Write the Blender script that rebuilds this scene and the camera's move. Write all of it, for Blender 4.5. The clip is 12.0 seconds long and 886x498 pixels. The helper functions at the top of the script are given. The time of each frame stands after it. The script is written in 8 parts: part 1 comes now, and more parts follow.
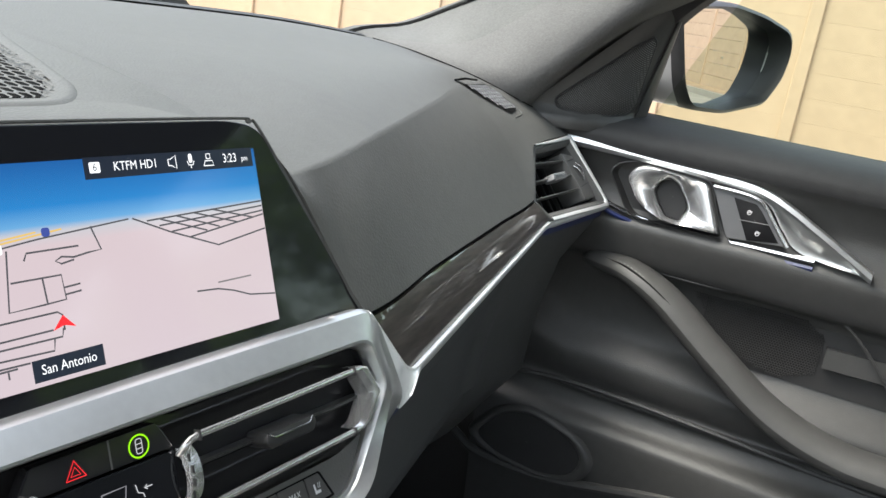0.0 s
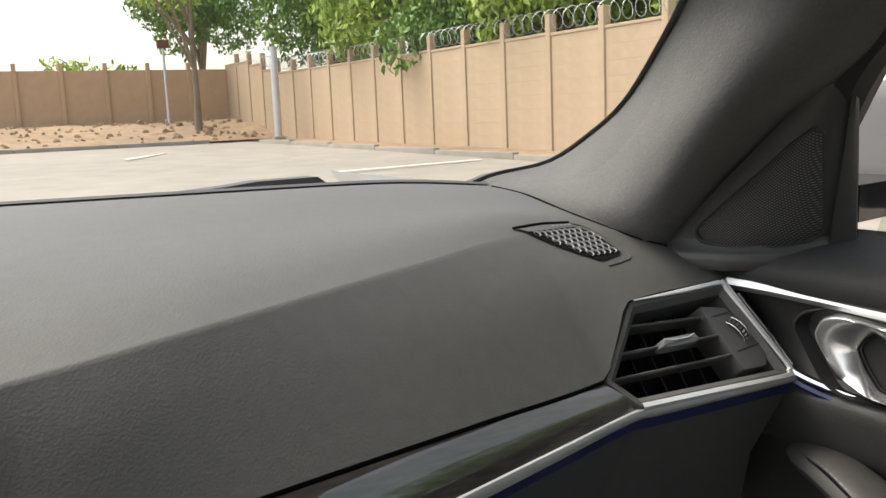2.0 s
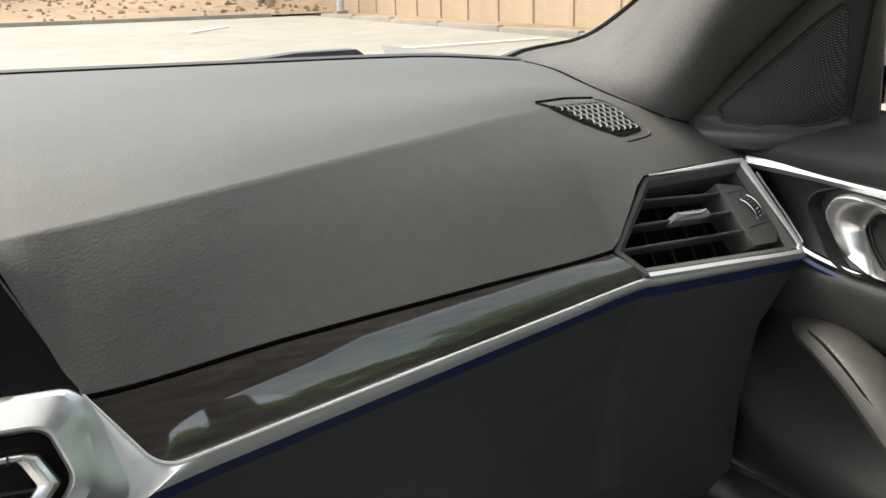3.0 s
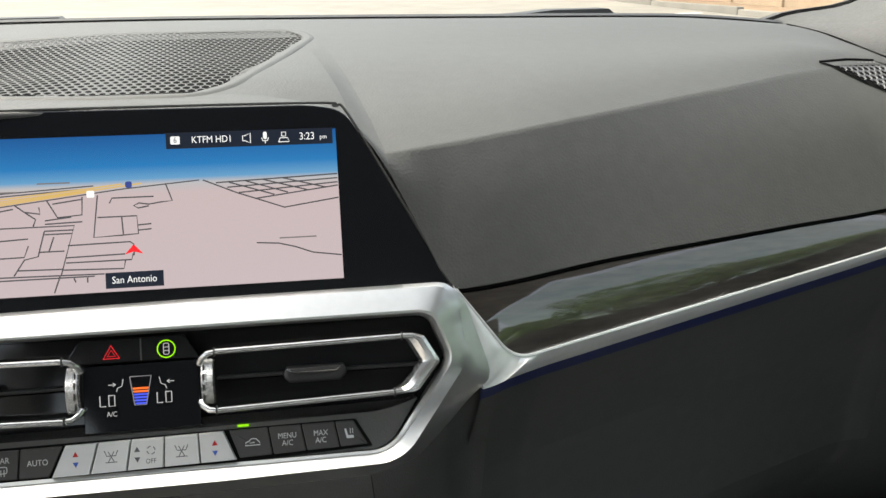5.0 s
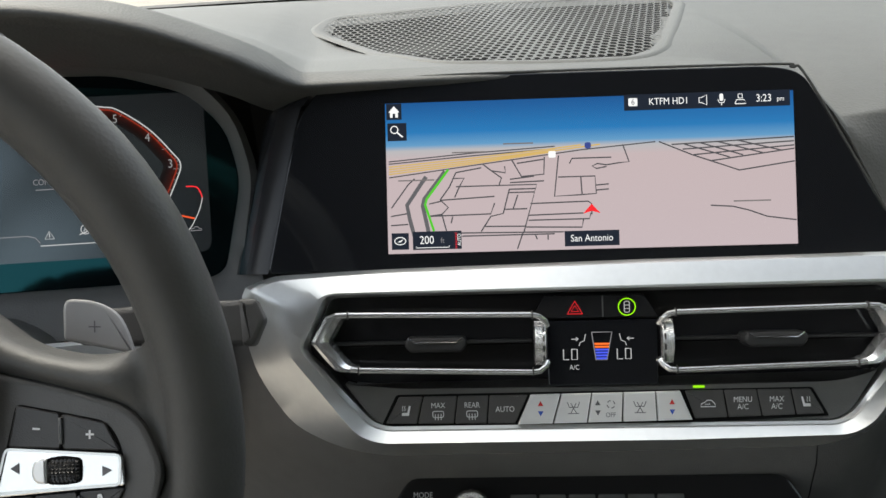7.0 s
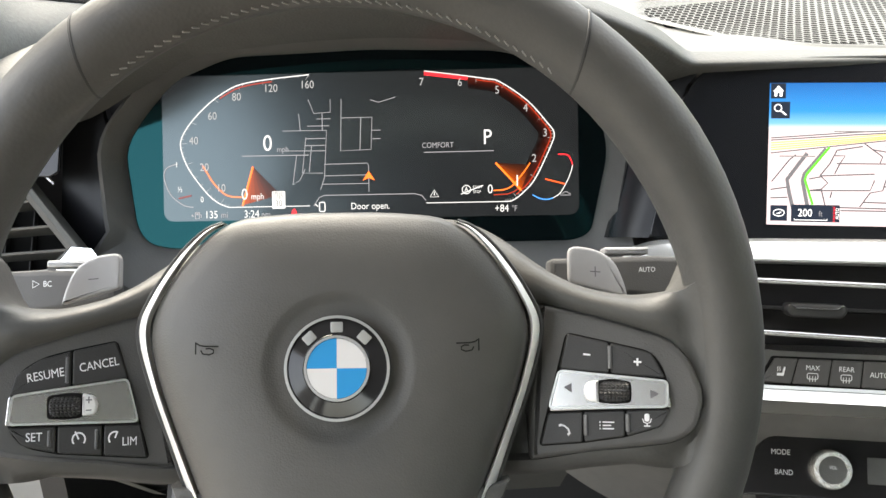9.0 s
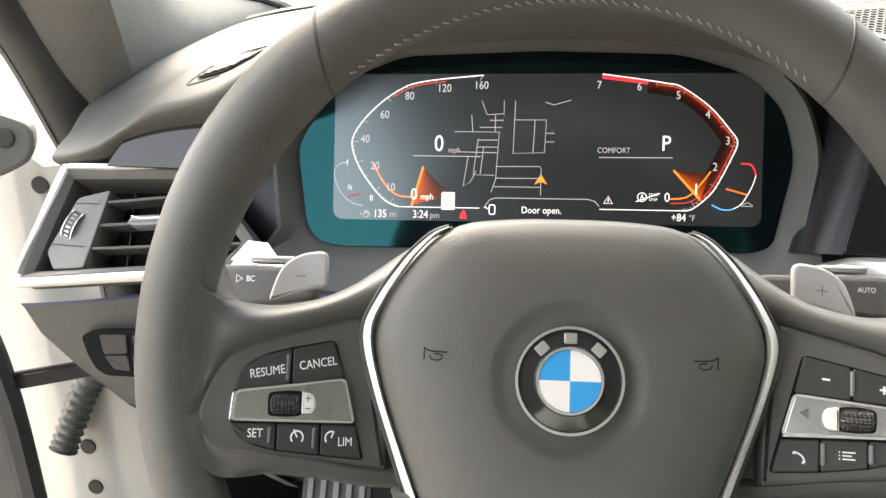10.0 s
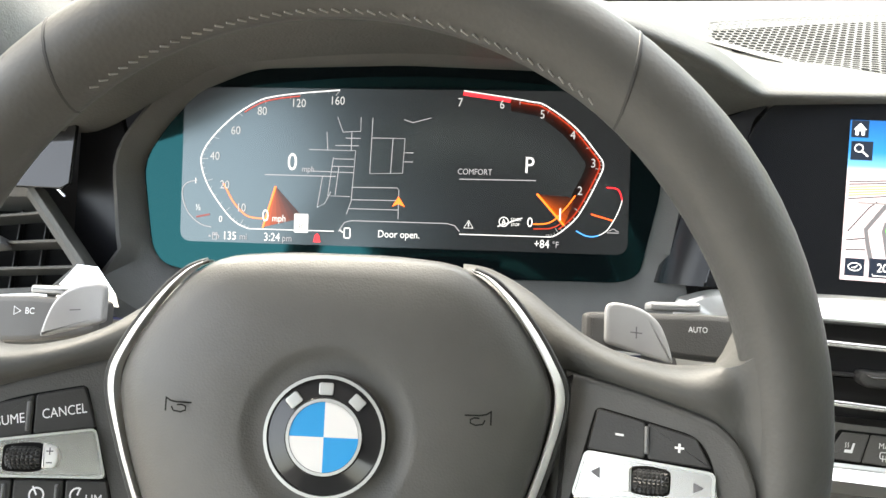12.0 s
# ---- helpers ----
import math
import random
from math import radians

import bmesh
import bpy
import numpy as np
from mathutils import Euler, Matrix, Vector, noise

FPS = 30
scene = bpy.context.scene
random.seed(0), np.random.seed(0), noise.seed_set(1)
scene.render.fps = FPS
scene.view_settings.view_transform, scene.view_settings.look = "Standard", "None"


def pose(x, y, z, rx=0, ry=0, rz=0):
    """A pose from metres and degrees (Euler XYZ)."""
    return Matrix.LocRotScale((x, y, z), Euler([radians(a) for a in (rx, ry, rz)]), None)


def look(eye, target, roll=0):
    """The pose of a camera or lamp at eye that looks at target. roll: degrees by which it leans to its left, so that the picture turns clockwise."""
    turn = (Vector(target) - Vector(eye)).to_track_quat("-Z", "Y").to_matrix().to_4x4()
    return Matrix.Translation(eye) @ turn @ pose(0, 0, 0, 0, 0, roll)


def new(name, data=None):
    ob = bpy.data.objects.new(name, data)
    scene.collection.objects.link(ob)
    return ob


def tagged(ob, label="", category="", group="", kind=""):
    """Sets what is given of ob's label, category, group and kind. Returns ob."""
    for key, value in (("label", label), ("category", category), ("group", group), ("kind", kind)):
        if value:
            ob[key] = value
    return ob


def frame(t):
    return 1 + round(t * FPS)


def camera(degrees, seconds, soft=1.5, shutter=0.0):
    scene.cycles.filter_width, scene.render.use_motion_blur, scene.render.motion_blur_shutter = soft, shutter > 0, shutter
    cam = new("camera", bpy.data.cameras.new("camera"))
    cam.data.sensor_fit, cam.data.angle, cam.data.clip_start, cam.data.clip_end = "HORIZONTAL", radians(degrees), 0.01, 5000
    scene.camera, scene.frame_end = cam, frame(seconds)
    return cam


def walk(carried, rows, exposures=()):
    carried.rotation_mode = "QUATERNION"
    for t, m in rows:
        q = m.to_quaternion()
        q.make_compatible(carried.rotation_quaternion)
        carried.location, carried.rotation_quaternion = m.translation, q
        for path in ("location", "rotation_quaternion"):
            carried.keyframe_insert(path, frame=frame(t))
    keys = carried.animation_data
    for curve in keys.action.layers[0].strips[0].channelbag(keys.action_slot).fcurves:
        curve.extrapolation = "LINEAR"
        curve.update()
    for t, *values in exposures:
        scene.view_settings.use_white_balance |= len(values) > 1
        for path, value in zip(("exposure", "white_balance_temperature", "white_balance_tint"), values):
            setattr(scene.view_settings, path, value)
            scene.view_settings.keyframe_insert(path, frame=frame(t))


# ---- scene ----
cam = camera(54.0, 12.0)
PATH = [
    (0, (-0.236, -0.284, 1.037), (1.501, 0.544, 0.492), 9.4),
    (0.5, (-0.011, -0.317, 1.005), (1.503, 0.887, 0.497), 6.9),
    (1, (0.15, -0.387, 1.027), (1.446, 1.076, 0.601), 3.3),
    (1.5, (0.19, -0.453, 1.05), (1.261, 1.215, 0.787), -0.6),
    (2, (0.172, -0.457, 1.053), (1.141, 1.266, 0.749), -2.3),
    (2.5, (0.175, -0.49, 1.051), (1.076, 1.244, 0.625), -1.9),
    (2.7, (0.185, -0.495, 1.051), (1.048, 1.237, 0.544), -1.8),
    (4.3, (0.107, -0.526, 1.043), (0.753, 1.261, 0.421), 0.5),
    (4.5, (0.085, -0.526, 1.047), (0.698, 1.272, 0.422), 0.3),
    (5, (0.039, -0.518, 1.042), (0.572, 1.306, 0.419), -0.2),
    (5.5, (-0.002, -0.51, 1.036), (0.435, 1.34, 0.414), -0.8),
    (6, (-0.045, -0.503, 1.038), (0.304, 1.363, 0.408), -1.3),
    (6.5, (-0.086, -0.501, 1.04), (0.145, 1.377, 0.389), -1.8),
    (7, (-0.124, -0.494, 1.038), (0.009, 1.388, 0.373), -2.4),
    (7.2, (-0.145, -0.497, 1.032), (-0.049, 1.392, 0.382), -2.6),
    (8.8, (-0.287, -0.538, 1.049), (-0.343, 1.337, 0.355), -2.1),
    (9, (-0.305, -0.537, 1.048), (-0.398, 1.336, 0.354), -1.9),
    (9.5, (-0.338, -0.535, 1.05), (-0.526, 1.333, 0.36), -1.6),
    (10, (-0.37, -0.531, 1.049), (-0.643, 1.327, 0.36), -1.5),
    (10.5, (-0.386, -0.53, 1.051), (-0.712, 1.321, 0.367), -1.3),
    (11, (-0.372, -0.524, 1.049), (-0.725, 1.325, 0.373), -1.2),
    (11.5, (-0.335, -0.501, 1.045), (-0.654, 1.355, 0.372), -0.7),
    (12, (-0.292, -0.482, 1.044), (-0.515, 1.391, 0.379), -0.4),
]
EXPOSE = [(0, 2.2, 6500, 9), (0.5, 2.2, 6600, 11), (1, 2.32, 6500, 12), (1.5, 1.70, 7050, 13), (2, 1.52, 7000, 13), (2.5, 1.66, 6950, 12), (4.5, 2.05, 6950, 9), (5.5, 1.77, 6850, 8), (7.2, 1.86, 6800, 8), (8.8, 2.97, 7100, 9), (9.5, 3.42, 7400, 11), (10.5, 3.40, 7500, 11), (12, 3.52, 7200, 8)]
walk(cam, [(t, look(eye, target, roll)) for t, eye, target, roll in PATH], EXPOSE)

# ---- world and sun: bright hazy afternoon ----
world = bpy.data.worlds.new("sky")
scene.world = world
world.use_nodes = True
SUN_EL, SUN_AZ = 60, 318
wn = world.node_tree
sky = wn.nodes.new("ShaderNodeTexSky")
sky.sky_type, sky.sun_disc = "NISHITA", False
sky.sun_elevation, sky.sun_rotation = radians(SUN_EL), radians(SUN_AZ)
sky.air_density, sky.dust_density, sky.ozone_density = 1.2, 4.0, 1.0
wn.nodes["Background"].inputs["Strength"].default_value = 0.15
haze = wn.nodes.new("ShaderNodeHueSaturation")
haze.inputs["Saturation"].default_value = 0.55
wn.links.new(sky.outputs["Color"], haze.inputs["Color"])
wn.links.new(haze.outputs["Color"], wn.nodes["Background"].inputs["Color"])
sun = new("sun", bpy.data.lights.new("sun", "SUN"))
sun.data.energy, sun.data.angle, sun.data.color = 0.55, radians(25), (1.0, 0.95, 0.87)
sun_dir = Vector((math.sin(radians(SUN_AZ)) * math.cos(radians(SUN_EL)), math.cos(radians(SUN_AZ)) * math.cos(radians(SUN_EL)), math.sin(radians(SUN_EL))))
sun.matrix_world = look((0, 0, 30), Vector((0, 0, 30)) - sun_dir)


# ---- materials ----
LIT = 0.34  # brightness of the lit displays


def material(name, color, rough=0.5, metal=0.0, vary=0.12, scale=60, bump=0.0, bump_scale=800, coat=0.0, emit=None, strength=1.0, spec=0.5, streak=None, detail=4.0):
    m = bpy.data.materials.new(name)
    m.use_nodes = True
    n, k = m.node_tree.nodes, m.node_tree.links
    b = n["Principled BSDF"]
    b.inputs["Roughness"].default_value = rough
    b.inputs["Metallic"].default_value = metal
    b.inputs["Coat Weight"].default_value = coat
    b.inputs["Specular IOR Level"].default_value = spec
    b.inputs["Base Color"].default_value = (*color, 1)
    coord = n.new("ShaderNodeTexCoord")
    src = coord.outputs["Object"]
    if streak:
        mp = n.new("ShaderNodeMapping")
        mp.inputs["Scale"].default_value = streak
        k.new(src, mp.inputs["Vector"])
        src = mp.outputs["Vector"]
    if vary:
        tex = n.new("ShaderNodeTexNoise")
        tex.inputs["Scale"].default_value, tex.inputs["Detail"].default_value = scale, detail
        k.new(src, tex.inputs["Vector"])
        big = n.new("ShaderNodeTexNoise")
        big.inputs["Scale"].default_value = scale / 14
        k.new(src, big.inputs["Vector"])
        add = n.new("ShaderNodeMath")
        add.operation = "ADD"
        k.new(tex.outputs["Fac"], add.inputs[0])
        k.new(big.outputs["Fac"], add.inputs[1])
        ramp = n.new("ShaderNodeMapRange")
        ramp.inputs["From Min"].default_value, ramp.inputs["From Max"].default_value = 0.6, 1.4
        k.new(add.outputs[0], ramp.inputs["Value"])
        mix = n.new("ShaderNodeMix")
        mix.data_type = "RGBA"
        mix.inputs["A"].default_value = (*[c * (1 - vary) for c in color], 1)
        mix.inputs["B"].default_value = (*[min(1, c * (1 + vary)) for c in color], 1)
        k.new(ramp.outputs["Result"], mix.inputs["Factor"])
        k.new(mix.outputs["Result"], b.inputs["Base Color"])
        rr = n.new("ShaderNodeMapRange")
        rr.inputs["To Min"].default_value, rr.inputs["To Max"].default_value = max(0, rough - 0.06), min(1, rough + 0.06)
        k.new(big.outputs["Fac"], rr.inputs["Value"])
        k.new(rr.outputs["Result"], b.inputs["Roughness"])
    if bump:
        bt = n.new("ShaderNodeTexVoronoi")
        bt.inputs["Scale"].default_value = bump_scale
        k.new(src, bt.inputs["Vector"])
        bp = n.new("ShaderNodeBump")
        bp.inputs["Strength"].default_value, bp.inputs["Distance"].default_value = bump, 0.0004
        k.new(bt.outputs["Distance"], bp.inputs["Height"])
        k.new(bp.outputs["Normal"], b.inputs["Normal"])
    if emit:
        b.inputs["Emission Color"].default_value = (*emit, 1)
        b.inputs["Emission Strength"].default_value = strength * LIT
    return m


def glow(name, color, strength=1.0):
    return material(name, (0.01, 0.01, 0.01), 0.3, vary=0, emit=color, strength=strength)


DOORMAT = material("door_plastic", (0.055, 0.055, 0.053), 0.45, vary=0.12, scale=80, bump=0.3, bump_scale=800)
PODMAT = material("switch_panel_plastic", (0.070, 0.069, 0.067), 0.45, vary=0.10, scale=90, bump=0.2, bump_scale=1300)
TRIMMETAL = material("hub_trim_metal", (0.84, 0.84, 0.82), 0.42, 0.45, vary=0.04, scale=120)
SKIRT = material("console_plastic", (0.12, 0.12, 0.117), 0.5, vary=0.12, scale=80, bump=0.25, bump_scale=900)
# sill plastic darkened: the roof's shade on it is put into the colour
SILLPAD = material("sill_plastic_shaded", (0.04, 0.04, 0.04), 0.65, vary=0.12, scale=80, bump=0.3, bump_scale=800, spec=0.3)
SOFT = material("soft_touch_dash", (0.080, 0.081, 0.076), 0.58, vary=0.10, spec=0.35, scale=90, bump=0.42, bump_scale=520)
DARK = material("dark_plastic", (0.098, 0.099, 0.096), 0.45, vary=0.12, scale=80, bump=0.25, bump_scale=900)
LEATHER = material("wheel_leather", (0.067, 0.067, 0.064), 0.5, vary=0.12, scale=70, bump=0.2, bump_scale=560, spec=0.42)
HUBMAT = material("airbag_cover", (0.066, 0.065, 0.061), 0.45, vary=0.08, scale=90, bump=0.2, bump_scale=1200)
CLOTH = material("pillar_cloth", (0.122, 0.121, 0.118), 0.9, vary=0.14, scale=300, bump=0.6, bump_scale=480, spec=0.2)
SWITCH = material("switch_plastic", (0.028, 0.028, 0.028), 0.42, vary=0.12, scale=120, bump=0.15, bump_scale=1400)
GLOSS = material("piano_black", (0.021, 0.021, 0.022), 0.08, vary=0.1, scale=30)
SMOKED = material("smoked_gloss", (0.020, 0.021, 0.024), 0.26, vary=0.1, scale=30, spec=0.25)
BLACK = material("matt_black", (0.028, 0.028, 0.028), 0.6, vary=0.1, scale=60)
SCREENGLASS = material("display_glass", (0.012, 0.013, 0.015), 0.06, vary=0)
# the frame's aluminium in a paler copy: bright reflections put into the colour
STRIPLIT = material("aluminium_lit_tone", (0.86, 0.87, 0.86), 0.40, 0.5, vary=0.05, scale=200)
SILVER = material("satin_aluminium", (0.62, 0.63, 0.62), 0.36, 0.85, vary=0.05, scale=200)
BARCHROME = material("satin_chrome", (0.85, 0.85, 0.84), 0.26, 0.9, vary=0.03, scale=60)
ROCKER = material("brushed_rocker", (0.70, 0.70, 0.69), 0.26, 0.92, vary=0.06, scale=90)
SILVERKEY = material("silver_key", (0.80, 0.80, 0.79), 0.4, 0.45, vary=0.04, scale=150)
CHROME = material("bright_chrome", (0.8, 0.8, 0.8), 0.16, 1.0, vary=0.03, scale=60)
PADDLE = material("grey_metal", (0.36, 0.365, 0.37), 0.42, 0.35, vary=0.06, scale=120)
WOOD = material("dark_oak_trim", (0.045, 0.038, 0.032), 0.4, vary=0.8, scale=320, streak=(0.1, 1, 1), coat=1.0, spec=0.3, bump=0.12, bump_scale=420)
WHITEPAINT = material("white_car_paint", (0.42, 0.42, 0.405), 0.25, vary=0.03, scale=10, coat=0.6)
TABGREY = material("grey_plastic", (0.14, 0.142, 0.145), 0.4, vary=0.08)
RUBBER = material("black_rubber", (0.035, 0.035, 0.036), 0.6, vary=0.15, scale=50)
WOOD.node_tree.nodes["Principled BSDF"].inputs["Coat IOR"].default_value = 1.9  # thick lacquer
BLUEPAINT = material("dark_blue_trim", (0.02, 0.03, 0.11), 0.3, vary=0.1)
PRINT = material("light_print", (0.72, 0.73, 0.74), 0.5, vary=0)
FENCE = material("sandstone_concrete", (0.44, 0.335, 0.228), 0.9, vary=0.12, scale=6, bump=0.4, bump_scale=60)
FENCEDARK = material("far_concrete", (0.46, 0.31, 0.195), 0.9, vary=0.12, scale=4)
CONCRETE = material("pale_concrete", (0.27, 0.247, 0.21), 0.9, vary=0.22, scale=1.6, detail=8)
DIRT = material("dry_soil", (0.28, 0.195, 0.122), 0.95, vary=0.4, scale=3, detail=8)
# near-black that puts the shade of cavities and gaps into the colour
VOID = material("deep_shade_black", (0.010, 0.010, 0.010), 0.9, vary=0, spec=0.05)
POLE = material("galvanised_steel", (0.55, 0.56, 0.58), 0.5, 0.6)
BARK = material("tree_bark", (0.20, 0.155, 0.115), 0.9, vary=0.3, scale=20)
LEAF = material("green_leaves", (0.30, 0.42, 0.08), 0.6, vary=0.5, scale=1.2)
LEAFDARK = material("dark_green_leaves", (0.14, 0.25, 0.055), 0.6, vary=0.5, scale=1.2)
WHITE_GLOW = glow("display_white", (0.9, 0.92, 0.95), 0.9)
GREY_GLOW = glow("display_grey", (0.30, 0.30, 0.33), 0.6)
ORANGE_GLOW = glow("display_orange", (1.0, 0.16, 0.02), 1.0)
RED_GLOW = glow("display_red", (0.9, 0.02, 0.03), 0.9)
GREEN_GLOW = glow("display_green", (0.35, 1.0, 0.0), 0.8)


def clear_glass(name, tint):
    m = bpy.data.materials.new(name)
    m.use_nodes = True
    n, k = m.node_tree.nodes, m.node_tree.links
    n.remove(n["Principled BSDF"])
    a, g, x = n.new("ShaderNodeBsdfTransparent"), n.new("ShaderNodeBsdfGlossy"), n.new("ShaderNodeMixShader")
    a.inputs["Color"].default_value = (*tint, 1)
    g.inputs["Roughness"].default_value = 0.02
    x.inputs[0].default_value = 0.05
    k.new(a.outputs[0], x.inputs[1])
    k.new(g.outputs[0], x.inputs[2])
    k.new(x.outputs[0], n["Material Output"].inputs["Surface"])
    return m


GLASS = clear_glass("window_glass", (0.93, 0.96, 0.94))
SIDEGLASS = clear_glass("green_tinted_glass", (0.72, 0.79, 0.70))


# ---- building helpers (local plans are in millimetres) ----
class Plan:
    """A leaning plane: u to the right, v up, n towards the seats."""

    def __init__(self, origin, right, lean):
        u = Vector((right[0], right[1], 0)).normalized()
        ahead = Vector((0, 0, 1)).cross(u)
        v = Vector((0, 0, 1)) * math.cos(radians(lean)) + ahead * math.sin(radians(lean))
        n = u.cross(v)
        self.m = Matrix.Translation(origin) @ Matrix((u, v, n)).transposed().to_4x4() @ Matrix.Scale(0.001, 4)

    def __call__(self, u, v, h=0):
        return self.m @ Vector((u, v, h))


ID = Matrix.Identity(4)
SCR = Plan((0.001, 0.005, 0.904), (0.2415, -0.0285), 20.5)
CON = Plan((0.001, -0.047, 0.81), (0.363, -0.046), 20.5)
CLU = Plan((-0.3865, 0.074, 0.908), (1, 0), 19.7)
WHL = Plan((-0.366, -0.22, 0.88), (1, 0.078), 25)
WHL.m = WHL.m @ Matrix.Rotation(radians(-1.8), 4, "Z")  # the wheel is turned a little


def mesh_of(name, bm, m=ID, mat=None, sharp=35):
    bm.transform(m)
    bmesh.ops.recalc_face_normals(bm, faces=bm.faces[:])
    me = bpy.data.meshes.new(name)
    bm.to_mesh(me)
    bm.free()
    me.polygons.foreach_set("use_smooth", [True] * len(me.polygons))
    me.set_sharp_from_angle(angle=radians(sharp))
    if mat:
        me.materials.append(mat)
    return me


def thing(name, label, category, at=(0, 0, 0), group="", kind=""):
    ob = new(name)
    ob.location = at
    ob.empty_display_size = 0.02
    return tagged(ob, label, category, group, kind)


def solid(name, bm, mat, label="", category="", m=ID, group="", kind="", sharp=35):
    return tagged(new(name, mesh_of(name, bm, m, mat, sharp)), label, category, group, kind)


def base_of(ob):
    v = Vector((0, 0, 0))
    while ob:
        v, ob = v + ob.location, ob.parent
    return v


def part(name, bm, mat, parent, label="", m=ID, sharp=35):
    ob = new(name, mesh_of(name, bm, Matrix.Translation(-base_of(parent)) @ m, mat, sharp))
    ob.parent = parent
    if label:
        ob["label"] = label
    return ob


def loft(rows, closed=False, cap=False, ring=False):
    """Quads over rows of points; closed: each row is a loop; ring: the last row meets the first."""
    bm = bmesh.new()
    vs = [[bm.verts.new(p) for p in row] for row in rows]
    n = len(rows[0])
    pairs = list(zip(vs, vs[1:])) + ([(vs[-1], vs[0])] if ring else [])
    for a, b in pairs:
        for i in range(n if closed else n - 1):
            j = (i + 1) % n
            bm.faces.new((a[i], a[j], b[j], b[i]))
    if cap:
        bm.faces.new(vs[0])
        bm.faces.new(vs[-1])
    return bm


def joined(*bms):
    out = bms[0]
    for b in bms[1:]:
        me = bpy.data.meshes.new("tmp")
        b.to_mesh(me)
        b.free()
        out.from_mesh(me)
        bpy.data.meshes.remove(me)
    return out


def inset(poly, d):
    """A closed outline moved inwards by d (outlines may run either way)."""
    area = sum(a[0] * b[1] - b[0] * a[1] for a, b in zip(poly, poly[1:] + poly[:1]))
    s = 1 if area > 0 else -1
    out, n = [], len(poly)
    for i in range(n):
        a, b, c = Vector(poly[i - 1]), Vector(poly[i]), Vector(poly[(i + 1) % n])
        d1, d2 = (b - a).normalized(), (c - b).normalized()
        n1, n2 = Vector((-d1.y, d1.x)) * s, Vector((-d2.y, d2.x)) * s
        k = max(0.35, 1 + n1.dot(n2))
        p = b + (n1 + n2) * (d / k)
        out.append((p.x, p.y))
    return out


def rounded(poly, r, seg=5):
    """The outline with its corners rounded; r: one radius or one for each corner."""
    out, n = [], len(poly)
    for i in range(n):
        a, b, c = Vector(poly[i - 1]), Vector(poly[i]), Vector(poly[(i + 1) % n])
        rr = r[i] if isinstance(r, (list, tuple)) else r
        rr = min(rr, (a - b).length * 0.48, (c - b).length * 0.48)
        if rr <= 0:
            out.append((b.x, b.y))
            continue
        p, q = b + (a - b).normalized() * rr, b + (c - b).normalized() * rr
        for k in range(seg + 1):
            t = k / seg
            w = p * (1 - t) ** 2 + b * 2 * t * (1 - t) + q * t * t
            out.append((w.x, w.y))
    return out


def plate(poly, h0, h1, b=0.6):
    """An outline made solid between two heights, its upper edge chamfered by b."""
    rows = [[(x, y, h0) for x, y in poly], [(x, y, h1 - b) for x, y in poly]]
    if b:
        rows.append([(x, y, h1 - b * 0.3) for x, y in inset(poly, b * 0.3)])
        rows.append([(x, y, h1) for x, y in inset(poly, b)])
        rows.append([(x, y, h1) for x, y in inset(poly, b * 1.3)])
    return loft(rows, closed=True, cap=True)


def rect(u0, v0, u1, v1, r=0):
    p = [(u0, v0), (u1, v0), (u1, v1), (u0, v1)]
    return rounded(p, r) if r else p


def resample(poly, n, start=None):
    """n points evenly along a closed outline, from its point nearest to start."""
    pts = [Vector(p) for p in poly]
    area = sum(a.x * b.y - b.x * a.y for a, b in zip(pts, pts[1:] + pts[:1]))
    if area < 0:
        pts.reverse()
    if start:
        i = min(range(len(pts)), key=lambda k: (pts[k] - Vector(start)).length)
        pts = pts[i:] + pts[:i]
    pts.append(pts[0])
    acc = [0]
    for a, b in zip(pts, pts[1:]):
        acc.append(acc[-1] + (b - a).length)
    out, j = [], 0
    for k in range(n):
        d = acc[-1] * k / n
        while acc[j + 1] < d:
            j += 1
        t = (d - acc[j]) / max(1e-9, acc[j + 1] - acc[j])
        p = pts[j].lerp(pts[j + 1], t)
        out.append((p.x, p.y))
    return out


def band(outlines, heights):
    """A ring lofted over outlines that have equal numbers of points."""
    return loft([[(x, y, h) for x, y in o] for o, h in zip(outlines, heights)], closed=True)


def smooth_line(pts, n, closed=False):
    """n points on a smooth line through pts."""
    p = [Vector(q) for q in pts]
    m = len(p)
    out = []
    span = m if closed else m - 1
    for k in range(n):
        t = k * span / (n if closed else n - 1)
        i = min(int(t), span - 1)
        f = t - i
        if closed:
            a, b, c, d = p[(i - 1) % m], p[i % m], p[(i + 1) % m], p[(i + 2) % m]
        else:
            a, b, c, d = p[max(i - 1, 0)], p[i], p[i + 1], p[min(i + 2, m - 1)]
        out.append(0.5 * ((2 * b) + (c - a) * f + (2 * a - 5 * b + 4 * c - d) * f * f + (3 * b - a - 3 * c + d) * f ** 3))
    return out


def tube(pts, r, seg=8, closed=False, flat=1.0, up=(0, 0, 1)):
    """A round or flattened bar along a line; r: one radius or one for each point."""
    p = [Vector(q) for q in pts]
    n, rows = len(p), []
    for i in range(n):
        a = p[i - 1] if closed or i else p[0]
        b = p[(i + 1) % n] if closed or i < n - 1 else p[-1]
        d = (b - a).normalized()
        s = d.cross(Vector(up))
        s = s.normalized() if s.length > 1e-6 else Vector((1, 0, 0))
        w = s.cross(d)
        rr = r[i] if isinstance(r, (list, tuple)) else r
        rows.append([p[i] + s * (math.cos(k * math.tau / seg) * rr) + w * (math.sin(k * math.tau / seg) * rr * flat) for k in range(seg)])
    return loft(rows, closed=True, cap=not closed, ring=closed)


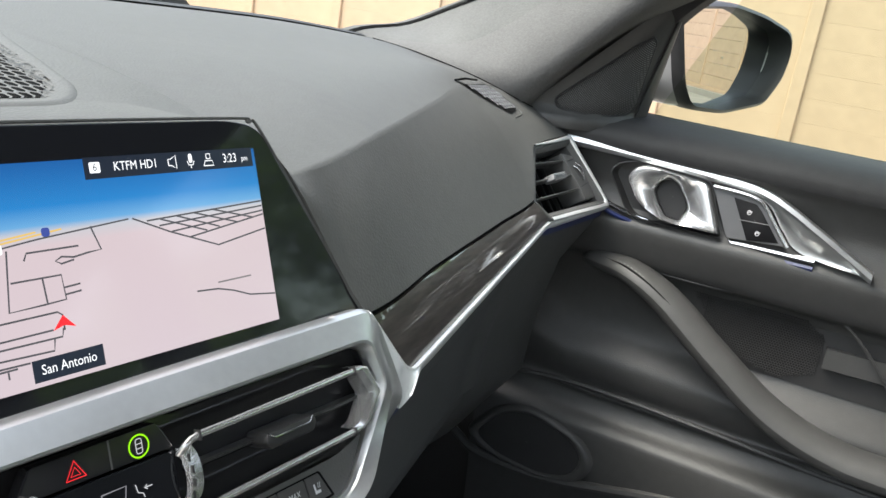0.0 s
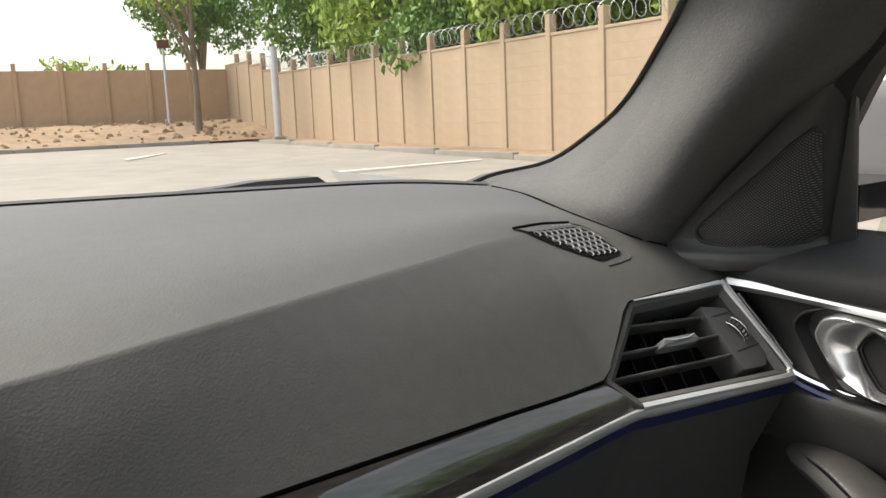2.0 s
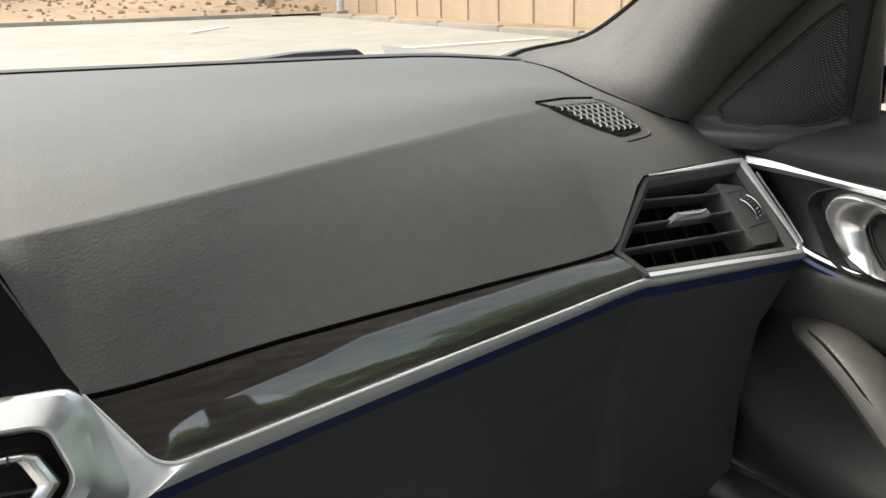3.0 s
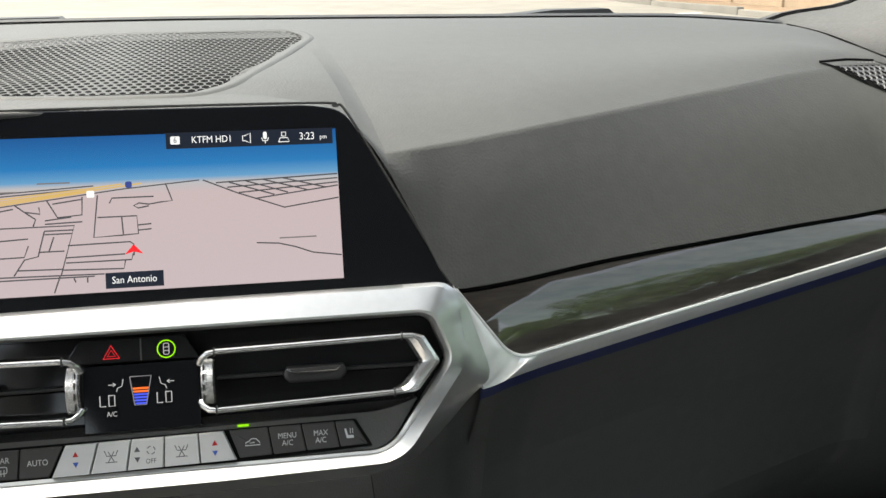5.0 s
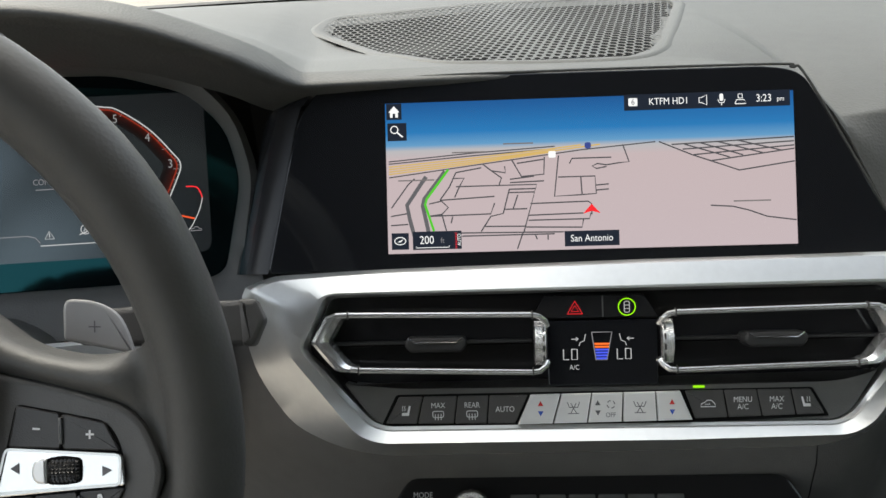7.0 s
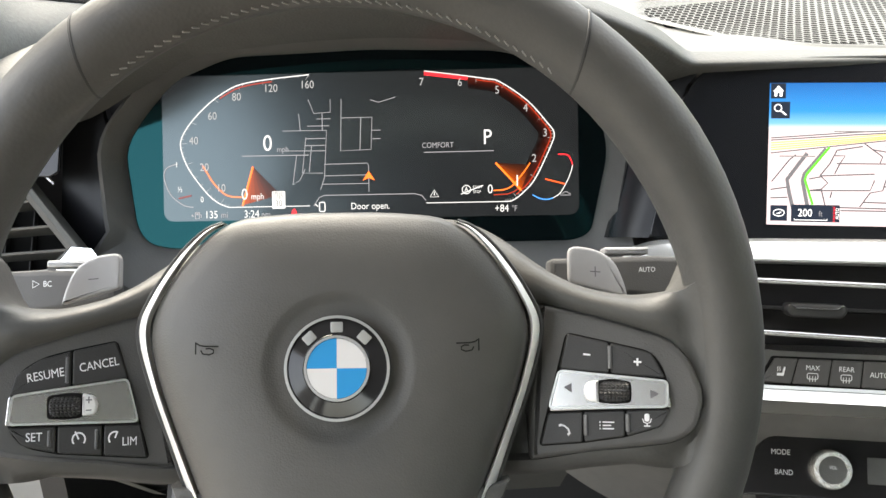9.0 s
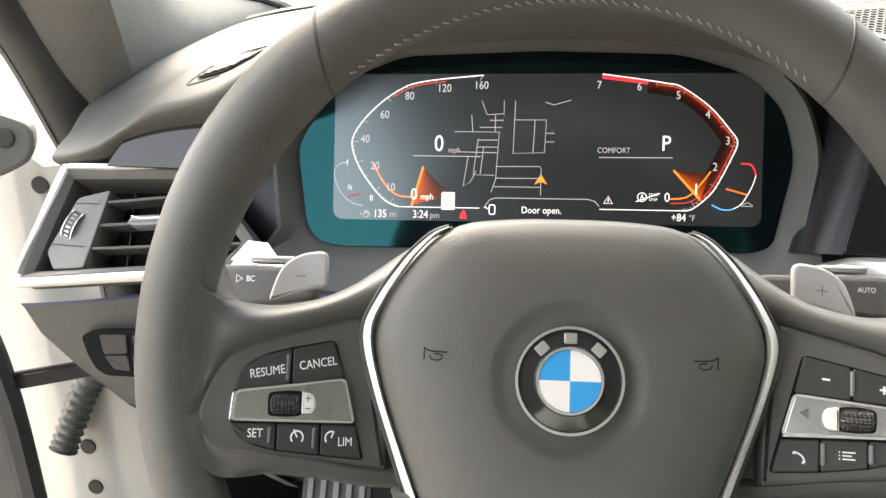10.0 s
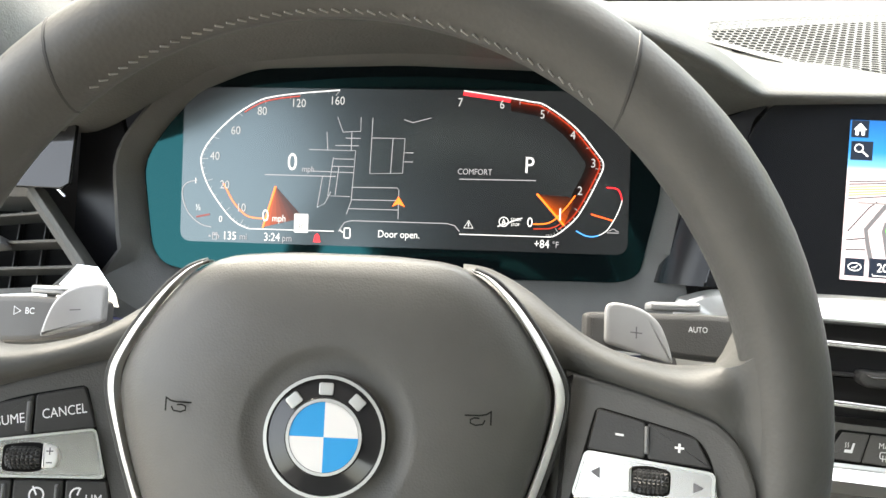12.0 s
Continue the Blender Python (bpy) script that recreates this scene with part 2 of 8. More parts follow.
def disc(u, v, r, h0, h1, seg=24, b=0.3):
    return plate([(u + r * math.cos(k * math.tau / seg), v + r * math.sin(k * math.tau / seg)) for k in range(seg)], h0, h1, b)


def stroke(pts, w, h, closed=False):
    """A flat printed line of width w at height h."""
    p = [Vector(q) for q in pts]
    n, rows = len(p), []
    for i in range(n):
        a = p[i - 1] if closed or i else p[0]
        b = p[(i + 1) % n] if closed or i < n - 1 else p[-1]
        d = (b - a)
        d = d.normalized() if d.length > 1e-9 else Vector((1, 0))
        s = Vector((-d.y, d.x)) * (w / 2)
        rows.append([(p[i].x + s.x, p[i].y + s.y, h), (p[i].x - s.x, p[i].y - s.y, h)])
    return loft(rows, ring=closed)


def strokes(lines, w, h):
    return joined(*[stroke(l, w, h) for l in lines])


def flat(poly, h):
    bm = bmesh.new()
    bm.faces.new([bm.verts.new((x, y, h)) for x, y in poly])
    return bm


def writing(name, text, plan, u, v, size, mat, parent, h=0.5, align="CENTER", turn=0):
    cu = bpy.data.curves.new(name, "FONT")
    cu.body, cu.size, cu.align_x, cu.align_y = text, size * 1.38, align, "CENTER"
    cu.resolution_u = 3
    tmp = new("tmp", cu)
    me = bpy.data.meshes.new_from_object(tmp.evaluated_get(bpy.context.evaluated_depsgraph_get()))
    bpy.data.objects.remove(tmp)
    bpy.data.curves.remove(cu)
    bm = bmesh.new()
    bm.from_mesh(me)
    bpy.data.meshes.remove(me)
    return part(name, bm, mat, parent, "", plan.m @ pose(u, v, h, 0, 0, turn) @ Matrix.Diagonal((0.86, 1, 1, 1)))


def box(x0, y0, z0, x1, y1, z1, b=0.0):
    bm = bmesh.new()
    bmesh.ops.create_cube(bm, size=1, matrix=Matrix.Translation(((x0 + x1) / 2, (y0 + y1) / 2, (z0 + z1) / 2)) @ Matrix.Diagonal((x1 - x0, y1 - y0, z1 - z0, 1)))
    if b:
        bmesh.ops.bevel(bm, geom=bm.edges[:], offset=b, segments=2, affect="EDGES", profile=0.5)
    return bm


def table(stations, x):
    """Values between the stations (x, values...), smoothly and without overshoot."""
    xs = [s[0] for s in stations]
    n = len(xs)
    i = max(0, min(n - 2, sum(1 for q in xs if q <= x) - 1))
    w = xs[i + 1] - xs[i]
    t = max(0.0, min(1.0, (x - xs[i]) / w))

    def slope(k, c):
        if k == 0 or k == n - 1:
            return 0.0
        a = (stations[k][c] - stations[k - 1][c]) / (xs[k] - xs[k - 1])
        b = (stations[k + 1][c] - stations[k][c]) / (xs[k + 1] - xs[k])
        return 0.0 if a * b <= 0 else 2 * a * b / (a + b)
    out = []
    for c in range(1, len(stations[0])):
        p, q = stations[i][c], stations[i + 1][c]
        m0, m1 = slope(i, c) * w, slope(i + 1, c) * w
        out.append((2 * t ** 3 - 3 * t * t + 1) * p + (t ** 3 - 2 * t * t + t) * m0 + (3 * t * t - 2 * t ** 3) * q + (t ** 3 - t * t) * m1)
    return out


# ---- outdoors: car park, walls, trees ----
def lot_height(x, y):
    """The car park climbs gently ahead, then a low bank of soil."""
    h = 0.014 * max(0, y) + 0.0 * x
    bank = max(0.0, min(1.0, (y - 29.5) / 5.5))
    return h + bank * bank * (3 - 2 * bank) * 0.62


def ground_sheet():
    ys = [-3000, -300, -60, -20, -8, 0, 6, 12, 18, 24, 28, 29.5, 30.5, 31.5, 32.5, 33.5, 34.5, 36, 38, 45, 60, 300, 3000]
    xs = [-3000, -300, -60, -35, -20, -10, -4, 0, 4, 8, 11, 14, 20, 60, 300, 3000]
    bm = loft([[(x, y, lot_height(x, min(y, 45))) for x in xs] for y in ys])
    return solid("ground", bm, CONCRETE, "pale sunlit concrete car park rising gently", "ground", kind="structure")


ground_sheet()
rows = []
for j in range(15):
    y = 29.6 + j * 0.5
    rows.append([(x, y + 0.35 * noise.noise((x * 0.4, y, 0)) * (j == 0), lot_height(x, y) + 0.02 + 0.10 * noise.noise((x * 0.9, y * 0.9, 3)) * min(1, j / 3) + 0.05) for x in [-40 + i * 0.5 for i in range(103)]])
solid("soil_bank", loft(rows), DIRT, "bank of dry brown soil below the far wall", "soil", kind="structure")
rnd = random.Random(4)
bm = bmesh.new()
for i in range(420):
    x, y = rnd.uniform(-6, 10.6), rnd.uniform(30, 36)
    s = rnd.uniform(0.03, 0.14) * (1.5 if x > 6 and i % 3 == 0 else 1)
    bmesh.ops.create_icosphere(bm, subdivisions=1, radius=s, matrix=Matrix.Translation((x, y, lot_height(x, y) + 0.06)) @ pose(0, 0, 0, rnd.uniform(0, 90), rnd.uniform(0, 90), 0) @ Matrix.Diagonal((1, 0.8, 0.6, 1)))
solid("clods", bm, DIRT, "clods of earth and stones strewn over the bank", "stones", kind="stuff")
kerb = joined(*[box(-40 + i * 3, 29.2, lot_height(0, 29.2) - 0.2, -37.02 + i * 3, 29.4, lot_height(0, 29.2) + 0.13, 0.02) for i in range(16)])
solid("kerb", kerb, CONCRETE, "low concrete kerb at the far edge of the car park", "kerb", kind="structure")
side_kerb = joined(*[box(9.3, -20 + i * 3, lot_height(0, -20 + i * 3) - 0.2, 9.45, -17.02 + i * 3, lot_height(0, -18.5 + i * 3) + 0.12, 0.02) for i in range(16)])
solid("kerb", side_kerb, CONCRETE, "low concrete kerb beside the side wall", "kerb", kind="structure")
verge = loft([[(9.46 + 1.6 * i / 6, y, lot_height(0, y) + 0.05 + 0.04 * noise.noise((i * 0.7, y * 1.3, 1))) for i in range(7)] for y in [-30 + k * 0.5 for k in range(120)]])
solid("verge", verge, DIRT, "strip of dry soil along the foot of the side wall", "soil", kind="structure")
for k, (x, y, a) in enumerate([(-1.5, 24, 70), (4.5, 22, 62), (7.2, 13, 10), (-6, 20, 80)]):
    line = box(-1.6, -0.05, 0.0, 1.6, 0.05, 0.006)
    solid("parking_line", line, material("worn_white_paint", (0.75, 0.73, 0.68), 0.8), "worn white painted parking line", "road marking", m=pose(x, y, lot_height(x, y) + 0.03, 0.8, 0, a), kind="structure")

BAY, WALL_X, WALL_Y = 1.65, 11.0, 37.0
PLANK_H = 0.29
plank_me = mesh_of("plank", box(-0.05, -BAY / 2 + 0.06, 0, 0.05, BAY / 2 - 0.06, PLANK_H - 0.001, 0.0015), ID, FENCE, sharp=2)
post_me = mesh_of("post", box(-0.09, -0.08, -0.3, 0.09, 0.08, 2.75, 0.015), ID, FENCE, sharp=2)
cap_me = mesh_of("coping", box(-0.07, -BAY / 2 + 0.06, 0, 0.07, BAY / 2 - 0.06, 0.06, 0.01), ID, FENCE, sharp=2)
far_me = mesh_of("panel", joined(*[box(-BAY / 2 + 0.06, -0.05, i * PLANK_H, BAY / 2 - 0.06, 0.05, (i + 1) * PLANK_H - 0.001, 0.002) for i in range(8)]), ID, FENCEDARK, sharp=2)
far_post = mesh_of("post", box(-0.08, -0.09, -0.3, 0.08, 0.09, 2.6, 0.015), ID, FENCEDARK, sharp=2)


def child(name, me, parent, m):
    ob = new(name, me)
    ob.parent = parent
    ob.matrix_local = m
    return ob


side_wall = thing("boundary_wall", "sandy concrete wall of stacked planks between tall posts", "wall", (WALL_X, 0, 0))
for i in range(-7, 23):
    y = i * BAY
    z = lot_height(0, y)
    child("post", post_me, side_wall, pose(0, y - BAY / 2, z))
    for j in range(8):
        child("plank", plank_me, side_wall, pose(0, y, z + 0.03 + j * PLANK_H))
    child("coping", cap_me, side_wall, pose(0, y, z + 0.03 + 8 * PLANK_H))
back_panel = mesh_of("panel", joined(*[box(-0.05, -BAY / 2 + 0.06, i * PLANK_H, 0.05, BAY / 2 - 0.06, (i + 1) * PLANK_H - 0.006, 0.006) for i in range(8)]), ID, FENCE, sharp=2)
for i in range(-34, -7):
    child("post", post_me, side_wall, pose(0, i * BAY - BAY / 2, 0))
    child("panel", back_panel, side_wall, pose(0, i * BAY, 0.03))
far_wall = thing("boundary_wall", "brown concrete wall across the end of the car park", "wall", (0, WALL_Y, 0))
for i in range(32):
    x = WALL_X - BAY / 2 - i * BAY
    z = lot_height(0, WALL_Y)
    child("panel", far_me, far_wall, pose(x, 0, z - 0.1))
    child("post", far_post, far_wall, pose(x - BAY / 2, -0.05, z - 0.1))


def wire_coil(y0, y1):
    pts = []
    n = int((y1 - y0) / 0.03)
    for k in range(n):
        y = y0 + (y1 - y0) * k / n
        a = k * 0.55
        pts.append((WALL_X + 0.2 * math.cos(a), y, lot_height(0, y) + 2.66 + 0.2 * math.sin(a)))
    return tube(pts, 0.008, 4)


solid("razor_wire", wire_coil(6, 36), POLE, "coiled steel razor wire along the top of the wall", "wire", kind="stuff")

light_pole = thing("light_pole", "pale grey steel lamp pole at the kerb", "pole", (10.1, 28.3, lot_height(0, 28.3)))
part("shaft", tube([(10.1, 28.3, 0.3), (10.1, 28.3, 3.55)], 0.13, 12, up=(0, 1, 0)), POLE, light_pole)
part("foot", box(9.9, 28.1, 0.3, 10.3, 28.5, 0.56, 0.03), CONCRETE, light_pole)
sign = thing("sign_post", "small dark sign board on a thin steel post", "sign", (7.85, 34.5, lot_height(0, 34.5)))
part("post", tube([(7.85, 34.5, 0.9), (7.85, 34.5, 4.35)], 0.05, 8, up=(0, 1, 0)), POLE, sign)
part("board", box(7.62, 34.42, 4.01, 8.08, 34.46, 4.33, 0.01), material("rusty_board", (0.16, 0.06, 0.04), 0.7), sign)


def leaves(bm, cx, cy, cz, rx, ry, rz, n, size, rng):
    """Small leaf blades scattered over an uneven crown."""
    for i in range(n):
        a, b = rng.uniform(0, math.tau), math.acos(rng.uniform(-1, 1))
        d = Vector((math.sin(b) * math.cos(a), math.sin(b) * math.sin(a), math.cos(b)))
        lump = 0.72 + 0.45 * noise.noise(d * 2.1 + Vector((cx, cy, cz)))
        p = Vector((cx, cy, cz)) + Vector((d.x * rx, d.y * ry, d.z * rz)) * lump * rng.uniform(0.55, 1.05) ** 0.5
        m = Matrix.Translation(p) @ pose(0, 0, 0, rng.uniform(0, 360), rng.uniform(0, 360), rng.uniform(0, 360))
        s = size * rng.uniform(0.6, 1.3)
        bm.faces.new([bm.verts.new(m @ Vector(q)) for q in ((-s, 0, 0), (0, -0.45 * s, 0.1 * s), (s, 0, 0), (0, 0.45 * s, 0.1 * s))])


def tree(x, y, h, r, mat, label, seed, trunk=0.16, n=2600, size=0.16, lobes=6, low=0.45, shift=0.0):
    rng = random.Random(seed)
    z0 = lot_height(x, min(y, 45)) - 0.1
    ob = thing("tree", label, "tree", (x, y, z0))
    top = Vector((x + rng.uniform(-0.4, 0.4), y, z0 + h * 0.7))
    line = smooth_line([(x, y, z0), (x + rng.uniform(-0.15, 0.15), y, z0 + h * 0.3), top], 8)
    wood = tube(line, [trunk * (1 - 0.08 * i) for i in range(8)], 8, up=(0, 1, 0))
    crown = bmesh.new()
    for k in range(lobes):
        a = k * math.tau / lobes + rng.uniform(-0.4, 0.4)
        d = r * rng.uniform(0.35, 0.75)
        c = Vector((x + shift + d * math.cos(a), y + d * math.sin(a), z0 + h * rng.uniform(low, 0.95)))
        start = line[rng.randint(3, 6)]
        wood = joined(wood, tube(smooth_line([start, start.lerp(c, 0.5) + Vector((0, 0, 0.2)), c], 5), [trunk * 0.45, trunk * 0.36, trunk * 0.28, trunk * 0.2, trunk * 0.1], 6))
        leaves(crown, c.x, c.y, c.z, r * 0.6, r * 0.6, r * 0.5, n // lobes, size, rng)
    part("trunk", wood, BARK, ob)
    part("crown", crown, mat, ob)
    return ob


tree(8.5, 32.6, 6.6, 2.2, LEAF, "young tree with a bare leaning trunk and thin yellow-green crown", 11, 0.16, 1300, 0.12, 8, 0.75, -0.9)
for k, (x, y, h, r) in enumerate([(12.5, 15.5, 6.0, 2.3), (13.2, 19.5, 6.5, 2.6), (12.6, 24, 7.5, 2.9), (13.5, 29.5, 8.0, 3.2), (10.6, 39.5, 8.0, 3.0), (14, 12, 6.5, 2.6), (15.5, 8, 6.5, 2.4), (16.5, 23, 9, 3.5), (16, 34, 9, 3.5), (13.5, -22, 7, 3.0), (13.5, -30, 7, 3.0), (12.5, -38, 7, 3.0), (13.6, -13, 9.5, 3.4), (13.2, -7, 8.0, 2.8)]):
    tree(x, y, h, r, LEAF if k in (0, 5, 6, 2) else LEAFDARK, "leafy green tree leaning over the wall" if k in (0, 2) else "dense dark green tree behind the wall", 30 + k, 0.2, 15000, 0.115, 13, 0.36 if k == 1 else 0.44)
for k in range(7):
    tree(6 - k * 5.5, 40 + (k % 3), 3.0 + (k % 2) * 0.5, 1.9, LEAF, "low pale shrub showing over the far wall", 60 + k, 0.1, 900, 0.17, 6, 0.4)


# ---- car shell ----
def mirror_x(p):
    return (-0.01 - p[0], p[1], p[2])


def screen_edge(x):
    """The rear edge of the windscreen on the dashboard."""
    return table([(-0.75, 0.10, 0.925), (-0.70, 0.16, 0.955), (-0.65, 0.27, 0.978), (-0.55, 0.355, 0.985), (-0.39, 0.40, 0.986), (-0.2, 0.445, 0.987), (0, 0.46, 0.987), (0.2, 0.43, 0.987), (0.39, 0.385, 0.987), (0.55, 0.352, 0.986), (0.63, 0.29, 0.982), (0.70, 0.18, 0.960), (0.75, 0.12, 0.93)], x)


# The dashboard skin: front edge, shoulder, crease, top, glass edge.
DASH_DRIVER = [
    (-0.735, 0.036, 0.898, 0.033, 0.903, 0.045, 0.909, 0.06, 0.914),
    (-0.700, 0.030, 0.906, 0.028, 0.912, 0.043, 0.920, 0.09, 0.938),
    (-0.673, 0.028, 0.921, 0.026, 0.926, 0.041, 0.931, 0.140, 0.952),
    (-0.651, 0.025, 0.930, 0.021, 0.939, 0.047, 0.946, 0.180, 0.962),
    (-0.620, 0.020, 0.938, 0.016, 0.947, 0.042, 0.954, 0.200, 0.966),
    (-0.600, 0.015, 0.944, 0.011, 0.953, 0.037, 0.960, 0.200, 0.969),
    (-0.575, 0.008, 0.957, 0.004, 0.966, 0.030, 0.973, 0.200, 0.972),
    (-0.550, 0.000, 0.975, -0.004, 0.984, 0.022, 0.991, 0.200, 0.975),
    (-0.530, 0.000, 0.989, -0.004, 0.998, 0.022, 1.005, 0.200, 0.982),
    (-0.500, 0.000, 0.999, -0.004, 1.008, 0.022, 1.015, 0.200, 0.988),
]
DASH_HOOD = [
    (-0.440, 0.000, 1.006, -0.004, 1.015, 0.022, 1.022, 0.200, 0.992),
    (-0.380, 0.000, 1.008, -0.004, 1.017, 0.022, 1.024, 0.200, 0.993),
    (-0.320, 0.000, 1.006, -0.004, 1.015, 0.022, 1.022, 0.200, 0.992),
    (-0.265, 0.000, 0.998, -0.004, 1.007, 0.022, 1.014, 0.200, 0.987),
    (-0.205, 0.012, 0.975, 0.008, 0.984, 0.034, 0.991, 0.200, 0.975),
    (-0.185, 0.025, 0.963, 0.021, 0.972, 0.047, 0.979, 0.200, 0.968),
    (-0.165, 0.038, 0.956, 0.036, 0.961, 0.051, 0.966, 0.200, 0.964),
    (0.0, 0.028, 0.957, 0.032, 0.962, 0.060, 0.964, 0.21, 0.974),
    (0.06, 0.020, 0.957, 0.025, 0.9615, 0.0575, 0.9635, 0.21, 0.974),
    (0.12, 0.012, 0.956, 0.018, 0.957, 0.055, 0.955, 0.21, 0.974),
    (0.140, 0.003, 0.942, 0.010, 0.945, 0.035, 0.946, 0.21, 0.974),
]
DASH_PASSENGER = [
    (0.155, -0.008, 0.919, -0.004, 0.925, 0.004, 0.930, 0.21, 0.973),
    (0.170, -0.023, 0.885, -0.010, 0.912, 0.005, 0.931, 0.21, 0.973),
    (0.188, -0.040, 0.852, -0.012, 0.902, 0.008, 0.932, 0.21, 0.973),
    (0.30, -0.026, 0.857, 0.010, 0.908, 0.035, 0.940, 0.21, 0.973),
    (0.45, -0.008, 0.861, 0.036, 0.915, 0.074, 0.951, 0.21, 0.974),
    (0.557, 0.005, 0.864, 0.054, 0.920, 0.102, 0.957, 0.20, 0.975),
    (0.583, 0.020, 0.886, 0.058, 0.926, 0.103, 0.956, 0.19, 0.974),
    (0.609, 0.035, 0.909, 0.062, 0.931, 0.102, 0.955, 0.18, 0.972),
    (0.66, 0.036, 0.912, 0.056, 0.929, 0.098, 0.952, 0.16, 0.968),
    (0.72, 0.036, 0.913, 0.046, 0.920, 0.062, 0.930, 0.09, 0.940),
]
DASH = DASH_DRIVER + DASH_HOOD + DASH_PASSENGER


HOOD_INNER = [(-0.60, 0.925), (-0.54, 0.950), (-0.495, 0.971), (-0.38, 0.979), (-0.28, 0.972), (-0.22, 0.955), (-0.18, 0.940)]


def top_line(x, n):
    """The dashboard top from the crease to the glass at one place across."""
    f0y, f0z, f1y, f1z, f2y, f2z, ty, tz = table(DASH, x)
    wy, wz = screen_edge(x)
    swell = 0.006 * math.exp(-((x - 0.17) / 0.09) ** 2)
    swell += 0.006 * math.exp(-((x + 0.625) / 0.04) ** 2)
    swell += 0.007 * max(0, min(1, (x - 0.2) / 0.1)) * max(0, min(1, (0.66 - x) / 0.08))
    w = 0.36
    mid = (x, f2y + (ty - f2y) * w, f2z + (tz - f2z) * w + swell)
    return smooth_line([(x, f2y, f2z), mid, (x, ty, tz), (x, wy, wz), (x, wy + 0.10, wz - 0.03)], n)


# outline of the speaker grille on the dashboard top
GC = [(-0.176, 0.268), (-0.161, 0.329), (-0.103, 0.336), (-0.010, 0.341), (0.141, 0.336), (0.155, 0.285), (0.107, 0.165), (0.070, 0.076), (0.045, 0.052), (-0.016, 0.054), (-0.085, 0.068), (-0.118, 0.128)]
DENT = inset(GC, 0.013)


def within(outline, x, y):
    c = False
    for a, b in zip(outline, outline[1:] + outline[:1]):
        if (a[1] > y) != (b[1] > y) and x < (b[0] - a[0]) * (y - a[1]) / (b[1] - a[1]) + a[0]:
            c = not c
    return c


def dash_skin(x0, x1):
    cols = []
    xs = sorted(q for q in set([s[0] for s in DASH] + [-0.735 + 1.455 * i / 180 for i in range(181)]) if x0 <= q <= x1)
    for x in xs:
        f0y, f0z, f1y, f1z, f2y, f2z, ty, tz = table(DASH, x)
        wy, wz = screen_edge(x)
        front = smooth_line([(x, f0y, f0z), (x, f1y, f1z), (x, f2y, f2z)], 9)
        top = top_line(x, 25)
        hold_in, hold_out = front[-1].lerp(front[-2], 0.5), top[0].lerp(top[1], 0.4)
        front.insert(-1, hold_in)
        top.insert(1, hold_out)
        under = Vector((x, f0y + 0.02, f0z - 0.012))
        if -0.60 < x < -0.18:
            under = Vector((x, 0.062, min(f0z - 0.006, *table(HOOD_INNER, x))))
        cols.append([under] + front + [q - Vector((0, 0, 0.004)) if within(DENT, q.x, q.y) else q for q in top[1:]])
    return loft(cols)


def on_dash(x, y):
    """Height of the dashboard top at a place."""
    f0y, f0z, f1y, f1z, f2y, f2z, ty, tz = table(DASH, x)
    wy, wz = screen_edge(x)
    line = smooth_line([(x, f0y, f0z), (x, f1y, f1z), (x, f2y, f2z)], 16)[4:] + top_line(x, 49)
    for a, b in zip(line, line[1:]):
        if a.y <= y <= b.y:
            return a.z + (b.z - a.z) * (y - a.y) / (b.y - a.y)
    return f2z


dashboard = thing("dashboard", "soft grey grained dashboard with creased upper pad and hooded binnacle", "dashboard", (0, 0.2, 0.9))
part("upper_pad", dash_skin(-1, 0.1401), SOFT, dashboard, "grained dark grey soft-touch pad", sharp=70)
part("passenger_pad", dash_skin(0.1399, 1), SOFT, dashboard, "creased dark grey soft-touch pad", sharp=70)

# ---- centre speaker grille ----
def pierced(boundary, hole, mesh_pitch, surf, lift, sink=0.0005):
    """A sheet of cells, each with a hole; surf gives the height, hole the open share (a number or a function of the place)."""
    bm = bmesh.new()
    xs = [p[0] for p in boundary]
    ys = [p[1] for p in boundary]

    px, py = mesh_pitch
    j, y = 0, min(ys)
    while y < max(ys):
        x = min(xs) + (px / 2 if j % 2 else 0)
        while x < max(xs):
            if within(boundary, x, y):
                share = hole(x, y) if callable(hole) else hole
                o, i = [], []
                for k in range(6):
                    a = (k + 0.5) * math.tau / 6
                    ox, oy = x + math.cos(a) * px * 0.577, y + math.sin(a) * py * 0.667
                    ix, iy = x + math.cos(a) * px * 0.577 * share, y + math.sin(a) * py * 0.667 * share
                    o.append(bm.verts.new((ox, oy, surf(ox, oy) + lift)))
                    i.append(bm.verts.new((ix, iy, surf(ix, iy) + lift - sink)))
                for k in range(6):
                    bm.faces.new((o[k], o[(k + 1) % 6], i[(k + 1) % 6], i[k]))
            x += px
        y += py
        j += 1
    return bm


grille_outline = rounded(GC, 0.02, 4)
speaker = thing("speaker_grille", "perforated grey speaker grille set into the dashboard top", "speaker", (-0.015, 0.19, 0.972))
surf = lambda x, y: on_dash(x, y)
def bed(outline, c, h):
    """A dark bed that follows the dashboard top inside an outline; its black stands for the shade of a hollow."""
    at = lambda k: [(c[0] + (x - c[0]) * k, c[1] + (y - c[1]) * k) for x, y in outline]
    return loft([[(x, y, surf(x, y) + h) for x, y in at(k / 8)] for k in (8, 7, 6, 5, 4, 3, 2, 1, 0.05)], closed=True)


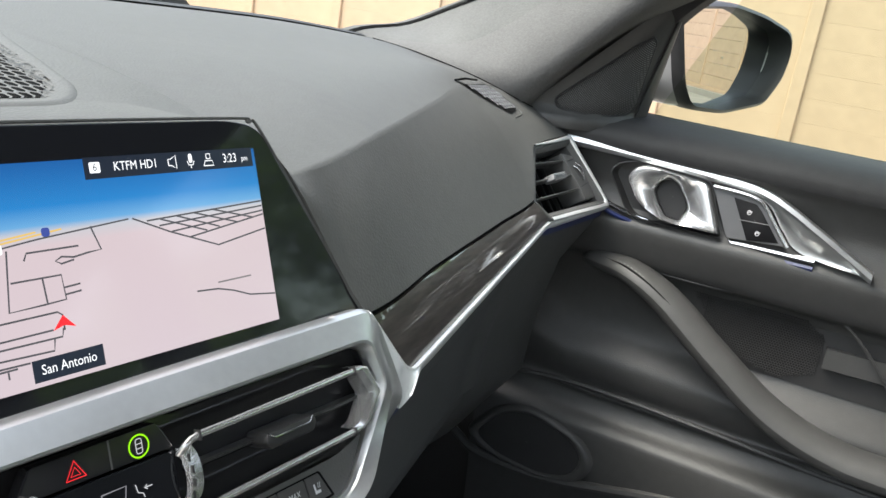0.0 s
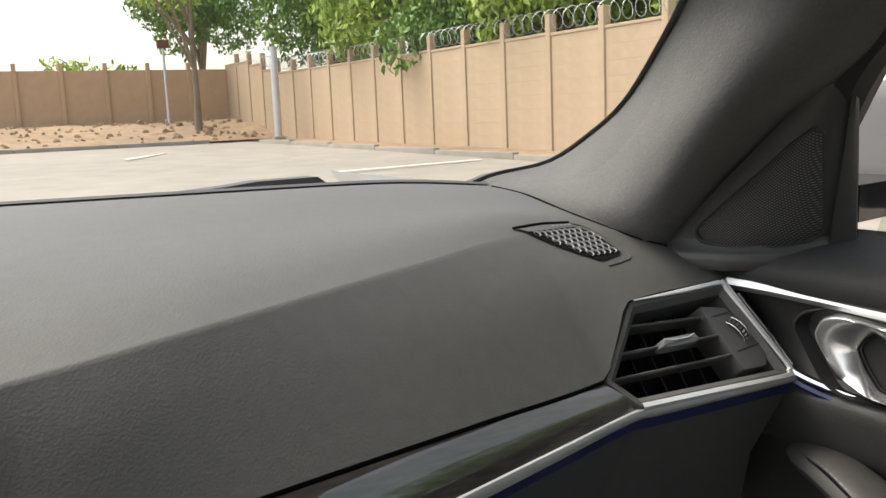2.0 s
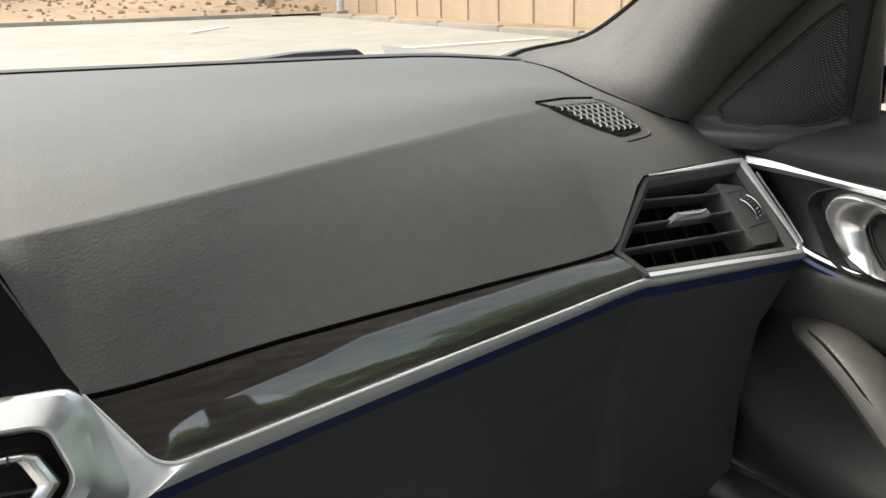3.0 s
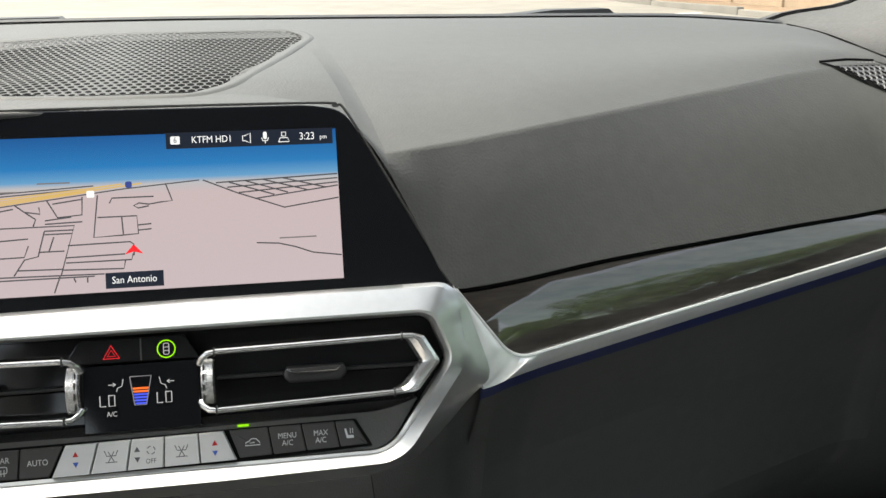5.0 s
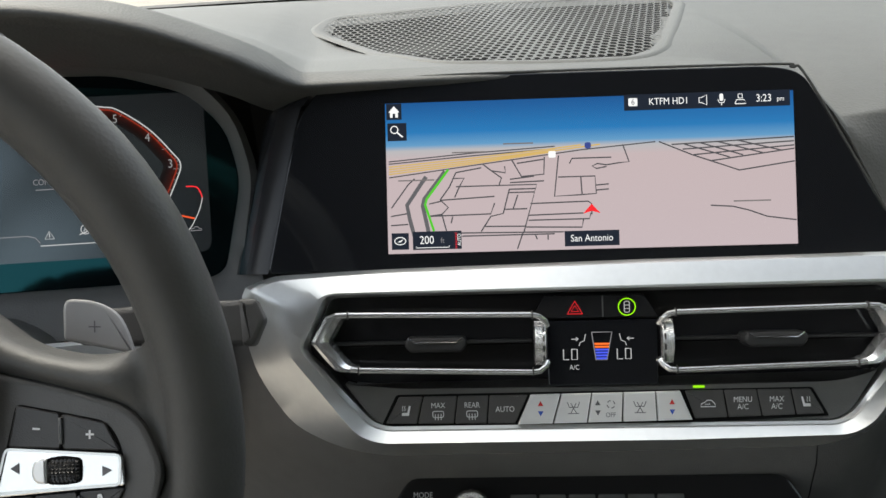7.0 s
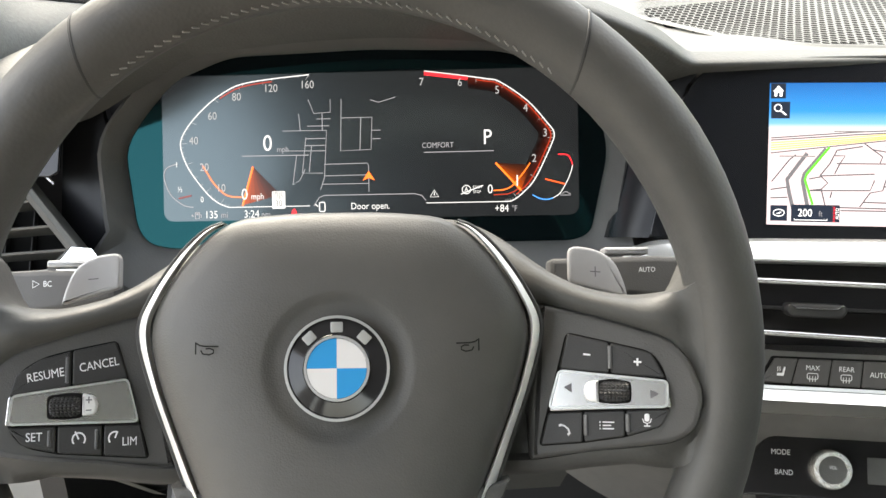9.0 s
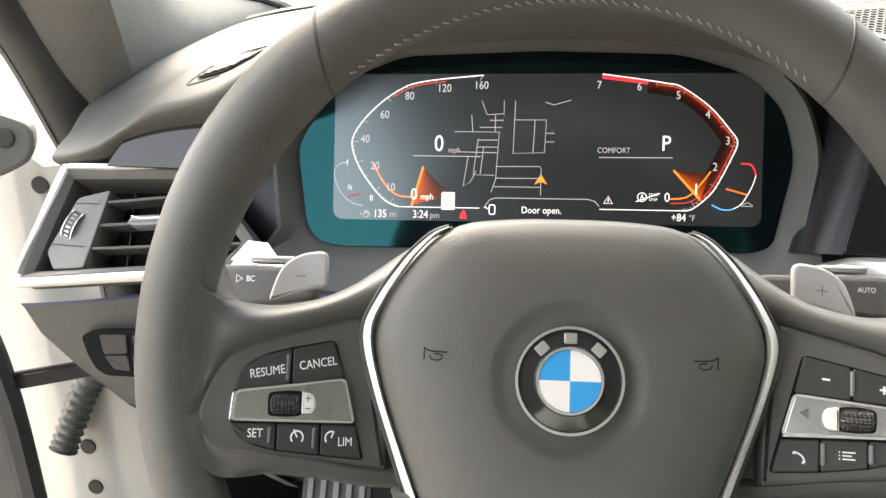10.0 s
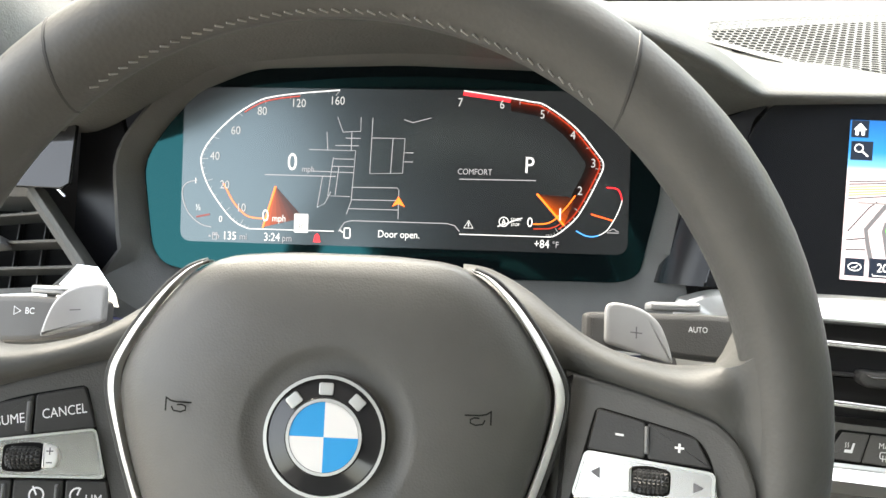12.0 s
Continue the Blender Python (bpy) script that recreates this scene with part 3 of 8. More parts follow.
part("backing", bed(grille_outline, (-0.015, 0.19), -0.0022), VOID, speaker, "black sheet for the shade in the cavity")
fine = lambda x, y: 0.60 + 0.20 * min(1, abs(x + 0.012) / 0.07)
part("mesh", pierced(inset(grille_outline, 0.008), fine, (0.0060, 0.0092), surf, 0.0004, 0.0003), SOFT, speaker, "fine staggered mesh")
part("rim", loft([[(x, y, surf(x, y) + h) for x, y in inset(grille_outline, d)] for d, h in ((-0.0015, 0.0), (0.0005, 0.0012), (0.003, 0.0012), (0.006, 0.0008), (0.0088, 0.0002))], closed=True), SOFT, speaker)


def side_grille(s, label):
    """The small vent on the dashboard's outer corner; s: 1 passenger side, -1 driver side."""
    f = lambda p: p if s > 0 else (0.006 - p[0], p[1] - 0.02)
    hold = lambda pts, h: [Vector((x, y, surf(x, y) + h)) for x, y in pts]
    ob = thing("dash_vent", label, "vent", (*f((0.6, 0.09)), 0.955))
    cells = rounded([f(q) for q in ((0.563, 0.104), (0.615, 0.107), (0.625, 0.096), (0.634, 0.071), (0.608, 0.067), (0.585, 0.085))], [0.003, 0.003, 0.005, 0.005, 0.004, 0.0], 3)
    c = f((0.604, 0.088))
    part("backing", bed(cells, c, 0.0014), VOID, ob, "black sheet for the shade in the duct")
    part("mesh", pierced(inset(cells, 0.002), 0.64, (0.0058, 0.0052), surf, 0.0026, 0.0009), TABGREY, ob, "coarse honeycomb mesh")
    plate_rows = [[(0.557, 0.1095), (0.585, 0.1125), (0.612, 0.1125)], [(0.560, 0.1075), (0.587, 0.109), (0.614, 0.1085)], [(0.565, 0.1035), (0.590, 0.105), (0.616, 0.1055)]]
    if s < 0:
        plate_rows = [[(0.561, 0.1085), (0.587, 0.1105), (0.613, 0.1105)], [(0.562, 0.107), (0.588, 0.1085), (0.614, 0.108)], [(0.565, 0.105), (0.590, 0.1065), (0.616, 0.1065)]]
    part("ledge", loft([hold([f(q) for q in row], h) for row, h in zip(plate_rows, (0.0012, 0.0020, 0.0022))]), SOFT, ob, "plain ledge with tiny print")
    part("print", joined(*[loft([hold([f((0.592 + 0.004 * k, 0.1075)), f((0.5945 + 0.004 * k, 0.1078))], 0.0026), hold([f((0.592 + 0.004 * k, 0.1088)), f((0.5945 + 0.004 * k, 0.1091))], 0.0026)]) for k in range(5)]), TINY, ob, "tiny print as bars")
    part("slot", tube(hold([f(q) for q in ((0.5555, 0.1105), (0.585, 0.1142), (0.613, 0.1140))], 0.0014), 0.0011, 6), VOID, ob, "dark open slot")
    side = smooth_line([Vector((*f(q), 0)) for q in ((0.613, 0.1135), (0.622, 0.110), (0.630, 0.098), (0.6385, 0.074), (0.6375, 0.067), (0.631, 0.0645), (0.612, 0.0625))], 30)
    part("rim", tube([Vector((q.x, q.y, surf(q.x, q.y) + 0.0003)) for q in side], 0.0008, 6), SOFT, ob, "raised side rim")


TINY = material("faded_print", (0.2, 0.2, 0.2), 0.6, vary=0)
side_grille(1, "small honeycomb defroster vent at the passenger corner of the dashboard")
side_grille(-1, "small honeycomb defroster vent at the driver corner of the dashboard")


# ---- parked car on the driver side ----
def parked_car(m):
    ob = thing("parked_car", "white parked car with pale alloy wheels in the car park", "car", m @ Vector((-1.4, 0.9, 0)))
    rows = []
    for x, w, low, belt in ((-3.75, 0.80, 0.42, 0.80), (-3.65, 0.92, 0.30, 0.92), (-3.1, 0.98, 0.24, 0.98), (-2.0, 1.0, 0.24, 1.0), (-0.6, 1.0, 0.24, 0.98), (0.2, 0.98, 0.26, 0.92), (0.7, 0.92, 0.30, 0.82), (0.88, 0.75, 0.40, 0.70)):
        y = lambda k: 0.9 + 0.9 * w * k
        rows.append([m @ Vector(p) for p in ((x, y(-0.93), low), (x, y(-1), low + 0.12), (x, y(-1), 0.62), (x, y(-0.97), belt - 0.06), (x, y(-0.86), belt), (x, y(0.86), belt), (x, y(0.97), belt - 0.06), (x, y(1), 0.62), (x, y(1), low + 0.12), (x, y(0.93), low))])
    part("body", loft(rows, closed=True, cap=True), WHITEPAINT, ob, "white painted body")
    rows = []
    for z, x0, x1, w in ((0.95, -3.2, -0.25, 0.90), (1.15, -3.05, -0.65, 0.84), (1.38, -2.75, -1.05, 0.74), (1.46, -2.5, -1.3, 0.66)):
        rows.append([m @ Vector((x, 0.9 + 0.9 * w * k, z)) for x, k in ((x0, -0.9), (x0 + 0.2, -1), (x1 - 0.3, -1), (x1, -0.8), (x1, 0.8), (x1 - 0.3, 1), (x0 + 0.2, 1), (x0, 0.9))])
    part("cabin", loft(rows, closed=True), GLOSS, ob, "dark glazed cabin")
    part("roof", loft([[p + Vector((0, 0, h)) for p in rows[-1]] for h in (-0.02, 0.03)], closed=True, cap=True), WHITEPAINT, ob)
    for x, s in ((0.0, 1), (-2.75, 1), (0.0, -1), (-2.75, -1)):
        y0 = 0.0 if s > 0 else 1.8
        ring = lambda r, d: [m @ Vector((x + r * math.cos(k * math.tau / 32), y0 + s * d, 0.335 + r * math.sin(k * math.tau / 32))) for k in range(32)]
        wheel = part("wheel", loft([ring(r, d) for r, d in ((0.24, 0.02), (0.26, -0.012), (0.31, -0.015), (0.332, 0.005), (0.335, 0.10), (0.33, 0.20))], closed=True), RUBBER, ob, "black tyre")
        part("rim", loft([ring(r, d) for r, d in ((0.245, 0.0), (0.235, -0.004), (0.22, 0.03), (0.06, 0.06), (0.01, 0.06))], closed=True), DARK, wheel, "dark rim well")
        for q in range(5):
            a = q * math.tau / 5 + 0.3
            d, n = Vector((math.cos(a), 0, math.sin(a))), Vector((-math.sin(a), 0, math.cos(a)))
            c = Vector((x, y0, 0.335))
            part("spoke", loft([[m @ (c + d * r + n * w + Vector((0, s * e, 0))) for w, e in ((-h, 0.03), (-h * 0.8, -0.004), (h * 0.8, -0.004), (h, 0.03))] for r, h in ((0.0, 0.05), (0.12, 0.035), (0.235, 0.05))]), SILVER, wheel, "pale alloy spoke")


parked_car(Matrix.Translation((-6.13, 6.91, lot_height(0, 6.99))) @ pose(0, 0, 0, 0, 0, 38))


# ---- central display ----
display = thing("centre_display", "wide glossy black touch display showing a navigation map", "display", SCR(0, -55, -10))
BEZEL = rounded([(-196, -56), (-176, 38), (-162, 57), (-50, 61.5), (108, 61), (128, 57), (188, -54)], [4, 14, 18, 0, 20, 22, 3], 6)
part("housing", plate(BEZEL, -70, -2, 0), BLACK, display, m=SCR.m)
part("glass", plate(BEZEL, -2, 0, 0.8), SCREENGLASS, display, "glossy black glass", SCR.m)
left_edge = smooth_line([(-120, 60.4, -0.5), (-150, 59.4, -0.5), (-162, 57, -0.5), (-171, 48, -0.5), (-176, 38, -0.5), (-186, -8, -0.5), (-196, -56, -0.5)], 40)
fold = lambda i: min(1.0, max(0.0, (i - 8) / 12))
part("side_glass", loft([[p, p + Vector((-6 * fold(i), 0, -2)), p + Vector((-14 * fold(i), 0, -7)), p + Vector((-22 * fold(i), 0, -16)), p + Vector((-28 * fold(i), 0, -30)), p + Vector((-31 * fold(i), 0, -60))] for i, p in enumerate(left_edge)]), SMOKED, display, "curved glossy black side", SCR.m, sharp=70)
trim_line = smooth_line([(-150, 61, -1), (-50, 62.6, -1), (106, 62.2, -1), (122, 60, -1), (130, 55, -1), (160, 0, -1), (188, -53, -1)], 90)
part("edge_trim", tube(trim_line, 0.9, 6), SOFT, display, "thin dark edge", SCR.m)


def map_material():
    """The map's sky fading into pale land, across the display's height."""
    m = bpy.data.materials.new("navigation_map")
    m.use_nodes = True
    n, k = m.node_tree.nodes, m.node_tree.links
    b = n["Principled BSDF"]
    b.inputs["Base Color"].default_value = (0.01, 0.01, 0.01, 1)
    b.inputs["Roughness"].default_value = 0.1
    c, s = n.new("ShaderNodeTexCoord"), n.new("ShaderNodeSeparateXYZ")
    k.new(c.outputs["Generated"], s.inputs[0])
    r = n.new("ShaderNodeValToRGB")
    k.new(s.outputs["Z"], r.inputs[0])
    e = r.color_ramp.elements
    e[0].position, e[0].color = 0.0, (0.58, 0.49, 0.53, 1)
    e[1].position, e[1].color = 0.62, (0.58, 0.48, 0.51, 1)
    for pos, col in ((0.68, (0.50, 0.50, 0.54, 1)), (0.715, (0.13, 0.35, 0.62, 1)), (0.80, (0.02, 0.20, 0.52, 1)), (1.0, (0.01, 0.10, 0.33, 1))):
        q = e.new(pos)
        q.color = col
    k.new(r.outputs[0], b.inputs["Emission Color"])
    b.inputs["Emission Strength"].default_value = 0.80 * LIT
    return m


NAMEGREY = glow("map_name_grey", (0.26, 0.24, 0.25), 0.6)
ROADGREY = glow("map_road_grey", (0.10, 0.10, 0.115), 0.6)
RIVERGREY = glow("map_main_road", (0.17, 0.17, 0.19), 0.6)
MAPDARK = glow("map_box_dark", (0.012, 0.02, 0.04), 0.6)
MAPYELLOW = glow("map_highway", (0.62, 0.42, 0.14), 0.9)
MAPBLUE = glow("map_shield_blue", (0.05, 0.08, 0.35), 0.7)
MAPGREEN = glow("map_route_green", (0.08, 0.55, 0.03), 0.9)
part("map", flat(rect(-122, -45.7, 122, 45.7), 0.25), map_material(), display, "lit navigation map", SCR.m)
CENTRE_ROADS = [[(-18, 11), (-21, -13.5), (-5.5, -13), (4, -12.5), (3.5, -2), (-18.5, -2)], [(-5, -2), (-4.5, -12.5)], [(3.5, -7.5), (11.5, -7)], [(4, -10.5), (11.5, -10)], [(20.5, 16.5), (24, 6), (17.5, 5.5), (10.5, 4.5), (5, 5.5), (2, 4), (4.5, 2.5), (10.5, 3.5)], [(-11.5, 6), (-10, 9), (13.5, 9)]]
NORTH_ROADS = [[(-26.5, 10.5), (-27, 0), (-40.5, -1), (-46, 9)], [(-43, 7), (-27, 9)], [(-63.5, 7), (-58.5, 3), (-50, 1.5), (-50.5, 5.5)], [(-58.5, 3), (-52.5, -1.5), (-54, -5.5)], [(-47.5, -2.5), (-33, -1)], [(-47.5, -4.5), (-27, -4)], [(-80, -6), (-31.5, -6), (-40, -35)]]
BLOCK_ROADS = [[(-48, -8.5), (-52, -23), (-59.5, -24.5), (-65.5, -33.5)], [(-48, -8.5), (-32, -8.5)], [(-48, -10.5), (-33, -10.5)], [(-43, -12), (-46, -20.5)], [(-51.5, -20.5), (-37.5, -20.5)], [(-35.5, -17.5), (-1, -17), (1, -18.5), (1, -25)], [(-37, -24.5), (-4, -24)], [(-37, -27.5), (-0.5, -27.5), (0.5, -24)], [(-38.5, -31.5), (-5, -32.5), (-4, -27.5)]]
SOUTH_ROADS = [[(-82, -34), (-48.5, -34.5), (-16, -35)], [(-77, -36), (-21.5, -36)], [(-80, 2.5), (-84, -6), (-90, -14)], [(-80, 2.5), (-64.5, 5)], [(-81, -1), (-75, -1), (-78, -6), (-81, -12.5)], [(-90, -14), (-57, -12.5)], [(-63.5, -30.5), (-38.5, -31)], [(-44, -44.5), (-40.5, -35)], [(-33, -36.5), (-32, -39)], [(-25.5, -36.5), (-25.5, -39.5)]]
WEST_ROADS = [[(-96.5, -16), (-89, -14.5), (-85, -18.5), (-89, -22.5), (-97, -23.5)], [(-97, -23.5), (-59.5, -23), (-57, -16.5)], [(-89, -22.5), (-86.5, -32.5)], [(-82.5, -24), (-83.5, -28)], [(-119.5, -18), (-109, -4), (-105, -0.5)], [(-120, -23), (-110, -21.5)], [(-120, -28.5), (-109.5, -28)]]
EAST_ROADS = [[(42, 17.5), (61.5, 9), (74, 4.5), (89, -1), (121.6, 3.5)], [(49.5, 15.5), (121.6, 18)], [(56, 12.5), (121.6, 15.5)], [(62.5, 9), (121.6, 13)], [(72, 5), (121.6, 11)], [(57, 15.5), (83.5, 7)], [(66.5, 16), (91.5, 8)], [(76.5, 16.5), (103, 9)], [(88, 17), (114.5, 10)], [(71.5, -21.5), (84.5, -22.5), (94, -25), (104.5, -29), (121.6, -31.5)]]
for group in (CENTRE_ROADS, NORTH_ROADS, BLOCK_ROADS, SOUTH_ROADS, WEST_ROADS, EAST_ROADS):
    for road in group:
        part("road_line", stroke(road, 0.8, 0.4), ROADGREY, display, "", SCR.m)
for road in ([(-120.5, 10.2), (-70, 14), (-20, 16.6)], [(-120.5, 8.8), (-70, 12.4), (-23.5, 15)], [(-120.5, 0.5), (-70, 6.5), (-4.5, 14), (40, 17.5)]):
    part("service_road", stroke(road, 0.7, 0.4), ROADGREY, display, "grey service road", SCR.m)
for road in ([(-120.5, 7), (-70, 11), (-23.5, 15), (-4.5, 17)], [(-120.5, 5.5), (-70, 9.6), (-20, 14.4)], [(-120.5, 4), (-70, 8.5), (-20, 14), (7, 17)], [(-120.5, 2.5), (-70, 7.5), (-20, 13.5)]):
    part("highway", stroke(road, 0.8, 0.42), MAPYELLOW, display, "yellow highway line", SCR.m)
for road in ([(-98, 0.5), (-101, -3.5), (-110, -16.5), (-108.5, -25), (-105, -39)], [(-86.5, 3.5), (-99.5, -13), (-100.5, -17), (-96.5, -37)]):
    part("river_road", stroke(road, 2.4, 0.41), RIVERGREY, display, "grey main road", SCR.m)
part("route", stroke([(-84.5, 4.5), (-98, -13), (-99, -16.5), (-94, -32.5)], 1.5, 0.45), MAPGREEN, display, "green route line", SCR.m)
for u, v, w in ((-72, 14.6, 10), (-42, 19, 9), (-104, -1.5, 11), (96, -19.4, 11)):
    part("street_name", flat(rect(u - w, v - 0.4, u + w, v + 0.4), 0.45), NAMEGREY, display, "tiny street name as a bar", SCR.m)
part("position_arrow", flat([(1, -18.6), (6.2, -24.4), (1, -22.9), (-4.2, -24.4)], 0.6), RED_GLOW, display, "red position arrow", SCR.m)
part("shields", joined(flat(rect(-24, 9.8, -19.6, 13.8, 1), 0.5)), WHITE_GLOW, display, m=SCR.m)
part("shields", flat(rect(-2.2, 14.6, 1.6, 18.4, 1.4), 0.5), MAPBLUE, display, m=SCR.m)
part("status_bar", flat(rect(22, 36.6, 120, 46.2), 0.42), MAPDARK, display, "dark status bar", SCR.m)
part("preset_box", flat(rect(24.6, 39.2, 30, 44.0, 0.8), 0.5), WHITE_GLOW, display, m=SCR.m)
writing("preset_number", "6", SCR, 27.3, 41.6, 3.6, MAPDARK, display, 0.6)
writing("station_name", "KTFM HD1", SCR, 48.5, 41.4, 4.2, WHITE_GLOW, display, 0.6)
writing("clock", "3:23", SCR, 104.6, 41.4, 4.6, WHITE_GLOW, display, 0.6)
writing("clock", "pm", SCR, 114.4, 40.9, 2.9, WHITE_GLOW, display, 0.6)
part("volume_icon", strokes([[(66.5, 40), (66.5, 43), (68, 43), (71, 44.6), (71, 38.4), (68, 40), (66.5, 40)]], 0.5, 0.6), WHITE_GLOW, display, m=SCR.m)
part("microphone_icon", joined(flat(rect(78.6, 40.6, 80.8, 45, 1), 0.6), stroke([(77.6, 41.5), (78.4, 39.6), (81, 39.6), (81.8, 41.5)], 0.5, 0.6), stroke([(79.7, 39.6), (79.7, 38)], 0.5, 0.6)), WHITE_GLOW, display, m=SCR.m)
part("profile_icon", strokes([[(89.6, 42), (89.6, 44.4), (92, 44.4), (92, 42), (89.6, 42)], [(87.6, 38.6), (88.6, 41), (93, 41), (94, 38.6), (87.6, 38.6)]], 0.5, 0.6), WHITE_GLOW, display, m=SCR.m)
for u, v, w, h in ((-116.6, 40.6, 4.6, 4.9), (-115, 28.2, 5.8, 5.4), (-114.6, -38.2, 5.2, 5)):
    part("menu_tile", flat(rect(u - w, v - h, u + w, v + h), 0.42), MAPDARK, display, m=SCR.m)
part("home_icon", flat([(-120, 40.2), (-116.6, 44), (-113.2, 40.2), (-114.2, 40.2), (-114.2, 37), (-115.8, 37), (-115.8, 39.4), (-117.4, 39.4), (-117.4, 37), (-119, 37), (-119, 40.2)], 0.6), WHITE_GLOW, display, m=SCR.m)
part("search_icon", joined(stroke([(-116.6 + 2.2 * math.cos(a * math.tau / 14), 29.6 + 2.2 * math.sin(a * math.tau / 14)) for a in range(14)], 0.6, 0.6, True), stroke([(-115, 28), (-111.6, 25)], 0.9, 0.6)), WHITE_GLOW, display, m=SCR.m)
part("compass_icon", joined(stroke([(-114.6 + 3.4 * math.cos(a * math.tau / 16), -38 + 2.2 * math.sin(a * math.tau / 16)) for a in range(16)], 0.5, 0.6, True), flat([(-116.4, -38.6), (-112.6, -37), (-114.4, -38.8)], 0.6)), WHITE_GLOW, display, m=SCR.m)
part("scale_box", flat(rect(-107, -43.6, -82, -32.6), 0.42), MAPDARK, display, m=SCR.m)
writing("scale_text", "200", SCR, -98.5, -38, 5.0, WHITE_GLOW, display, 0.6)
writing("scale_text", "ft", SCR, -89, -38.4, 3.6, GREY_GLOW, display, 0.6)
part("scale_line", strokes([[(-105, -41.4), (-105, -42.4), (-85, -42.4), (-85, -41.4)]], 0.4, 0.6), WHITE_GLOW, display, m=SCR.m)
part("scale_box", flat(rect(-82, -43.6, -77.5, -32.6), 0.43), MAPDARK, display, m=SCR.m)
part("zoom_ladder", strokes([[(-81.4, -43 + k), (-80.2, -43 + k)] for k in range(10)], 0.35, 0.6), RED_GLOW, display, m=SCR.m)
writing("zoom_text", "AUTO", SCR, -78.8, -38, 2.2, WHITE_GLOW, display, 0.6, turn=90)
part("city_box", flat(rect(-15.6, -43.8, 17, -34.6), 0.42), MAPDARK, display, m=SCR.m)
writing("city_name", "San Antonio", SCR, 0.6, -39.2, 4.3, WHITE_GLOW, display, 0.6)

# ---- centre console: aluminium frame, vents, climate panel ----
console = thing("centre_console_panel", "climate panel in a satin aluminium frame with chrome edged air vents", "control panel", CON(0, -60, -10))
OUT = rounded([(-216, 8), (-219, 41), (-198, 48.5), (-129, 51), (21, 53.6), (176, 55), (187, 46), (199, 8), (202, -5), (188, -16), (174, -33), (151, -54), (126, -60), (0, -62), (-134, -63), (-162, -58), (-192, -43), (-207, -18)], [8, 5, 6, 0, 0, 5, 6, 8, 8, 10, 10, 14, 10, 0, 10, 14, 14, 12], 5)
RIM = rounded([(-191, 4), (-212, 40.5), (-198, 46.2), (-129, 49.4), (21, 52.2), (175, 53.6), (183, 43), (186.5, 6), (148.5, -43), (136, -49), (40, -51), (-134.5, -51.3), (-147.5, -46.5)], [5, 3, 6, 0, 0, 3, 5, 7, 10, 8, 0, 8, 8], 5)
MID = rounded([(-180.5, 4), (-165.5, 35), (-160, 36.4), (160, 37.8), (166.8, 34.8), (177, 9), (142, -38), (132, -43.6), (-131, -44.2), (-141, -40.5)], [6, 4, 4, 4, 4, 7, 8, 8, 8, 8], 5)
INN = rounded([(-178.5, 3.6), (-164, 33.2), (-159, 34.6), (159, 35.9), (165, 33), (174.6, 8.8), (140.4, -37), (131.4, -42), (-130.4, -42.4), (-139.4, -39)], [6, 4, 4, 4, 4, 7, 8, 8, 8, 8], 5)


def cast(poly, towards, out):
    """From each point of an outline straight out (or in) to another outline."""
    res = []
    aimed = inset(poly, -1 if out else 1)
    segs = list(zip(towards, towards[1:] + towards[:1]))
    for p, q in zip(poly, aimed):
        p, d = Vector(p), (Vector(q) - Vector(p)).normalized()
        best = None
        for a, b in segs:
            a, e = Vector(a), Vector(b) - Vector(a)
            det = d.x * -e.y + e.x * d.y
            if abs(det) < 1e-9:
                continue
            w = a - p
            t, s = (w.x * -e.y + e.x * w.y) / det, (d.x * w.y - d.y * w.x) / det
            if t > -0.5 and -0.001 <= s <= 1.001 and (best is None or t < best):
                best = t
        res.append(tuple(p + d * min(best if best is not None else 8, 60)))
    return res


sm = resample(MID, 600, (-176, 45))
rim, si = cast(sm, RIM, True), cast(sm, INN, False)
so = cast(rim, OUT, True)
low = lambda u, v: (-13.0 if u < 150 else -9.5) - 9.0 * max(0, min(1, (-8 - v) / 25))
blend = lambda a, b, k: [(p[0] + (q[0] - p[0]) * k, p[1] + (q[1] - p[1]) * k) for p, q in zip(a, b)]
lean = lambda v: max(0.0, min(1.0, (v + 35) / 65))
face = lambda v, k: (2.6 - 9.0 * lean(v)) * (1 - k) + (-3.0 + 4.4 * lean(v)) * k
slope = lambda u, v, k: (face(v, 0) - 0.8) * (1 - k) + low(u, v) * k
ring_rows = [[(x, y, low(x, y) - 14) for x, y in so]] + [[(x, y, slope(x, y, k)) for x, y in blend(rim, so, k)] for k in (1, 0.9, 0.5, 0.06)]
ring_rows += [[(x, y, face(y, k)) for x, y in blend(rim, sm, k)] for k in (0.06, 0.5, 0.9)] + [[(x, y, face(y, 1) - 1.0) for x, y in sm], [(x, y, -5.0) for x, y in si], [(x, y, -18.0) for x, y in si]]
part("frame", loft(ring_rows, closed=True), SILVER, console, "satin silver frame", CON.m, sharp=24)
skirt_in = resample(OUT, 240, (-219, 38))
skirt = [p for p in skirt_in if p[1] < 16 and p[0] < 128]
pushed = {d: [q for q, p in zip(inset(skirt_in, -d), skirt_in) if p in skirt] for d in (-2, 3, 12, 38, 80, 120)}
SKIRT_FALL = ((-2, -22), (3, -24), (12, -29), (38, -52), (80, -98), (120, -155))
part("skirt", loft([[(x, y, h) for x, y in pushed[d]] for d, h in SKIRT_FALL]), SKIRT, console, "grained grey plastic below the frame", CON.m, sharp=70)
part("recess", plate(INN, -40, -13.5, 0), GLOSS, console, "glossy black recess", CON.m)
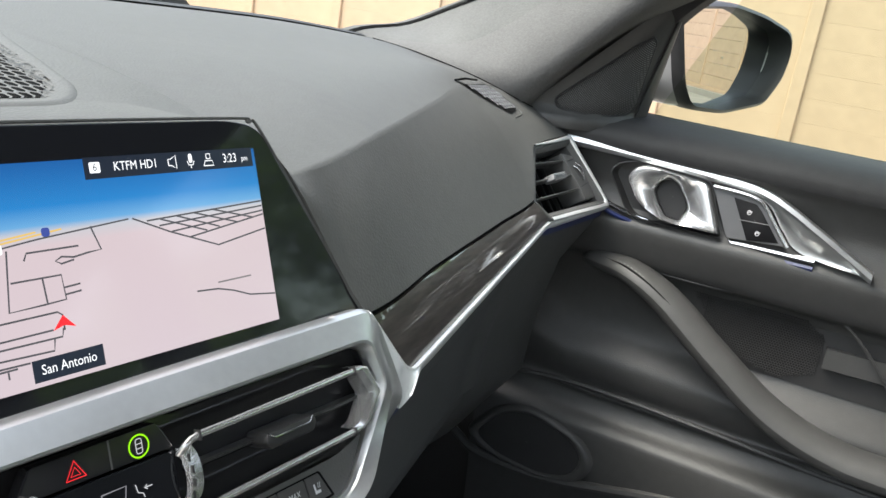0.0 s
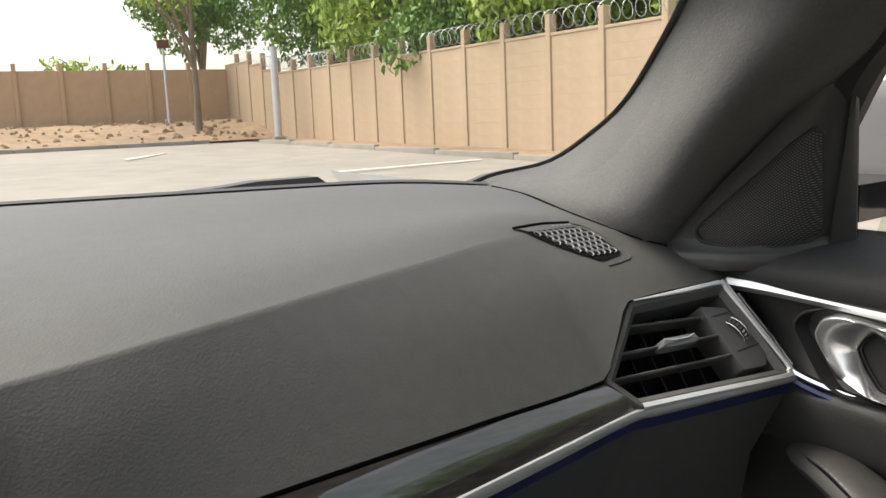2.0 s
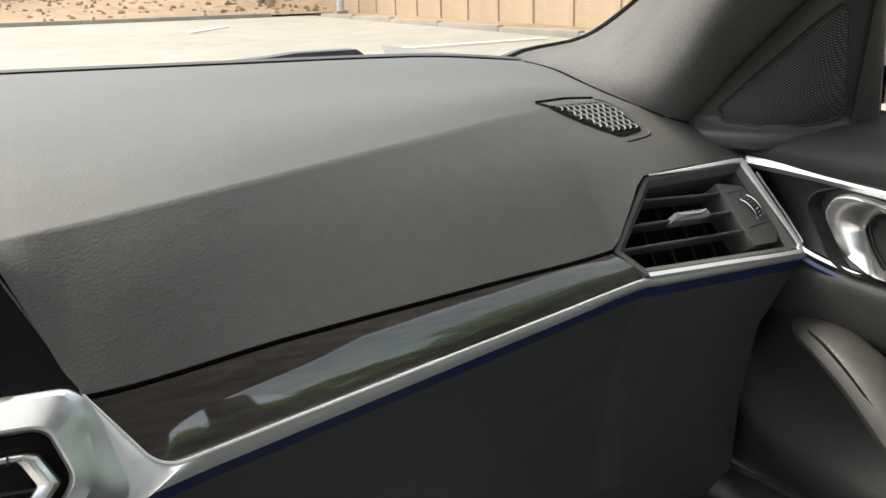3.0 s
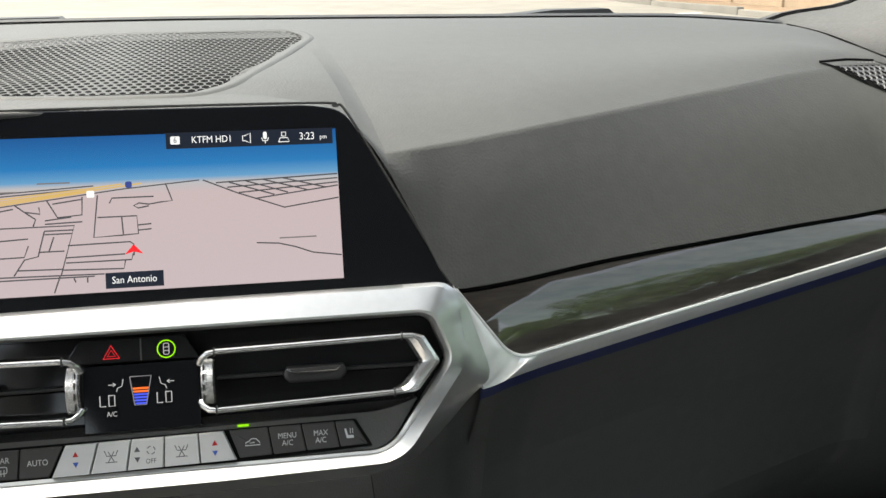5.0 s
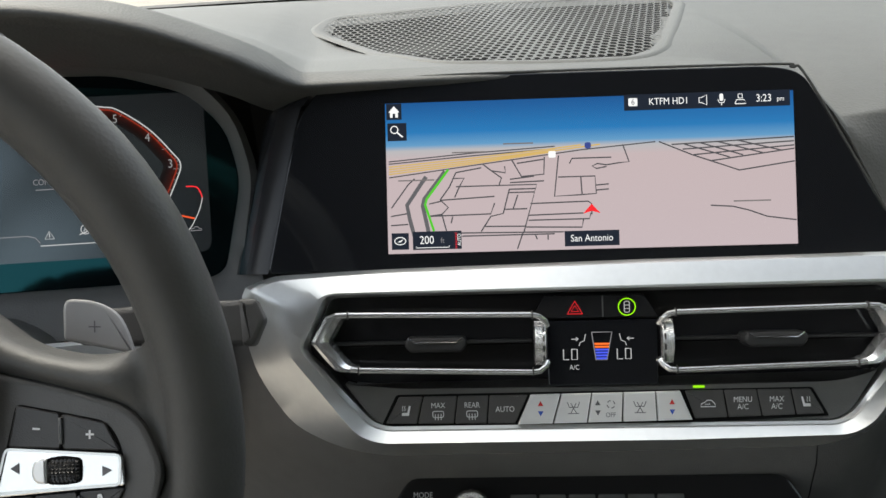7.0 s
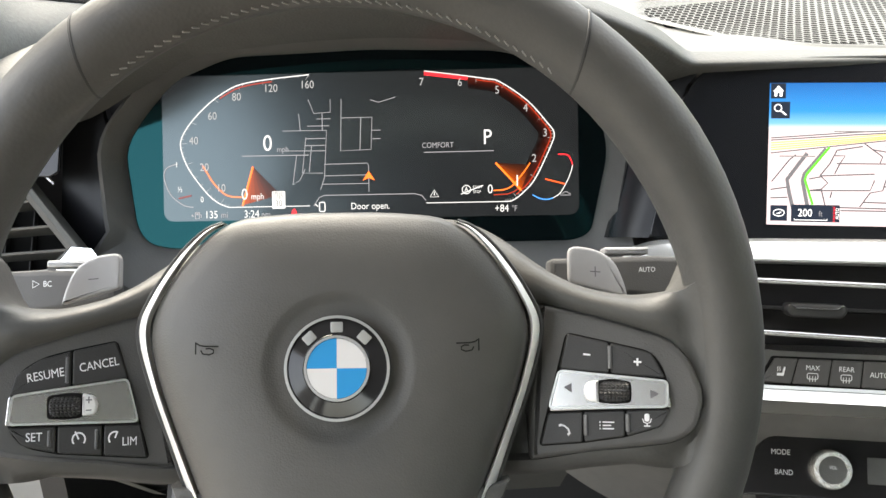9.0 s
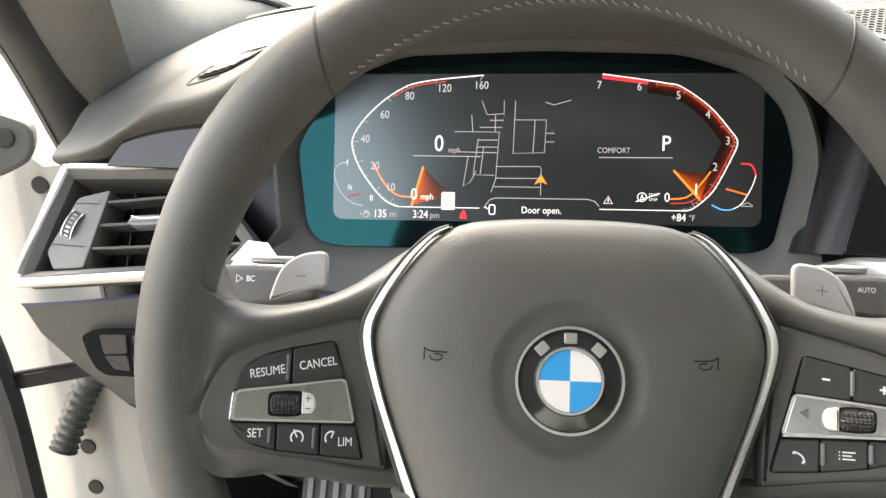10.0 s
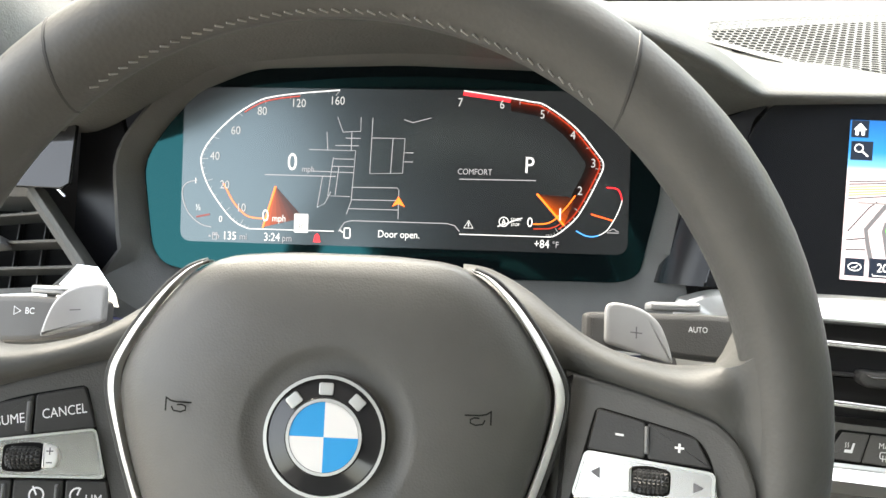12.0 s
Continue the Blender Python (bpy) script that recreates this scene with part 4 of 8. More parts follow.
part("button_panel", plate(rounded([(-156, -16), (-120, -19.5), (30, -19.8), (134, -18.4), (156, -12), (139.6, -36.6), (131, -41.6), (-130, -42), (-138.8, -38.6)], [3, 12, 0, 12, 3, 6, 6, 6, 6], 4), -16, -6, 0.8), DARK, console, m=CON.m)


def slim_vent(s):
    """One of the two wide vents; s: 1 right, -1 left."""
    f = lambda u: u if s > 0 else -u - 4.5
    vent = part("air_vent", plate(rounded([(f(34), 34), (f(158), 34), (f(170), 9), (f(142), -18), (f(34), -18)], 3, 3), -46, -38, 0), VOID, console, "wide black air vent with chrome bars", CON.m)
    part("bezel", loft([[(f(u), v, h) for u, v in ((32, 33.6), (158, 34.6), (163.6, 32), (172.6, 9), (150, -15), (134, -19.6), (32, -19.6))] for h in (-8, -40)]), GLOSS, vent, "glossy black sheet for the shade in the duct wall", CON.m)
    top = [(f(30), 16, -2), (f(31.5), 19, 0.5), (f(35), 21.8, 2), (f(40), 22.7, 2), (f(148), 24.4, 2), (f(154), 24.2, 2)]
    low = [(f(146), -7.4, 2), (f(140), -8.0, 2), (f(40), -10.6, 2), (f(35), -10.2, 1.5), (f(31.5), -7.6, 0), (f(30), -5, -2)]
    for line, name in ((top, "upper"), (low, "lower")):
        part("chrome_bar", tube(line, 1.7, 10, flat=0.9), BARCHROME, vent, "bright chrome bar", CON.m)
    rim_out = [(147, 26.0), (155, 25.6), (160.4, 23.6), (168.6, 9.4), (168.6, 7.6), (156, -7.4), (152, -9.0), (141, -9.8)]
    rim_in = [(147, 22.6), (150, 22.0), (151.4, 19.6), (157, 9.6), (157, 8.2), (148.4, -2.6), (146.4, -4.6), (141, -6.2)]
    ends = []
    for (a, b), (c, d) in zip(rim_out, rim_in):
        e, g = a * 0.5 + c * 0.5, b * 0.5 + d * 0.5
        ends.append([(f(a), b, -8), (f(a), b, 0.8), (f(a * 0.8 + c * 0.2), b * 0.8 + d * 0.2, 2.6), (f(e), g, 2.6), (f(a * 0.15 + c * 0.85), b * 0.15 + d * 0.85, 0.6), (f(c), d, -8)])
    part("chrome_end", loft(ends), BARCHROME, vent, "satin chrome end piece", CON.m, sharp=30)
    for u, vs in ((147, (24.4,)), (141, (-8.0,)), (39, (22.6, -10.4))):
        for v in vs:
            part("joint", plate(rect(f(u) - 0.35, v - 2.4, f(u) + 0.35, v + 2.4), 0, 4.2, 0.1), SWITCH, vent, m=CON.m)
    part("slat", plate(rect(min(f(39), f(160)), 5.9, max(f(39), f(160)), 7.7, 0.6), -24, -6, 0.5), SWITCH, vent, "thin dark slat", m=CON.m)
    part("slat", plate(rect(min(f(39), f(150)), 4.6, max(f(39), f(150)), 5.0), -26, -8, 0.1), GLOSS, vent, m=CON.m)
    for k in range(6):
        u = f(50 + k * 19)
        part("fin", plate(rect(u - 0.5, 25.5, u + 0.5, 31.5), -20, -16, 0.2), SWITCH, vent, "dark upright fin", m=CON.m)
        part("fin", plate(rect(u - 0.4, -6, u + 0.4, 21), -34, -30, 0.2), SWITCH, vent, "dark upright fin", m=CON.m)
    part("ledge", plate(rect(min(f(46), f(150)), 25.4, max(f(46), f(150)), 26.6), -24, -14, 0.3), SWITCH, vent, m=CON.m)
    if s > 0:
        part("gloss_block", plate(rounded([(124, 27), (148, 27.6), (150, 32.4), (124, 32)], 1, 2), -24, -15, 0.8), DARK, vent, "dark damper block", CON.m)
    a, b = sorted((f(77), f(114)))
    part("tab", plate(rounded([(a, 5.8), (a + 3.4, 1.8), (b - 3.4, 1.8), (b, 6), (b - 1.6, 10.4), (a + 1.6, 10.4)], 1.8, 3), -12, 3, 1.8), SWITCH, vent, "dark adjusting tab", m=CON.m)
    part("tab_inlay", tube([(a + 2.6, 10.0, 2.0), (a + 6.5, 7.4, 3.2), (b - 6.5, 7.4, 3.2), (b - 2.6, 10.0, 2.0)], 0.5, 6), CHROME, vent, "fine chrome line", m=CON.m)
    w0, w1 = sorted((f(30.5), f(38.4)))
    rows = []
    for i in range(25):
        a = -1.0 + 2.0 * i / 24
        rows.append([(u, 5.8 + 15.2 * math.sin(a), -9 + 12.5 * math.cos(a) - e) for u, e in ((w0, 3), (w0 + 0.8, 0), (w1 - 0.8, 0), (w1, 3))])
    part("thumb_wheel", loft(rows), KNURL, vent, "knurled chrome thumb wheel", CON.m)
    slot = w1 - 2.6 if s < 0 else w0 + 1.6
    for v in (-3, 3, 9, 14):
        part("wheel_slot", plate(rect(slot, v - 1.8, slot + 0.9, v + 1.8), 1.2, 3.9 if abs(v - 6) < 6 else 2.2, 0.1), BLACK, vent, m=CON.m)


KNURL = material("knurled_chrome", (0.75, 0.75, 0.74), 0.25, 1.0, vary=0.05, bump=1.0, bump_scale=1400)
slim_vent(1)
slim_vent(-1)
# climate read-out between the vents
climate = part("climate_display", plate(rect(-34.5, -19.5, 29.5, 18.6, 1), -12, -4, 0.5), SCREENGLASS, console, "dark climate read-out with pale digits", CON.m)
part("upper_switch", plate(rounded([(-44, 20), (-36, 33), (22, 33.5), (30, 20)], 1.5, 3), -12, -3.5, 0.5), GLOSS, console, "glossy black hazard and assist switches", CON.m)
part("switch_gap", plate(rect(-2.4, 20.4, -1.6, 33), -4, -3.2, 0.1), DARK, console, m=CON.m)
part("hazard_triangle", joined(stroke([(-22.6, 22.4), (-13.8, 22.4), (-18.2, 29.8)], 0.7, 0, True), stroke([(-20.4, 23.7), (-16, 23.7), (-18.2, 27.2)], 0.5, 0, True)), RED_GLOW, console, "red hazard triangle", CON.m @ pose(0, 0, -3.2))
CLIMATE = glow("climate_white", (0.8, 0.82, 0.85), 0.5)
part("assist_ring", stroke([(12 + 4.9 * math.cos(k * math.tau / 28), 26 + 4.9 * math.sin(k * math.tau / 28)) for k in range(28)], 0.7, -3.2, True), GREEN_GLOW, console, "green lit ring", CON.m)
part("assist_car", joined(stroke(rounded([(10.5, 22.8), (13.5, 22.8), (13.5, 29.2), (10.5, 29.2)], 1, 3), 0.45, -3.2, True), strokes([[(10.5, 27), (13.5, 27)], [(10.5, 25), (13.5, 25)]], 0.4, -3.2)), CLIMATE, console, m=CON.m)
for u in (-26.2, 5.0):
    seven = lambda *l: [[(u + 0.8 + x * 0.8, -4.3 + y * 0.75) for x, y in q] for q in l]
    part("digits", strokes(seven([(0, 8), (0, 0), (4, 0)], [(6, 8), (10, 8), (10, 0), (6, 0), (6, 8.4)]), 0.6, -3.4), CLIMATE, climate, m=CON.m)
writing("ac_text", "A/C", CON, -19.2, -9.0, 2.9, CLIMATE, climate, -3.4)
part("fan_gauge", strokes([[(-8.8, 11.5), (-6.6, -4.7), (-0.2, -4.7), (3.0, 11.5), (-8.8, 11.5)]], 0.6, -3.4), GREY_GLOW, climate, m=CON.m)
part("fan_bars", joined(*[flat([(-7.4 + k * 0.2, 5.2 - k * 1.7), (1.4 - k * 0.24, 5.2 - k * 1.7), (1.2 - k * 0.24, 4.1 - k * 1.7), (-7.2 + k * 0.2, 4.1 - k * 1.7)], -3.4) for k in range(2)]), ORANGE_GLOW, climate, m=CON.m)
part("fan_bars", joined(*[flat([(-7.4 + k * 0.2, 5.2 - k * 1.7), (1.4 - k * 0.24, 5.2 - k * 1.7), (1.2 - k * 0.24, 4.1 - k * 1.7), (-7.2 + k * 0.2, 4.1 - k * 1.7)], -3.4) for k in range(2, 6)]), glow("fan_blue", (0.06, 0.1, 0.9), 0.9), climate, m=CON.m)
part("seat_icon", strokes([[(-20.6, 7.6), (-16.6, 7.6)], [(-18, 8.6), (-16.6, 7.6), (-18, 6.6)], [(-12.4, 10.4), (-13.2, 6.6), (-15.6, 5.6), (-16.2, 3.6)], [(7.4, 10.4), (8.2, 6.6), (10.6, 5.6), (11.2, 3.6)], [(11.6, 7.6), (15.6, 7.6)], [(13, 8.6), (11.6, 7.6), (13, 6.6)]], 0.5, -3.4), CLIMATE, climate, m=CON.m)
# buttons below: dark keys either side of five silver ones
REDINK, BLUEINK = material("red_ink", (0.6, 0.03, 0.03), 0.5, vary=0), material("blue_ink", (0.05, 0.12, 0.5), 0.5, vary=0)
INK = material("grey_ink", (0.12, 0.12, 0.13), 0.5, vary=0)


def key_shape(tops, feet, i, v0, v1, f0, f1):
    """Corners of key i in a row: edges along the top and the foot, which rise from v0 to v1 and from f0 to f1."""
    up = lambda u: v0 + (v1 - v0) * (u - tops[0]) / (tops[-1] - tops[0])
    low = lambda u: f0 + (f1 - f0) * (u - feet[0]) / (feet[-1] - feet[0])
    return [(feet[i] + 0.35, low(feet[i])), (feet[i + 1] - 0.35, low(feet[i + 1])), (tops[i + 1] - 0.35, up(tops[i + 1])), (tops[i] + 0.35, up(tops[i]))]


def seat_icon(u, v, key, turn):
    shape = [(-2.6, -2.6), (1.6, -2.6), (2.8, 3.0), (1.7, 3.2), (0.7, -0.8), (-2.4, -0.9)]
    waves = [[(-2.2 + d, 0.2), (-1.8 + d, 1.2), (-2.2 + d, 2.2), (-1.8 + d, 3.2)] for d in (0, 1.3)]
    part("icon", joined(flat([(u + turn * x, v + y) for x, y in shape], -4.4), strokes([[(u + turn * x, v + y) for x, y in l] for l in waves], 0.4, -4.4)), PRINT, key, m=CON.m)


part("key_bed", plate(rounded([(-134, -42.6), (52, -42.4), (127, -39.4), (117.6, -22.6), (-46, -23.4), (-124.6, -23.8)], 1.5, 3), -12, -5.5, 0.3), VOID, console, "dark gap round the keys", CON.m)
tops, feet = [-123.2, -108.5, -88.2, -69.6, -46.6], [-131.3, -112.2, -90.3, -70.9, -54.2]
for i, text in enumerate(("heat", "MAX", "REAR", "AUTO")):
    key = part("button", plate(rounded(key_shape(tops, feet, i, -25.0, -24.8, -40.6, -41.4), 0.8, 2), -8, -4.6, 0.6), PODMAT, console, "dark grey button", CON.m)
    mid = (tops[i] + tops[i + 1] + feet[i] + feet[i + 1]) / 4
    if text in ("MAX", "REAR"):
        writing("label", text, CON, mid, -30.3, 3.3, PRINT, key, -4.4)
        part("icon", joined(stroke(rounded(rect(mid - 3.2, -37.2, mid + 3.2, -33.6), 1, 2), 0.5, -4.4, True), strokes([[(mid + d, -35.2), (mid + d, -38.8)] for d in (-1.7, 0, 1.7)], 0.45, -4.4)), PRINT, key, m=CON.m)
    elif text == "AUTO":
        writing("label", "AUTO", CON, -60.3, -33, 3.4, PRINT, key, -4.4)
    else:
        seat_icon(mid, -33.4, key, 1)
tops, feet = [-45.4, -27.4, -9.5, 8.7, 27.4, 41.8], [-53.2, -32.4, -12.5, 7.8, 28.0, 48.6]
for i in range(5):
    pl = key_shape(tops, feet, i, -24.6, -23.6, -41.8, -40.3)
    # flat pale outline drawn as the highlight on the key's bevel
    part("key_glint", stroke(inset(pl, 0.7), 0.8, -2.45, True), STRIPLIT, console, m=CON.m)
    key = part("button", plate(pl, -8, -2.6, 1.0), SILVERKEY, console, "silver button", CON.m)
    mid = sum(p[0] for p in pl) / 4
    at = mid - 5 * (i == 2)
    if i in (0, 2, 4):
        part("up_mark", flat([(at - 1.6, -31), (at + 1.6, -31), (at, -28)], -2.4), REDINK if i != 2 else INK, key, m=CON.m)
        part("down_mark", flat([(at - 1.6, -34), (at + 1.6, -34), (at, -37)], -2.4), BLUEINK if i != 2 else INK, key, m=CON.m)
    if i == 2:
        writing("label", "OFF", CON, mid + 2.4, -36.8, 2.8, INK, key, -2.4)
        part("icon", joined(*[stroke([(mid + 2.6 + 2.2 * math.cos(k * 1.6 + j * 0.2), -30.6 + 2.2 * math.sin(k * 1.6 + j * 0.2)) for j in range(6)], 0.5, -2.4) for k in range(4)]), INK, key, m=CON.m)
    if i in (1, 3):
        part("icon", joined(stroke([(mid - 3.6, -29), (mid - 2.4, -32), (mid + 2.4, -32), (mid + 3.6, -29)], 0.5, -2.4), strokes([[(mid - 1.6, -29.6), (mid + 1.6, -35.4)], [(mid + 1.6, -29.6), (mid - 1.6, -35.4)], [(mid - 3.2, -35.6), (mid + 3.2, -35.6)]], 0.45, -2.4)), INK, key, m=CON.m)
tops, feet = [44.2, 66.7, 85.7, 105.2, 116.3], [49.7, 69.0, 88.4, 107.8, 124.3]
for i in range(4):
    key = part("button", plate(rounded(key_shape(tops, feet, i, -23.6, -23.4, -39.8, -37.8), 0.8, 2), -8, -4.6, 0.6), PODMAT, console, "dark grey button", CON.m)
    mid = (tops[i] + tops[i + 1] + feet[i] + feet[i + 1]) / 4
    if i in (1, 2):
        writing("label", ("MENU", "MAX")[i - 1], CON, mid, -29.2, 3.3, PRINT, key, -4.4)
        writing("label", "A/C", CON, mid, -33.4, 3.3, PRINT, key, -4.4)
    elif i == 0:
        part("icon", joined(stroke([(mid - 4.2, -33), (mid - 3.6, -31.2), (mid - 1.8, -30.6), (mid - 0.4, -29.2), (mid + 2.2, -29.4), (mid + 4, -31.4), (mid + 4.4, -33)], 0.55, -4.4, True), strokes([[(mid - 1.6, -31.6), (mid + 1.4, -31.6), (mid + 0.6, -31)]], 0.4, -4.4)), PRINT, key, m=CON.m)
    else:
        seat_icon(mid, -31.0, key, -1)
part("status_lamp", plate(rect(49.5, -22.0, 55.8, -20.8), -6, -4.6, 0.1), GREEN_GLOW, console, "small green lamp", CON.m)

# ---- radio strip below, storage door ----
RAD = Plan(CON(0, -99, -30), (0.363, -0.046), 30)
radio = thing("radio_panel", "black radio strip with a knurled volume knob", "radio", RAD(0, 0, -10))
part("panel", plate(rounded([(-146, -20), (-120, 20), (110, 20), (136, -20)], 8, 4), -16, 0, 1.5), GLOSS, radio, m=RAD.m)
part("knob", loft([[(-82 + r * math.cos(k * math.tau / 32), 0 + r * math.sin(k * math.tau / 32), h) for k in range(32)] for r, h in ((13, 0), (12.6, 9), (11.6, 11), (9, 11.2), (8.6, 10.6), (8.5, 10.2))], closed=True), KNURL, radio, "chrome volume knob", RAD.m)
part("knob_face", disc(-82, 0, 9, 6, 10.4, 28, 0.4), DARK, radio, "dark knob face", RAD.m)
for u, v, text in ((-112, 9, "MODE"), (-110, -4, "BAND"), (-82, 1.6, "VOL")):
    writing("label", text, RAD, u, v, 3.6 if u < -90 else 2.2, PRINT, radio, 11.4 if u > -90 else 0.3)
for k in range(6):
    part("preset_key", plate(rect(-58 + k * 18, -8, -42 + k * 18, 9, 1), -1, 1.0, 0.4), DARK, radio, m=RAD.m)


# ---- passenger side trim ----
TJ, SR = Vector((0.186, -0.040, 0.853)), Vector((0.557, 0.004, 0.861))
TL, VB = Vector((0.2190, -0.0563, 0.8082)), Vector((0.583, -0.006, 0.842))
VBR = Vector((0.726, -0.021, 0.847))
trim = thing("wood_trim", "open-pored dark oak trim edged with a satin aluminium strip", "trim", (0.4, -0.03, 0.83))
rows = []
for i in range(41):
    t = i / 40
    b = TL.lerp(VB, t)
    x = TJ.x + (SR.x - TJ.x) * t
    a = Vector((x, table(DASH, max(x, 0.189))[0] - 0.001, table(DASH, max(x, 0.189))[1] - 0.003))
    rows.append([a.lerp(b, s) + Vector((0, -0.002, 0.0006)) * math.sin(math.pi * s) for s in (0, 0.02, 0.2, 0.4, 0.6, 0.8, 0.98, 1)])
part("veneer", loft(rows), WOOD, trim, "dark open-pored oak veneer")
shadow_gap = [Vector((x, table(DASH, x)[0] + 0.001, table(DASH, x)[1] - 0.0015)) for x in [0.189 + 0.368 * i / 40 for i in range(41)]]
part("gap", tube([q + Vector((0, 0.0012, -0.0006)) for q in shadow_gap], 0.0018, 6), VOID, trim, "dark joint")
ribbon = [(TJ + (TL - TJ) * t, CON(182 + 17 * t * 1.25, 52 - 44 * t * 1.25, -11 + 2 * t)) for t in (0, 0.2, 0.4, 0.6, 0.75)]
p0, p2 = TL + (TJ - TL) * 0.25, TL.lerp(VB, 0.038)
for k in range(1, 11):
    t = k / 10
    u, v = table([(0, 198, 4), (0.3, 196.5, -6), (0.5, 196, -12), (0.75, 203, -10.5), (1, 213, -7)], t)
    ribbon.append((p0 * (1 - t) ** 2 + TL * 2 * t * (1 - t) + p2 * t * t, CON(u, v, -9.6 - 3.4 * max(0, t - 0.4))))
for t in (0.065, 0.12, 0.25, 0.5, 0.75, 0.97):
    q = TL.lerp(VB, t)
    ribbon.append((q, q + Vector((0, 0.0005, -0.0125 + 0.004 * t))))
for t in (0.1, 0.4, 0.7, 1.0):
    q = VB.lerp(VBR, t) + Vector((0, -0.001, -0.002))
    ribbon.append((q, q + Vector((0, 0.0005, -0.0075))))
lift = Vector((0, -0.0025, 0))
upper, lower = smooth_line([a + lift for a, b in ribbon], 120), smooth_line([b for a, b in ribbon], 120)
part("strip", loft([[a + Vector((0, 0.006, 0.0)), a, a.lerp(b, 0.25) + Vector((0, -0.0014, 0.0)), a.lerp(b, 0.6) + Vector((0, -0.0012, 0.0)), b, b + Vector((0, 0.010, -0.001))] for a, b in zip(upper, lower)]), STRIPLIT, trim, "satin aluminium strip", sharp=50)
part("strip_edge", tube(upper[:90], 0.0011, 6), STRIPLIT, trim, "bright strip edge")
sl = lower
glow_line = [p + Vector((0, 0.003, -0.001)) for i, p in enumerate(sl)][44:]
part("light_line", loft([[p, p + Vector((0, 0.003, -0.009))] for p in glow_line]), BLUEPAINT, trim, "dark blue light guide")
# lower dashboard and glove box
LOWER_FALL = [Vector(q) for q in ((0, 0.004, -0.002), (0, 0.012, -0.02), (0, 0.04, -0.07), (0, 0.055, -0.14), (0, 0.06, -0.22), (0, 0.14, -0.34), (0, 0.3, -0.45))]
corner = [CON(u, v, h) for u, v, h in ((126, -60, -22), (140, -57.5, -22), (151, -53, -22), (163, -43, -21.5), (174, -33, -20), (181, -25, -18.5), (189, -16.5, -17), (200, -8, -15), (212, -6.5, -15))]
sweep = smooth_line(corner, 24) + [sl[i] + Vector((0, 0.002, -0.001)) for i in range(50, 120)]
first = [CON(126 + d * 0.12, -60 - d, h) - CON(126, -60, -22) for d, h in SKIRT_FALL] + [Vector((0, 0.3, -0.45))]
rows = []
for i, p in enumerate(sweep):
    k = max(0.0, min(1.0, (i - 3) / 26))
    k = k * k * (3 - 2 * k)
    rows.append([p + a.lerp(b, k) for a, b in zip(first, LOWER_FALL)])
part("lower_dash", loft(rows), DARK, dashboard, "dark lower dashboard", sharp=80)
glove = thing("glove_box", "dark plastic glove box lid below the trim", "glove box", (0.45, 0.03, 0.7))
rows = []
for i in range(58, 108):
    p = sl[i] + Vector((0, 0.002, -0.003))
    e = 0.004 if i in (58, 107) else 0.0
    rows.append([p + Vector((0, 0.047 + e, -0.075)), p + Vector((0, 0.0425 + e, -0.078)), p + Vector((0, 0.0475 + e, -0.105)), p + Vector((0, 0.055 + e, -0.14)), p + Vector((0, 0.0590 + e, -0.205)), p + Vector((0, 0.063 + e, -0.208))])
part("lid", loft(rows), DARK, glove)
part("catch", box(0.44, 0.036, 0.735, 0.49, 0.046, 0.745, 0.002), BLACK, glove, "black catch")




